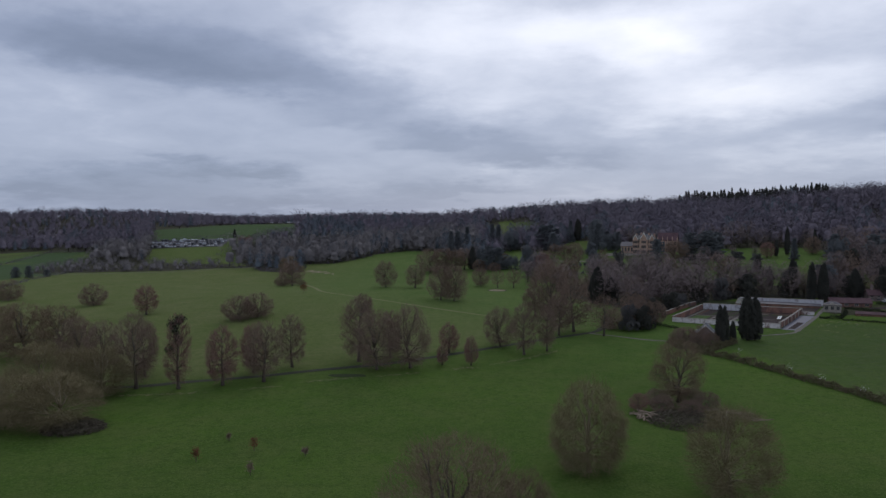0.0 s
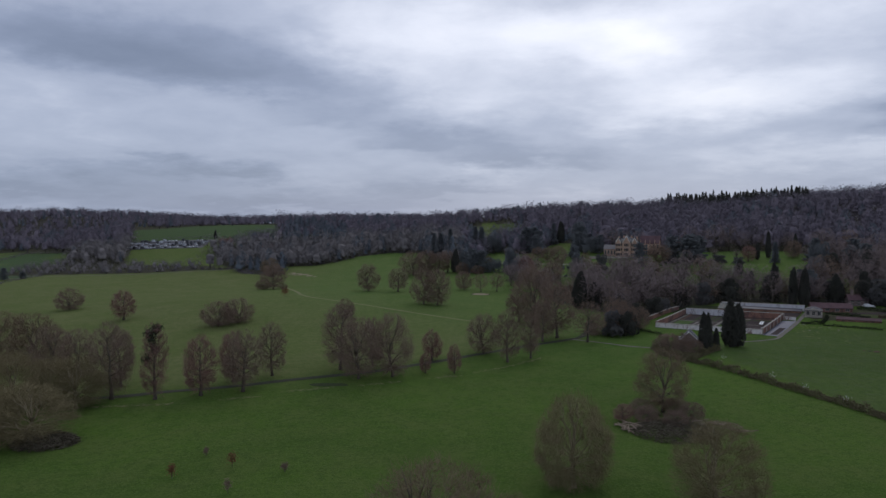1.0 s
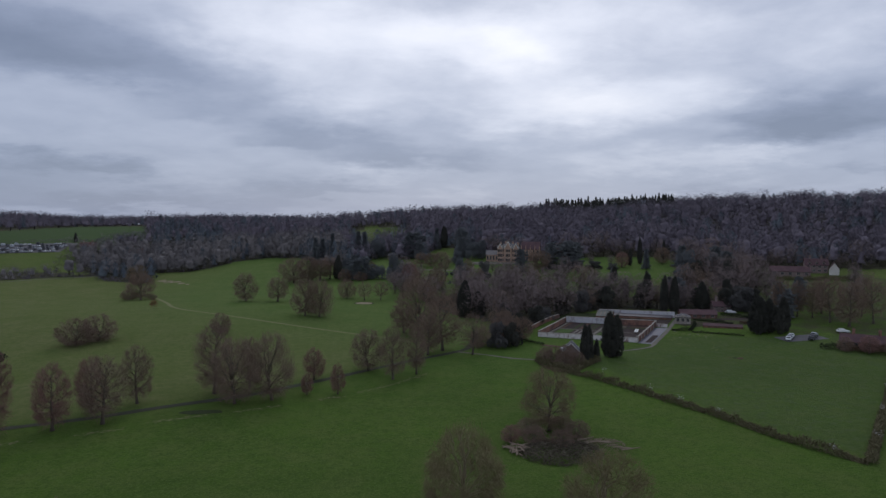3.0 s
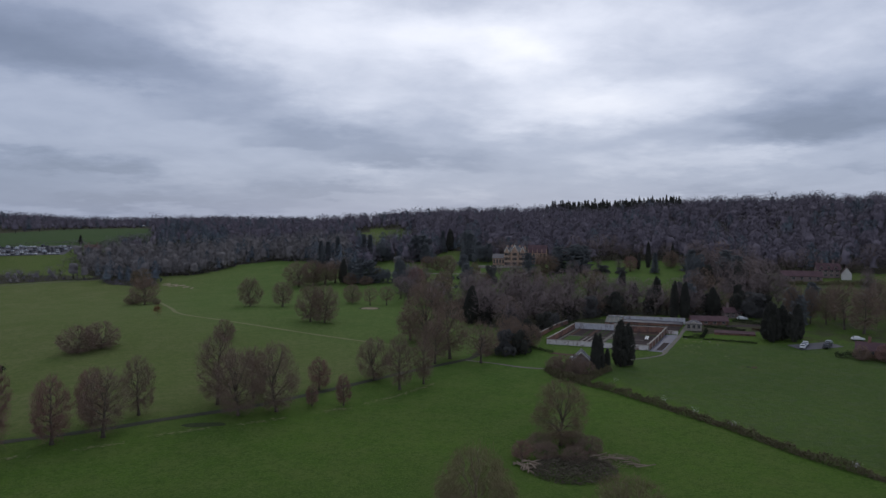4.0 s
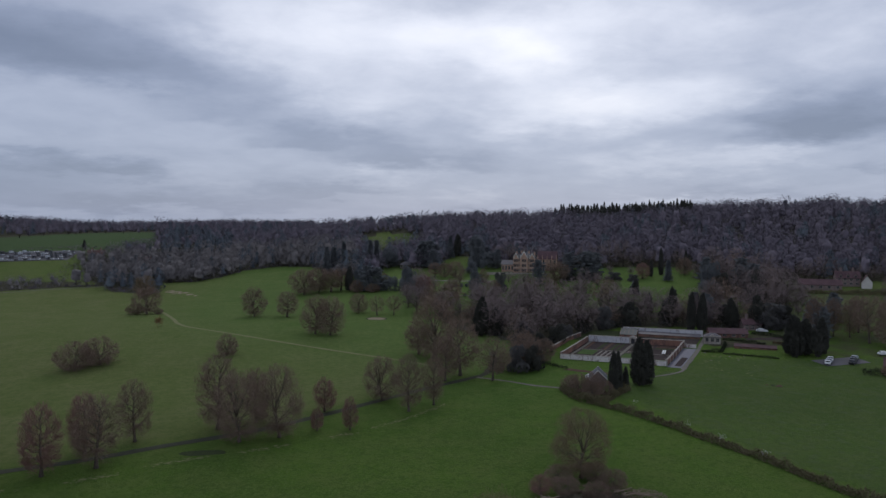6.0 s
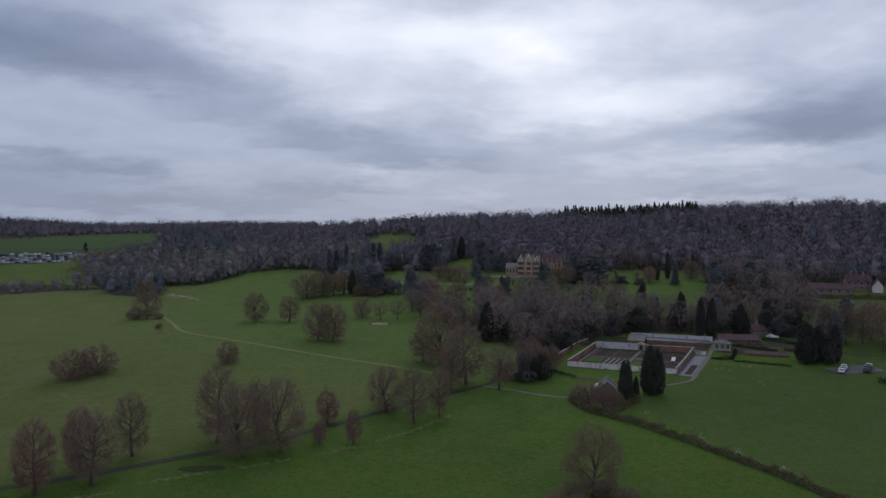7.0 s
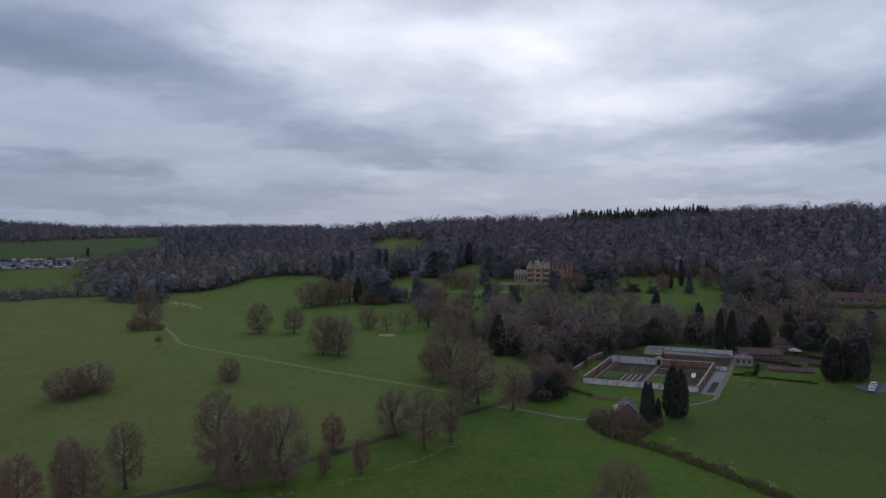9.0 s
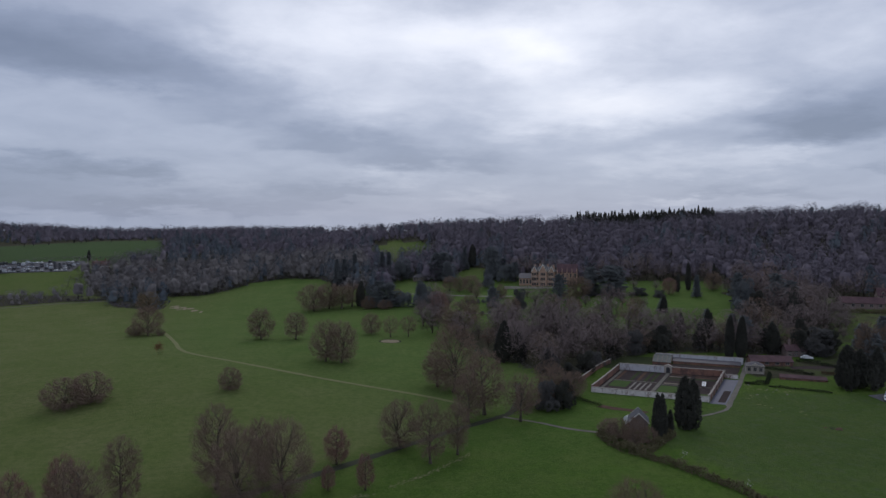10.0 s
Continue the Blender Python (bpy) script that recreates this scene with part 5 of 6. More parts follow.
bushes("scrub", [(-290, 690), (-240, 700), (-150, 705)], 40, 1.2, 2.0, WOOD_BROWN, "brown hedge above the far car park", 8)


# ---- hedges, saplings and heaps ----
def hedge(name, pts, wide, high, mat, label, dense=16, spray=0.5, seed=2):
    rng = random.Random(seed)
    g = Geo()
    for (x0, y0), (x1, y1) in zip(pts, pts[1:]):
        n = int(math.hypot(x1 - x0, y1 - y0))
        for i in range(max(1, n)):
            lump = 0.75 + 0.8 * noise.noise(Vector((x0 + i * 0.22, y0 + i * 0.22, seed))) + rng.uniform(-.2, .3)
            for k in range(dense):
                t = (i + rng.random()) / max(1, n)
                a = rng.uniform(0, 3.1416)
                r = rng.uniform(0.5, 1.0)
                px, py = x0 + (x1 - x0) * t, y0 + (y1 - y0) * t
                d = Vector((-(y1 - y0), x1 - x0, 0)).normalized()
                p = Vector((px, py, 0)) + d * math.cos(a) * r * wide / 2
                z = ground_z(p.x, p.y) + abs(math.sin(a)) * r * high * lump
                p.z = z
                v = Vector((rng.uniform(-1, 1), rng.uniform(-1, 1), rng.uniform(-0.2, 1.2)))
                g.blade(p, p + v * spray, spray * 0.26, rng)
    return tagged(new(name, g.mesh(name, mat)), label, "hedge")


hedge("field_hedge", [(69.5, 196.5), (77.3, 185.0), (82.3, 175.0), (90.4, 154.4), (94.8, 134.5), (100.9, 119.5)], 2.2, 1.8, HEDGE,
      "rough brown field hedge between two pastures", 120, 0.62)
hedge("field_hedge", [(100.9, 119.5), (122.4, 140.7), (139.4, 157), (159, 177), (176, 192)], 2.0, 1.7, HEDGE,
      "rough brown field hedge with scattered pale blossom", 120, 0.62, 5)


def heap(name, x, y, rx, ry, high, mat, label, count, spray=0.9, seed=1):
    """A mound of cut branches."""
    rng = random.Random(seed)
    g = Geo()
    for i in range(count):
        a, r = rng.uniform(0, 6.283), math.sqrt(rng.random())
        px, py = x + math.cos(a) * r * rx, y + math.sin(a) * r * ry
        top = high * (1 - r * r) ** 0.5 * (0.75 + 0.5 * noise.noise(Vector((px * 0.5, py * 0.5, seed))))
        p = Vector((px, py, ground_z(px, py) + top * rng.random() ** 0.4))
        v = Vector((rng.uniform(-1, 1), rng.uniform(-1, 1), rng.uniform(-.4, .5)))
        g.blade(p, p + v * spray, spray * 0.14, rng)
    if mat is LOG:
        return tagged(new(name, g.mesh(name, mat)), label, "wood chippings", kind="stuff")
    return tagged(new(name, g.mesh(name, mat)), label, "brushwood")


heap("brushwood_mound", 47.3, 135.6, 8.2, 7.2, 1.8, BRUSH, "dark heap of cut brushwood round a bare tree", 5000)
bare_tree(39.5, 143.0, 3.6, 4.0, 'red', "shrub")
bare_tree(44.0, 142.0, 3.4, 5.0, 'thorn', "shrub")
bare_tree(48.5, 139.0, 3.2, 5.0, 'thorn', "shrub")
bare_tree(53.5, 143.0, 3.8, 5.0, 'thorn', "shrub")
bare_tree(52.0, 148.0, 3.4, 5.0, 'thorn', "shrub")
bare_tree(45.0, 149.0, 3.0, 5.0, 'thorn', "shrub")
for k in range(34):
    r = random.Random(k)
    lx, ly, a = (39.4 + r.uniform(-1.9, 2.2), 137.4 + r.uniform(-2.6, 3.0), r.uniform(0, 3.1)) if k < 22 else (53.6 + (k - 22) * 0.66, 140.2 - 0.02 * (k - 22) ** 2.4 + r.uniform(-.7, .7), r.uniform(-.5, .3))
    half = r.uniform(0.9, 2.2)
    z = ground_z(lx, ly) + 0.25 + 0.1 * (k % 6)
    g = Geo()
    g.tube([Vector((lx - math.cos(a) * half, ly - math.sin(a) * half, z)), Vector((lx, ly, z + r.uniform(0, .25))), Vector((lx + math.cos(a) * half, ly + math.sin(a) * half, z + r.uniform(-.1, .4)))], [.14, .12, .07], 7)
    tagged(new("log", g.mesh("log", LOG)), "pale cut log lying in a brushwood heap", "log", "cut logs")
heap("wood_chippings", 57.0, 138.8, 4.8, 4.0, 0.9, LOG, "low spread of pale wood chippings", 1500, 0.5, 6)
heap("brushwood_mound", -70.3, 133.4, 5.8, 4.6, 2.2, BRUSH, "dark oval heap of cut brushwood on grass", 5000, seed=2)
heap("brushwood_mound", -87.0, 139.5, 5.0, 3.5, 1.8, BRUSH, "dark heap of cut brushwood under bare trees", 3000, seed=3)


def sapling(x, y, h, wide, mat, label):
    rng = random.Random(int(x * 10))
    root = new("sapling")
    root.matrix_basis = pose(x, y, ground_z(x, y))
    g, c = Geo(), Geo()
    g.tube([Vector((0, 0, -0.1)), Vector((0.03, 0, h * 0.5)), Vector((0, 0.03, h * 0.95))], [0.05, 0.035, 0.012], 5)
    for i in range(int(170 + 120 * wide)):
        q = Vector((rng.gauss(0, .33), rng.gauss(0, .33), rng.gauss(0, .33)))
        p = Vector((q.x * wide / 2 * 1.4, q.y * wide / 2 * 1.4, h * (0.62 + q.z * 0.55)))
        c.blade(p, p + Vector((rng.uniform(-1, 1), rng.uniform(-1, 1), rng.uniform(-.3, 1))) * (0.16 + 0.06 * wide), 0.08 + 0.03 * wide, rng)
    part("stem", g, BARK, root)
    part("crown", c, mat, root)
    return tagged(root, label, "sapling", "young trees in the pasture")


sapling(-40.8, 115.1, 2.4, 1.5, RUSSET, "young tree with withered russet leaves on pasture")
sapling(-32.6, 120.2, 2.5, 1.5, RUSSET, "young tree with withered russet leaves on pasture")
sapling(-38.6, 125.8, 1.5, 1.0, TWIG, "small bare grey sapling on pasture")
sapling(-30.2, 108.8, 2.2, 1.2, TWIG, "small bare grey sapling on pasture")
sapling(-23.3, 117.4, 1.6, 1.3, TWIG, "small bare grey sapling on pasture")
sapling(-62.5, 317.9, 4.3, 3.4, RUSSET, "round bush with withered russet leaves on pasture")

# ---- the walled kitchen garden: u runs along its front wall, v back from it; its corners are not quite square ----
GO, GU, GV = Vector((82.7, 255.8)), Vector((0.855, -0.517)), Vector((0.617, 0.787))
GTURN = math.degrees(math.atan2(-0.517, 0.855))


def G(u, v):
    p = GO + GU * u + GV * v
    return p.x, p.y


def gpose(u, v, turn=0.0, up=0.0):
    x, y = G(u, v)
    return pose(x, y, ground_z(x, y) + up, 0, 0, GTURN + turn)


def wall(u0, v0, u1, v1, high, mat, label, cap=True):
    """A straight garden wall that steps with the land, with a coping."""
    (x0, y0), (x1, y1) = G(u0, v0), G(u1, v1)
    length = math.hypot(x1 - x0, y1 - y0)
    root = new("garden_wall")
    root.matrix_basis = pose(x0, y0, 0, 0, 0, math.degrees(math.atan2(y1 - y0, x1 - x0)))
    g, c = Geo(), Geo()
    n = max(1, round(length / 4))
    for i in range(n):
        a, b = length * i / n, length * (i + 1) / n
        k = (i + .5) / n
        za = ground_z(x0 + (x1 - x0) * k, y0 + (y1 - y0) * k)
        g.box(a, b, -0.20, 0.20, za - 0.8, za + high)
        c.box(a - 0.02, b + 0.02, -0.27, 0.27, za + high, za + high + 0.12, 0.04)
    part("brickwork", g, mat, root)
    if cap:
        part("coping", c, COPING, root, "weathered stone coping")
    return tagged(root, label, "wall", "kitchen garden walls", "structure")


wall(0, 0, 35.2, 0, 1.6, LIMEWASH, "long garden wall with flaking white limewash")
wall(0, 0.25, 0, 32.8, 2.0, BRICK, "red brick kitchen garden wall with stone coping")
wall(35.2, 0.25, 35.2, 32.8, 2.0, BRICK, "red brick kitchen garden wall with stone coping")
wall(0.25, 33, 15.6, 33, 2.3, WHITEWASH, "garden wall with white limewash")
wall(18.2, 33, 34.95, 33, 2.1, BRICK, "red brick kitchen garden wall with stone coping")
wall(8.7, 51.6, 39.3, 51.0, 2.4, WHITEWASH, "tall whitewashed back wall of a lost glasshouse")


def building(name, m, w, d, eaves, rise, wall_mat, roof_mat, label, category="house", roof="gable", floors=2, bays=4, chimneys=0, over=0.35):
    """A house or shed: walls, roof, windows with frame and pane, chimneys. Its front looks to -y."""
    root = new(name)
    root.matrix_basis = m
    g = Geo()
    g.box(-w / 2, w / 2, -d / 2, d / 2, -1.5, eaves)
    if roof == "gable":
        for s in (-1, 1):
            x = s * w / 2
            g.add([(x, -d / 2, eaves), (x, d / 2, eaves), (x, 0, eaves + rise), (x - s * .3, -d / 2, eaves), (x - s * .3, d / 2, eaves), (x - s * .3, 0, eaves + rise)],
                  [(0, 1, 2), (5, 4, 3), (0, 2, 5, 3), (1, 4, 5, 2)])
    part("wall", g, wall_mat, root)
    r = Geo()
    a, b, t = w / 2 + over, d / 2 + over, 0.18
    drop = rise * over / (d / 2)
    if roof == "gable":
        for s in (-1, 1):
            lo, hi = eaves - drop, eaves + rise
            r.add([(-a, s * b, lo), (a, s * b, lo), (a, 0, hi), (-a, 0, hi), (-a, s * b, lo + t), (a, s * b, lo + t), (a, 0, hi + t), (-a, 0, hi + t)],
                  [(0, 1, 2, 3), (4, 5, 6, 7), (0, 1, 5, 4), (1, 2, 6, 5), (0, 3, 7, 4)])
    elif roof == "hip":
        k = min(a, b) * 0.95
        top = [(-a + k, 0, eaves + rise), (a - k, 0, eaves + rise)]
        r.add([(-a, -b, eaves), (a, -b, eaves), (a, b, eaves), (-a, b, eaves), *top, (-a, -b, eaves - t), (a, -b, eaves - t), (a, b, eaves - t), (-a, b, eaves - t)],
              [(0, 1, 5, 4), (2, 3, 4, 5), (1, 2, 5), (3, 0, 4), (6, 7, 1, 0), (7, 8, 2, 1), (8, 9, 3, 2), (9, 6, 0, 3)])
    else:
        r.box(-a, a, -b, b, eaves, eaves + 0.35)
    part("roof", r, roof_mat, root)
    fh = eaves / max(1, floors)
    for fl in range(floors):
        for k in range(bays):
            x = -w / 2 + w * (k + 0.5) / bays
            z0 = fl * fh + fh * 0.32
            ww, wh = min(1.2, w / bays * 0.5), fh * 0.5
            f0 = Geo()
            for bx in ((x - ww / 2 - .1, x - ww / 2, z0 - .1, z0 + wh + .1), (x + ww / 2, x + ww / 2 + .1, z0 - .1, z0 + wh + .1),
                       (x - ww / 2, x + ww / 2, z0 + wh, z0 + wh + .1), (x - ww / 2, x + ww / 2, z0 - .1, z0), (x - .04, x + .04, z0, z0 + wh)):
                f0.box(bx[0], bx[1], -d / 2 - .07, -d / 2 + .02, bx[2], bx[3])
            win = part("window", f0, COPING, root)
            p0 = Geo()
            p0.box(x - ww / 2, x + ww / 2, -d / 2 - .03, -d / 2 + .01, z0, z0 + wh)
            part("pane", p0, GLASS, win)
    for k in range(chimneys):
        x = -w / 2 + w * (k + 0.5) / chimneys
        c = Geo()
        c.box(x - .45, x + .45, -.35, .35, eaves + rise * 0.4, eaves + rise + 1.5)
        c.box(x - .55, x + .55, -.45, .45, eaves + rise + 1.5, eaves + rise + 1.7)
        c.box(x - .3, x - .08, -.12, .12, eaves + rise + 1.7, eaves + rise + 2.1)
        c.box(x + .08, x + .3, -.12, .12, eaves + rise + 1.7, eaves + rise + 2.1)
        part("chimney", c, wall_mat, root)
    return tagged(root, label, category)


orangery = building("orangery", gpose(43.9, 41.6, 3), 5.6, 4.4, 2.5, 1.3, COPING, SLATE, "small pale stone orangery with tall arched windows", "orangery", "hip", 1, 3)
g = Geo()
g.box(-3.0, 3.0, -2.45, -2.15, 2.5, 2.85)
g.add([(-1.1, -2.45, 2.85), (1.1, -2.45, 2.85), (0, -2.45, 3.6), (-1.1, -2.15, 2.85), (1.1, -2.15, 2.85), (0, -2.15, 3.6)], [(0, 1, 2), (5, 4, 3), (0, 2, 5, 3), (1, 4, 5, 2)])
part("parapet", g, COPING, orangery, "pale stone parapet with a small pediment")
for x in (-2.75, -0.95, 0.95, 2.75):
    g = Geo()
    g.box(x - .16, x + .16, -2.36, -2.18, -0.3, 2.5)
    part("pilaster", g, COPING, orangery)
building("potting_shed", gpose(47.6, 54.2, 14), 14.0, 6.4, 1.5, 1.5, BRICK, DARK_TILE, "low red brick potting shed with tiled roof", "shed", "gable", 1, 4)
building("gardener_house", gpose(54.8, 68.6, 18), 7.0, 5.0, 2.3, 1.8, FARM_STONE, DARK_TILE, "stone gardener's house with brown roof and chimneys", "house", "gable", 2, 3, 2)
building("cottage", pose(79.0, 213.0, ground_z(79, 213), 0, 0, 68), 5.2, 4.6, 2.2, 2.2, FARM_STONE, DARK_SLATE, "small stone cottage with steep slate roof", "cottage", "gable", 1, 2, 0)
cottage = [o for o in bpy.data.objects if o.name == "cottage"][0]
for s in (-1, 1):
    g = Geo()
    for q in (-1, 1):
        x = s * 2.98
        g.add([(x - .06, q * 2.7, 2.0), (x + .06, q * 2.7, 2.0), (x + .06, 0, 4.6), (x - .06, 0, 4.6), (x - .06, q * 2.7, 1.75), (x + .06, q * 2.7, 1.75), (x + .06, 0, 4.3), (x - .06, 0, 4.3)],
              [(0, 1, 2, 3), (4, 5, 1, 0), (1, 5, 6, 2), (0, 3, 7, 4), (4, 7, 6, 5)])
    part("verge_board", g, RENDER, cottage, "white painted verge board")
building("farm_barn", pose(249, 341, ground_z(249, 341), 0, 0, -28), 19.0, 7.0, 2.6, 2.4, FARM_STONE, DARK_TILE, "long low stone barn with brown tiled roof below the wood", "barn", "gable", 1, 5)
farm = building("farmhouse", pose(266.5, 343.5, ground_z(266.5, 343.5), 0, 0, -28), 11.0, 7.0, 4.2, 3.0, FARM_STONE, DARK_TILE, "stone house with brown tiled roof and dormers below the wood", "house", "gable", 2, 4, 2)
building("gabled_house", pose(270.5, 334.5, ground_z(270.5, 334.5), 0, 0, 52), 6.0, 4.6, 3.0, 3.2, RENDER, DARK_TILE, "gabled house with white end wall below the wood", "house", "gable", 1, 2, 0)
for x in (-3.4, 0.0, 3.4):
    # dormers in the farmhouse roof
    g, r, p0 = Geo(), Geo(), Geo()
    g.box(x - .8, x + .8, -3.3, -1.2, 4.0, 5.4)
    g.add([(x - .8, -3.3, 5.4), (x + .8, -3.3, 5.4), (x, -3.3, 6.3)], [(0, 1, 2)])
    dormer = part("dormer", g, FARM_STONE, farm)
    r.add([(x - 1.0, -3.5, 5.25), (x, -3.5, 6.45), (x, 0, 6.45), (x - 1.0, -1.0, 5.25), (x + 1.0, -3.5, 5.25), (x + 1.0, -1.0, 5.25)], [(0, 1, 2, 3), (1, 4, 5, 2)])
    part("dormer_roof", r, DARK_TILE, dormer)
    p0.box(x - .45, x + .45, -3.34, -3.28, 4.3, 5.3)
    part("pane", p0, GLASS, dormer)
hedge("garden_hedge", [(234, 336), (246, 330), (258, 322), (270, 312)], 3.0, 2.2, HEDGE, "tangled brown hedge below the farm", 120, 0.7, 14)

FACE = -22.0  # the mansion's front looks towards the park


def mpose(x, y, up=0.0):
    c, s = math.cos(radians(FACE)), math.sin(radians(FACE))
    px, py = 130.5 + x * c - y * s, 471 + x * s + y * c
    return pose(px, py, 14.2 + up, 0, 0, FACE)


def mansion():
    """Stone mansion: a gabled main block, a lower wing and a tall end block with a tower roof."""
    main = building("mansion", mpose(3, 0), 14.0, 12.0, 9.5, 3.4, PALE_STONE, DARK_SLATE, "large honey-stone country mansion with gables and pinnacles", "mansion", "hip", 3, 6, 0)
    for x, w0 in ((-5.2, 3.2), (0.0, 4.6), (5.2, 3.2)):
        g, r = Geo(), Geo()
        h = w0 * 0.95
        g.box(x - w0 / 2, x + w0 / 2, -6.9, -5.5, -1.5, 9.4)
        g.add([(x - w0 / 2, -6.9, 9.4), (x + w0 / 2, -6.9, 9.4), (x, -6.9, 9.4 + h), (x - w0 / 2, -6.5, 9.4), (x + w0 / 2, -6.5, 9.4), (x, -6.5, 9.4 + h)],
              [(0, 1, 2), (5, 4, 3), (0, 2, 5, 3), (1, 4, 5, 2)])
        bay = part("gable", g, PALE_STONE, main)
        r.add([(x - w0 / 2 - .1, -6.5, 9.4), (x, -6.5, 9.4 + h), (x, 0, 9.4 + h), (x - w0 / 2 - .1, 0, 9.4), (x + w0 / 2 + .1, -6.5, 9.4), (x + w0 / 2 + .1, 0, 9.4)],
              [(0, 1, 2, 3), (1, 4, 5, 2)])
        part("gable_roof", r, DARK_SLATE, main)
        for sx in (-1, 1):
            trim = Geo()
            trim.tube([Vector((x + sx * w0 / 2, -6.75, 9.4)), Vector((x, -6.75, 9.5 + h))], [.24, .24], 5)
            part("coping", trim, RENDER, bay, "pale stone coping")
        for z in (3.2, 6.3):
            trim = Geo()
            trim.box(x - w0 / 2 - .06, x + w0 / 2 + .06, -7.0, -6.6, z, z + .22)
            part("string_course", trim, COPING, bay)
        fin = Geo()
        fin.tube([Vector((x, -6.7, 9.2 + h)), Vector((x, -6.7, 10.2 + h)), Vector((x, -6.7, 11.0 + h))], [.2, .16, .02], 6)
        part("finial", fin, COPING, main)
        for fl in range(3):
            for k in (-1, 0, 1):
                p0 = Geo()
                p0.box(x + k * 0.95 - .38, x + k * 0.95 + .38, -6.95, -6.85, fl * 3.1 + 0.9, fl * 3.1 + 2.6)
                part("bay_window", p0, GLASS, bay)
        for s in (-1, 1):
            p1 = Geo()
            p1.tube([Vector((x + s * w0 / 2, -6.7, 9.2)), Vector((x + s * w0 / 2, -6.7, 10.8)), Vector((x + s * w0 / 2, -6.7, 12.0))], [.28, .24, .03], 6)
            part("pinnacle", p1, COPING, main)
    band = Geo()
    band.box(-7.1, 7.1, -6.2, -5.9, 9.3, 10.0)
    part("parapet", band, COPING, main, "pale stone parapet")
    for x, y, h in ((-5.5, 1.5, 13.0), (-2.4, 2.5, 13.6), (2.4, 2.5, 13.4), (6.0, 1.5, 13.0)):
        c = Geo()
        c.box(x - .6, x + .6, y - .45, y + .45, 9.5, h - .6)
        for k in (-.35, .0, .35):
            c.box(x + k - .14, x + k + .14, y - .15, y + .15, h - .6, h + .3)
        part("chimney", c, PALE_STONE, main)
    building("mansion_wing", mpose(-8.0, 2), 8.0, 9.0, 5.0, 2.5, PALE_STONE, SLATE, "lower stone wing of the mansion", "mansion", "gable", 1, 4)
    end = building("mansion_tower", mpose(17.5, 3), 12.0, 10.0, 9.0, 4.6, PALE_STONE, DARK_TILE, "tall stone chapel block of the mansion with brown steep roof", "mansion", "gable", 2, 5, 0)
    for k in range(5):
        b0 = Geo()
        x = -6 + 3.0 * k
        b0.box(x - .35, x + .35, -5.8, -4.9, -1.5, 8.6, 0.05)
        b0.tube([Vector((x, -5.4, 8.6)), Vector((x, -5.4, 10.2)), Vector((x, -5.4, 11.6))], [.3, .26, .03], 5)
        part("buttress", b0, PALE_STONE, end)
    terr = new("terrace_wall")
    terr.matrix_basis = mpose(4, -13)
    g = Geo()
    g.box(-24, 24, -.3, .3, -2.5, 0.6)
    part("balustrade", g, COPING, terr)
    tagged(terr, "pale stone terrace wall below the mansion", "wall", kind="structure")


mansion()


# ---- bleached long grass along the avenue ----
for k, run in enumerate(([(-76, 158), (-66, 158.5), (-54, 160)], [(-47, 162), (-38, 166)], [(-34, 169.5), (-22, 173)], [(-17, 174.5), (-6, 178)],
                         [(1, 181), (9, 185)], [(12, 187), (24, 196), (33, 205)])):
    rng = random.Random(k)
    g = Geo()
    for (x0, y0), (x1, y1) in zip(run, run[1:]):
        n = int(math.hypot(x1 - x0, y1 - y0) * 4.5)
        for i in range(n):
            t = rng.random()
            cx, cy = x0 + (x1 - x0) * t + rng.gauss(0, .25), y0 + (y1 - y0) * t + rng.gauss(0, .45)
            r0, sq, turn = rng.uniform(0.12, 0.5), rng.uniform(0.3, 0.6), math.atan2(y1 - y0, x1 - x0)
            pts = []
            for q in range(7):
                a = 0.9 * q
                u, v = math.cos(a) * r0 * rng.uniform(0.7, 1.3), math.sin(a) * r0 * sq * rng.uniform(0.7, 1.3)
                px, py = cx + u * math.cos(turn) - v * math.sin(turn), cy + u * math.sin(turn) + v * math.cos(turn)
                pts.append((px, py, ground_z(px, py) + 0.05 + rng.uniform(0, .03)))
            g.add(pts, [tuple(range(7))])
    tagged(new("long_grass", g.mesh("long_grass", TRODDEN)), "strip of bleached uncut grass beside the avenue", "grass", kind="stuff")


# ---- garden ground, paths and beds ----
def patch(name, u0, u1, v0, v1, mat, label, up=0.06, local=True, kind="structure"):
    """A level bed or paved area laid on the land."""
    g = Geo()
    nu, nv = max(1, round((u1 - u0) / 3)), max(1, round((v1 - v0) / 3))
    for j in range(nv + 1):
        for i in range(nu + 1):
            u, v = u0 + (u1 - u0) * i / nu, v0 + (v1 - v0) * j / nv
            x, y = G(u, v) if local else (u, v)
            g.v.append((x, y, ground_z(x, y) + 0.03 + up * 0.6))
    for j in range(nv):
        for i in range(nu):
            a = j * (nu + 1) + i
            g.f.append((a, a + 1, a + nu + 2, a + nu + 1))
    return tagged(new(name, g.mesh(name, mat)), label, name.replace("_", " "), kind=kind)


patch("garden_bed", 0.3, 34.9, 0.3, 32.7, SOIL, "dark dug soil of the kitchen garden", 0.05)
patch("garden_path", 16.6, 17.8, 0.3, 32.4, LANE, "pale gravel path across the kitchen garden", 0.10)
patch("garden_path", 0.9, 1.9, 4.0, 32.4, LANE, "pale gravel path along the garden wall", 0.10)
patch("garden_path", 2.0, 16.4, 18.0, 18.7, LANE, "pale gravel path between beds", 0.10)
patch("garden_path", 17.9, 34.6, 16.6, 17.3, LANE, "pale gravel path between beds", 0.10)
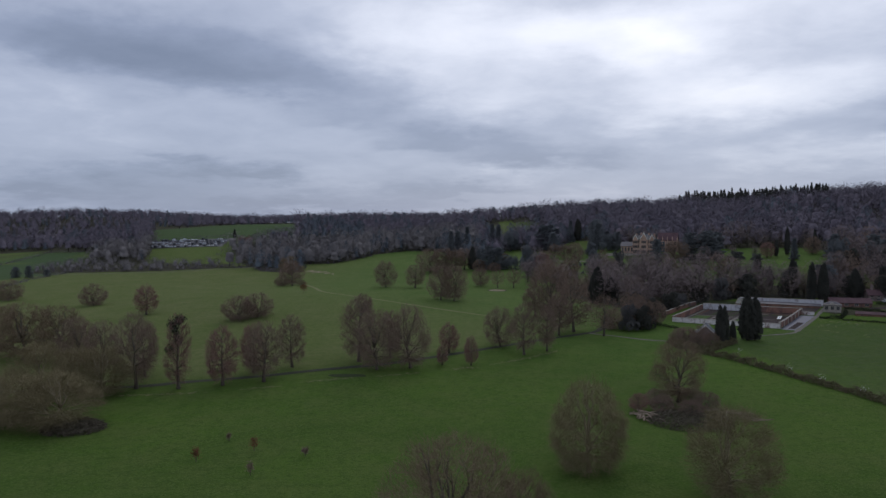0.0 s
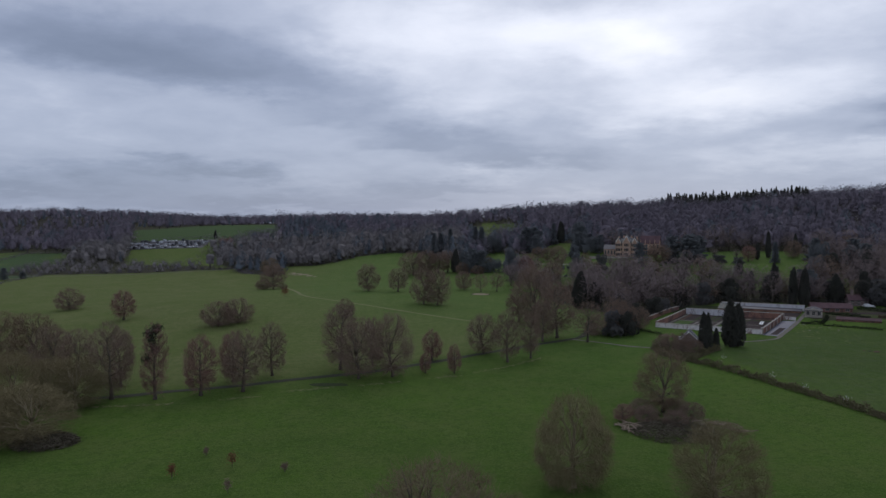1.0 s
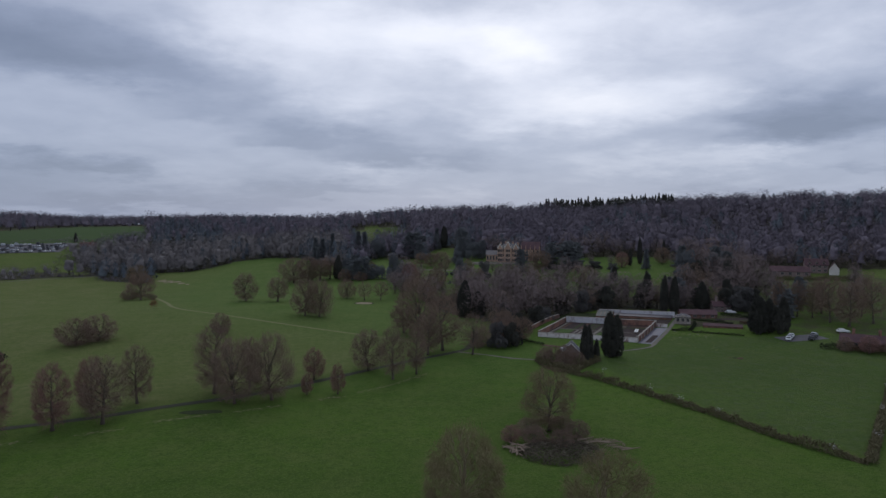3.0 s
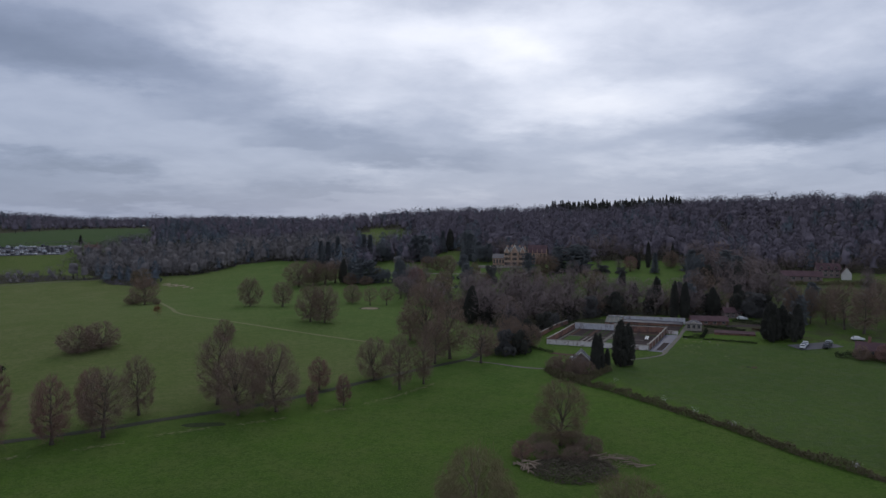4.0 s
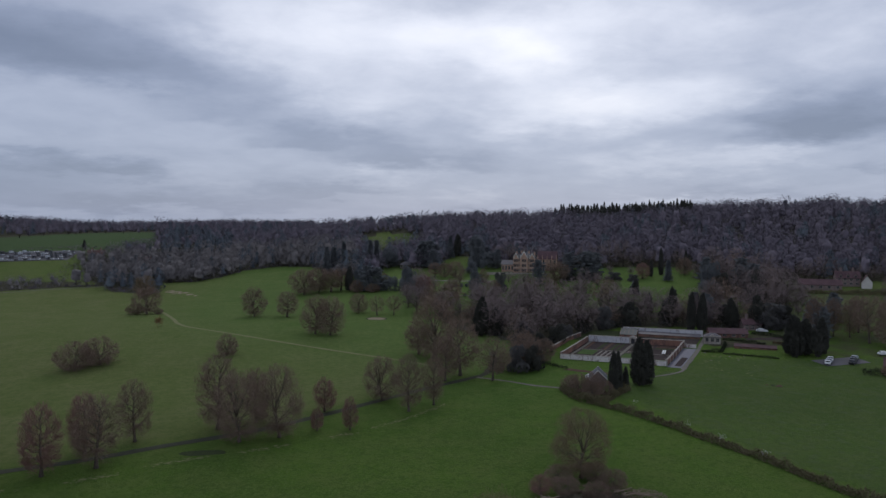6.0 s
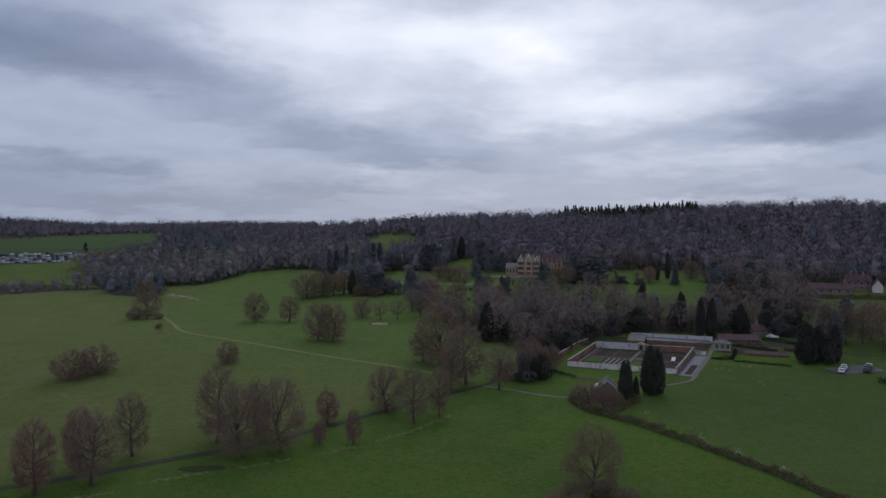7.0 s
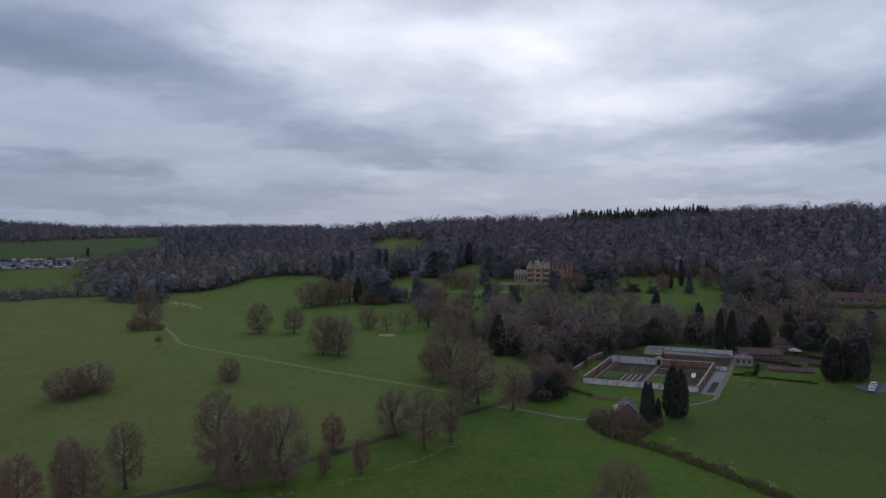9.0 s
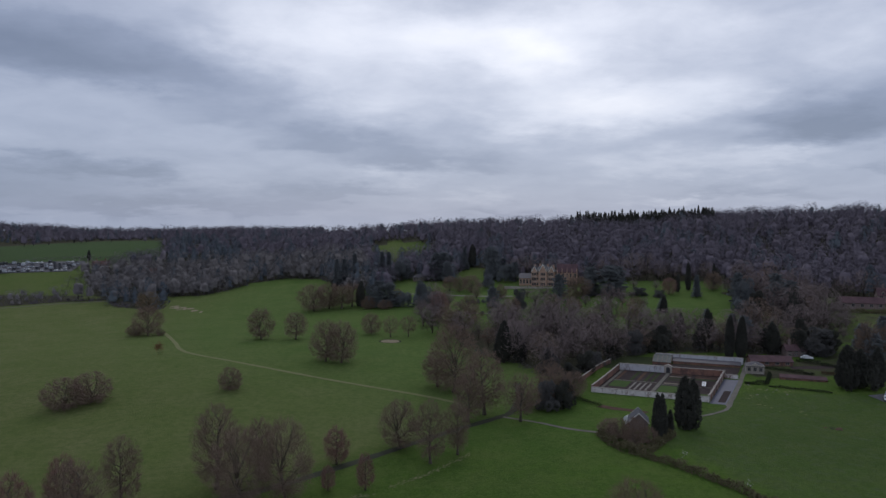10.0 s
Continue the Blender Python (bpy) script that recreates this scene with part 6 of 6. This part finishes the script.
patch("garden_lawn", 2.6, 8.3, 9.6, 17.4, LAWN, "square of short green grass in the garden", 0.12)
patch("garden_lawn", 18.2, 25.0, 7.0, 15.4, LAWN, "square of short green grass in the garden", 0.12)
patch("garden_lawn", 28.0, 34.4, 2.0, 8.5, LAWN, "square of short green grass in the garden", 0.12)
for k in range(4):
    patch("garden_path", 9.4 + k * 1.7, 10.1 + k * 1.7, 7.2, 16.8, GRAVEL, "narrow pale path between vegetable rows", 0.12)
bed_rng = random.Random(21)
for k in range(6):
    v = 18.0 + 2.4 * k
    patch("garden_bed", 18.4, 25.0 + bed_rng.uniform(-1, 1), v, v + bed_rng.uniform(0.9, 1.6), bed_rng.choice((RED_SOIL, SOIL, TIMBER, MUD)), "narrow dug bed of the kitchen garden", 0.14)
    patch("garden_bed", 26.4, 33.6, v + 0.3, v + bed_rng.uniform(1.2, 1.9), bed_rng.choice((RED_SOIL, SOIL, SOIL, MUD)), "narrow dug bed of the kitchen garden", 0.14)
for k in range(6):
    u = 2.4 + 2.3 * k
    patch("garden_bed", u, u + bed_rng.uniform(0.9, 1.5), 19.2, 32.0, bed_rng.choice((RED_SOIL, MUD, SOIL, SOIL)), "narrow dug bed of the kitchen garden", 0.14)
patch("yard", 35.6, 40.2, -1.6, 29.6, WET, "damp grey-blue tarmac yard beside the garden wall")
patch("garden_bed", 37.6, 39.7, 0.6, 14.8, SOIL, "long dark planting bed in the yard", 0.12)
patch("garden_bed", -5.6, 8.6, 33.8, 54.0, MUD, "dark bare earth under the trees behind the garden", 0.04)
patch("garden_bed", 9.0, 39.4, 51.6, 60.0, MUD, "dark bare earth under the trees behind the garden", 0.04)
patch("yard", 9.0, 39.0, 34.0, 46.0, SOIL, "bare dark ground behind the garden wall", 0.04)
strip("garden_bed", [(78.8, 239.0), (82.2, 234.6), (85.8, 231.4), (88.5, 228.0)], 3.4, RED_SOIL, "strip of reddish dug soil in front of the garden", up=0.04)
strip("lane", [(115.9, 232.0), G(40.9, 2), G(41.0, 8), G(41.0, 25), G(40.6, 40), G(40.2, 58)], 1.5, LANE, "pale gravel lane beside the kitchen garden", up=0.08)
strip("footpath", [(96.0, 219.5), (102.5, 222.8), (108.0, 225.6), (113.4, 229.0), (115.9, 232.0)], 1.1, LANE, "pale gravel path round the field corner", up=0.07)
strip("garden_bed", [(160.5, 267.0), (170.0, 264.6), (177.5, 264.2)], 4.0, SOIL, "brown dug plot beside the gardener's house", up=0.04)
patch("car_park", 162.5, 178.5, 225.0, 233.0, CAR_GREY, "grey tarmac parking area beside conifers", 0.06, False)
patch("car_park", -282, -204, 653, 691, CAR_GREY, "tarmac visitors' car park across the valley", 0.25, False)


def blot(name, x, y, rx, ry, mat, label, up=0.06, category="bare patch"):
    g = Geo()
    n = 28
    ring = []
    for k in range(n):
        a = 6.2832 * k / n
        f = 1 + 0.22 * noise.noise(Vector((math.cos(a) * 1.5 + x, math.sin(a) * 1.5 + y, 1)))
        px, py = x + math.cos(a) * rx * f, y + math.sin(a) * ry * f
        ring.append((px, py, ground_z(px, py) + 0.02 + up * 0.6))
    g.add([(x, y, ground_z(x, y) + 0.03 + up * 0.6)] + ring, [(0, k + 1, (k + 1) % n + 1) for k in range(n)])
    return tagged(new(name, g.mesh(name, mat)), label, category, kind="structure")


blot("ditch", 26.1, 345.0, 4.6, 4.6, MUD, "dark rim round a sunken earth patch", 0.03)
blot("bare_patch", 26.1, 345.0, 3.8, 3.8, PALE_BARK, "round pale earth patch beneath three bare trees")
blot("ditch", -23.9, 175.4, 5.0, 1.6, MUD, "dark damp hollow in the grass beside the avenue")
for k in range(9):
    r = random.Random(k + 70)
    blot("bare_patch", 132.0 + r.gauss(0, 1.1), 207.6 + r.gauss(0, 1.0), r.uniform(0.3, 0.9), r.uniform(0.3, 0.8), MUD if k % 2 else RED_SOIL, "dark patch of scratched earth in the pasture")
for k in range(26):
    r = random.Random(k + 170)
    x, y = r.choice(((131.5, 251.3), (131.1, 241.5), (143.2, 244.9), (141.0, 239.0), (137.0, 246.0)))
    blot("grass_tussock", x + r.gauss(0, 1.6), y + r.gauss(0, 1.4), r.uniform(0.2, 0.6), r.uniform(0.15, 0.4), TRODDEN if k % 3 else GRAVEL, "tuft of bleached dead grass in the pasture", 0.08)
for k in range(16):
    r = random.Random(k)
    t = r.random()
    blot("stone_chippings", -96 + 22 * t + r.uniform(-3, 3), 494 - 26 * t + r.uniform(-5, 5), r.uniform(0.8, 2.6), r.uniform(1.0, 3.0), PALE_BARK, "pale broken stone lying on grass", 0.07)
for k in range(26):
    r = random.Random(k + 50)
    u, v = r.uniform(39, 62), r.uniform(-6, 22)
    x, y = G(u, v)
    blot("grass_tussock", x, y, r.uniform(0.15, 0.5), r.uniform(0.15, 0.4), TRODDEN, "tuft of bleached dead grass in the pasture", 0.08)


# ---- garden buildings and walls ----
wall(35.6, 31.6, 39.8, 31.4, 1.2, LIMEWASH, "low pale wall across the yard")
wall(-7.0, 9.2, -7.0, 31.0, 1.6, BRICK, "outer red brick wall beside the wood")
wall(-7.0, 31.2, -5.3, 41.0, 1.6, BRICK, "outer red brick wall beside the wood")
for k in range(7):
    p = new("wall_pier")
    p.matrix_basis = gpose(35.2, 0.4 + k * 5.4)
    g = Geo()
    g.box(-.34, .34, -.34, .34, -0.5, 2.1)
    g.box(-.43, .43, -.43, .43, 2.1, 2.28, 0.06)
    part("pier_shaft", g, COPING, p)
    tagged(p, "pale stone pier in the garden wall", "pier", "garden wall piers")


def gateway():
    root = new("garden_gateway")
    root.matrix_basis = gpose(16.9, 33.0)
    g = Geo()
    for s in (-1, 1):
        g.box(s * 1.0 - .32, s * 1.0 + .32, -.45, .45, -.5, 2.1)
    for k in range(8):
        a, b = math.pi * k / 8, math.pi * (k + 1) / 8
        for y in (-.45, .45):
            g.add([(-.68 * math.cos(a), y, 1.5 + .6 * math.sin(a)), (-.68 * math.cos(b), y, 1.5 + .6 * math.sin(b)),
                   (-.68 * math.cos(b), y, 2.15), (-.68 * math.cos(a), y, 2.15)], [(0, 1, 2, 3)])
    g.box(-1.4, 1.4, -.5, .5, 2.1, 2.4)
    part("arch", g, COPING, root)
    r = Geo()
    r.add([(-1.5, -.55, 2.4), (1.5, -.55, 2.4), (0, -.55, 3.1), (-1.5, .55, 2.4), (1.5, .55, 2.4), (0, .55, 3.1)],
          [(0, 1, 2), (5, 4, 3), (0, 2, 5, 3), (1, 4, 5, 2), (0, 3, 4, 1)])
    part("pediment", r, COPING, root)
    d = Geo()
    d.box(-.68, .68, .1, .18, 0, 2.1)
    part("door", d, DARK_PAINT, root, "dark timber door")
    tagged(root, "pale stone gateway with a pediment in a brick wall", "gateway")


gateway()


def lean_to(name, u0, u1, v0, v1, low, high, roof_mat, wall_mat, label, bars=0):
    """A lean-to: knee wall, sloping roof, and glazing bars where it is a glasshouse."""
    root = new(name)
    root.matrix_basis = gpose((u0 + u1) / 2, (v0 + v1) / 2)
    a, b = (u1 - u0) / 2, (v1 - v0) / 2
    g = Geo()
    g.box(-a, a, -b, -b + .25, -.6, low)
    for s in (-1, 1):
        x = s * (a - .12)
        g.add([(x - .12, -b, low), (x + .12, -b, low), (x + .12, b, low), (x - .12, b, low), (x - .12, b, high), (x + .12, b, high)],
              [(0, 1, 5, 4), (0, 4, 3), (1, 2, 5), (2, 3, 4, 5)])
        g.box(x - .12, x + .12, -b, b, -.6, low)
    part("knee_wall", g, wall_mat, root)
    r = Geo()
    r.add([(-a, -b - .2, low + .02), (a, -b - .2, low + .02), (a, b, high + .02), (-a, b, high + .02), (-a, -b - .2, low + .12), (a, -b - .2, low + .12), (a, b, high + .12), (-a, b, high + .12)],
          [(3, 2, 1, 0), (4, 5, 6, 7), (0, 1, 5, 4), (1, 2, 6, 5), (2, 3, 7, 6), (3, 0, 4, 7)])
    part("roof", r, roof_mat, root)
    for k in range(bars):
        x = -a + 2 * a * k / (bars - 1)
        c = Geo()
        c.add([(x - .06, -b - .2, low + .10), (x + .06, -b - .2, low + .10), (x + .06, b, high + .10), (x - .06, b, high + .10),
               (x - .06, -b - .2, low + .2), (x + .06, -b - .2, low + .2), (x + .06, b, high + .2), (x - .06, b, high + .2)],
              [(4, 5, 6, 7), (0, 1, 5, 4), (1, 2, 6, 5), (3, 0, 4, 7)])
        part("glazing_bar", c, TIMBER, root)
    return tagged(root, label, "glasshouse" if bars else "shed")


lean_to("glasshouse", 8.7, 15.2, 44.5, 51.2, 0.6, 2.2, OLD_GLASS, BRICK, "old lean-to glasshouse with pale glazing bars", 5)
lean_to("lean_to_shed", 15.6, 38.8, 46.6, 50.9, 0.7, 1.2, SLATE, BRICK, "long low lean-to sheds with dark slate roof")
lean_to("cold_frame", 52.2, 66.4, 34.4, 37.2, 0.5, 1.1, DARK_TILE, BRICK, "long low brick lean-to with brown tiled roof", 0)
lean_to("cold_frame", 30.2, 31.5, 16.9, 22.0, 0.4, 0.7, WHITE, TIMBER, "small white-painted cold frame on soil", 3)


# clipped and rough hedges about the gardens
def ghedge(a, b, wide, high, mat, label, dense=60, spray=0.35, seed=3):
    return hedge("garden_hedge", [G(*a), G(*b)], wide, high, mat, label, int(dense * 2.4), spray, seed)


ghedge((42.4, 26.0), (49.0, 26.4), 2.2, 1.6, CLIPPED, "dark clipped hedge in front of the orangery", 110)
ghedge((48.9, 26.6), (49.0, 39.0), 1.3, 1.6, CLIPPED, "dark clipped hedge beside the orangery", 90)
ghedge((49.8, 24.2), (68.0, 21.4), 0.8, 0.8, CLIPPED, "low dark clipped hedge at the pasture edge", 50)
ghedge((47.0, 47.6), (62.3, 42.4), 1.4, 1.2, CLIPPED, "dark clipped hedge among garden plots", 80)
ghedge((56.0, 60.0), (72.0, 53.0), 1.6, 1.6, CLIPPED, "dark clipped hedge among garden plots", 80)
ghedge((64.5, 45.5), (71.5, 44.0), 3.0, 1.0, BEECH, "russet beech hedge among garden plots", 110)
hedge("garden_hedge", [(74.6, 249.5), (76.6, 243.5), (79.1, 238.2)], 1.3, 1.2, CLIPPED, "low dark hedge on a garden lawn", 80, 0.4, 7)
hedge("garden_hedge", [(67.9, 211.0), (67.7, 203.0), (69.2, 197.0), (73.1, 195.5), (78.0, 199.5), (84.0, 204.5)], 3.0, 1.9, HEDGE, "tangled bare shrubs round the cottage garden", 190, 0.6, 8)
hedge("gorse_bush", [(71.2, 197.4), (73.2, 196.6)], 1.8, 1.4, GORSE, "yellow-flowered shrub beside the hedge", 120, 0.3, 9)
hedge("garden_hedge", [(166.0, 214.0), (171.5, 211.0)], 2.6, 2.2, CLIPPED, "dark rounded shrubs beside a brick cottage", 130, 0.5, 10)
hedge("garden_hedge", [(172.0, 209.5), (178.0, 203.5), (186.0, 197.0)], 3.0, 3.0, BEECH, "russet hedge along a cottage garden", 220, 0.5, 11)
building("brick_cottage", pose(180.5, 210.5, ground_z(180.5, 210.5), 0, 0, -42), 15.0, 6.5, 2.1, 2.1, BRICK, DARK_TILE, "low brick cottage with red-brown tiled roof", "cottage", "gable", 1, 5, 2)
for k, (x, y) in enumerate([(97.3, 124.5), (90.3, 152.0), (87.5, 163.0), (84.5, 172.5), (79.0, 189.0), (112.0, 130.0), (128.0, 146.5), (146.0, 164.5), (152.0, 170.0)]):
    g = Geo()
    r = random.Random(k)
    for i in range(34):
        p = Vector((x + r.gauss(0, .4), y + r.gauss(0, .5), ground_z(x, y) + 1.5 + r.gauss(0.4, .4)))
        g.blade(p, p + Vector((r.uniform(-1, 1), r.uniform(-1, 1), r.uniform(-1, 1))) * 0.22, 0.14, r)
    tagged(new("blossom_bush", g.mesh("blossom_bush", BLOSSOM)), "pale flowering blackthorn spray in the hedge", "bush", "blossoming bushes")


# ---- parked vehicles ----
def car_parts(kind):
    """Body, windows, wheels of a parked vehicle; its nose looks to +x."""
    L, W, H = {"car": (4.2, 1.75, 1.45), "van": (5.2, 1.95, 2.3)}[kind]
    prof = {"car": [(-.5, .30), (-.5, .58), (-.42, .66), (-.34, .98), (.08, .98), (.22, .68), (.44, .60), (.5, .45), (.5, .25)],
            "van": [(-.5, .2), (-.5, .95), (-.46, 1.0), (.26, 1.0), (.38, .62), (.48, .52), (.5, .4), (.5, .2)]}[kind]
    body, win = Geo(), Geo()
    n = len(prof)
    vs = []
    for s in (-1, 1):
        for x, z in prof:
            k = 0.86 if z > 0.7 else 1.0
            vs.append((x * L, s * W / 2 * k, z * H))
    body.add(vs, [tuple(range(n))[::-1], tuple(range(n, 2 * n))] + [(k, (k + 1) % n, n + (k + 1) % n, n + k) for k in range(n)])
    x0, x1 = (-0.36, 0.16) if kind == "car" else (0.05, 0.32)
    for s in (-1, 1):
        y = s * (W / 2 * 0.94 + 0.01)
        win.add([(x0 * L, y, .66 * H), (x1 * L, y, .66 * H), ((x1 - .1) * L, y * 0.94, .92 * H), ((x0 + .04) * L, y * 0.94, .92 * H)], [(0, 1, 2, 3)])
    fx = (.21, .09) if kind == "car" else (.375, .27)
    win.add([(fx[0] * L + .02, -W * .4, .70 * H), (fx[0] * L + .02, W * .4, .70 * H), (fx[1] * L + .02, W * .37, .95 * H), (fx[1] * L + .02, -W * .37, .95 * H)], [(0, 1, 2, 3)])
    if kind == "car":
        win.add([(-.415 * L - .02, -W * .4, .70 * H), (-.415 * L - .02, W * .4, .70 * H), (-.345 * L - .02, W * .36, .95 * H), (-.345 * L - .02, -W * .36, .95 * H)], [(3, 2, 1, 0)])
    wheel = Geo()
    wheel.tube([Vector((0, -.11, 0)), Vector((0, .11, 0))], [.32, .32], 10)
    hub = Geo()
    hub.tube([Vector((0, -.12, 0)), Vector((0, .12, 0))], [.18, .18], 8)
    return (body, win.mesh("windows", GLASS), wheel.mesh("tyre", RUBBER), hub.mesh("rim", SILVER), L, W)


KITS = {k: car_parts(k) for k in ("car", "van")}
SHELLS = {(k, n): KITS[k][0].mesh("body", m) for k in KITS for n, m in (("white", WHITE), ("silver", SILVER), ("dark", DARK_PAINT))}


def vehicle(x, y, turn, paint, kind="car", where="on tarmac", group=""):
    _, win, tyre, rim, L, W = KITS[kind]
    root = new(kind)
    root.matrix_basis = pose(x, y, ground_z(x, y) + 0.06, 0, 0, turn)
    part("body", SHELLS[kind, paint], None, root)
    part("windows", win, None, root)
    for sx in (-.31, .31):
        for sy in (-1, 1):
            wh = part("wheel", tyre, None, root, m=pose(sx * L, sy * (W / 2 - .12), .32))
            part("rim", rim, None, wh)
    tagged(root, f"{paint} parked {kind} {where}", kind, group)


for k, paint in enumerate(("white", "silver", "white")):
    vehicle(164.2 + k * 2.0, 227.2 + k * 1.9, 52, paint, "car", "on a small car park", "cars by the conifers")
for k, paint in enumerate(("dark", "dark", "silver")):
    vehicle(172.0 + k * 2.2, 225.4 + k * 2.2, 40, paint, "car", "on a small car park", "cars by the conifers")
vehicle(189.4, 231.5, -20, "white", "car", "on grass beside a cottage")
vehicle(172.8, 275.0, -25, "white", "car", "beside the gardener's house")
tank = Geo()
tz = ground_z(77.6, 216.6)
tank.tube([Vector((77.0, 216.2, tz + 1.5)), Vector((77.1, 216.3, tz + 1.5)), Vector((78.3, 217.1, tz + 1.5)), Vector((78.4, 217.2, tz + 1.5))], [.5, .85, .85, .5], 12)
tank.box(77.2, 78.2, 216.4, 217.0, tz - .2, tz + .8)
tagged(new("oil_tank", tank.mesh("oil_tank", WHITE)), "white oil tank beside the small cottage", "tank")
paints = random.Random(5)
for row in range(5):
    for k in range(21):
        if paints.random() < 0.8:
            kind = "van" if paints.random() < 0.25 else "car"
            vehicle(-279 + k * 3.5 + row * 0.6, 656 + row * 7.6, 90 + paints.uniform(-4, 4), paints.choice(("white", "silver", "silver", "dark", "dark")), kind,
                    "in the visitors' car park", "vehicles in the far car park")

strip("track", [(-290, 504), (-245, 507), (-199, 514), (-171, 526), (-138, 529.5)], 1.8, LANE, "pale track along the foot of the scrub", up=0.08)
# houses across the valley
building("far_house", pose(-182, 656, ground_z(-182, 656), 0, 0, 15), 13, 8, 4.5, 3.0, BRICK, TILE, "brick house with red roof across the valley", "house", "gable", 2, 4, 2)
building("far_house", pose(-165, 650, ground_z(-165, 650), 0, 0, -10), 9, 7, 4.0, 3.0, RENDER, TILE, "pale house with red roof across the valley", "house", "gable", 2, 3, 1)
building("far_house", pose(-134, 618, ground_z(-134, 618), 0, 0, 8), 14, 8, 4.5, 3.0, BRICK, TILE, "brick house with red roof among bare trees", "house", "gable", 2, 4, 2)
building("summer_house", pose(61.5, 523, ground_z(61.5, 523), 0, 0, -8), 8, 5, 2.6, 1.8, TIMBER, SLATE, "low timber summer house below the wood", "summer house", "hip", 1, 4)

for x, y, h, wd, kind in ((171.0, 208.5, 4.5, 5.0, 'thorn'), (175.5, 203.5, 5.5, 6.0, 'red'), (181.0, 199.0, 4.5, 6.0, 'thorn'), (187.0, 193.5, 5.5, 6.0, 'red')):
    bare_tree(x, y, h, wd, kind, "shrub")
# shrubs and small bare trees round the cottage
for x, y, h, wd in ((70.5, 206.0, 5.0, 6.0), (73.5, 203.0, 5.5, 6.0), (72.0, 199.5, 4.5, 5.0), (76.0, 200.5, 4.0, 4.5), (69.5, 210.0, 4.0, 5.0)):
    bare_tree(x, y, h, wd, 'thorn', "shrub")
# terraces below the mansion
strip("terrace_path", [(48.1, 476.5), (62.1, 469.5), (77.0, 457.0), (92.2, 448.0), (105.9, 441.4)], 2.6, GRAVEL, "pale gravel terrace walk below the mansion", up=0.1)
strip("terrace_path", [(66.0, 407.0), (84.0, 399.0)], 1.6, GRAVEL, "pale gravel terrace walk below the mansion", up=0.1)
for k in range(6):
    leafy_tree(77.0 + 2.9 * k, 431.0 - 0.6 * k, 2.4, 2.4, "yew", "yew_bush", "small clipped dark yew beside a terrace", "bush", "clipped yews")
for k in range(5):
    leafy_tree(68.0 + 3.6 * k, 405.5 - 1.6 * k, 1.6, 2.2, "yew", "yew_bush", "small clipped dark yew beside a terrace", "bush", "clipped yews")
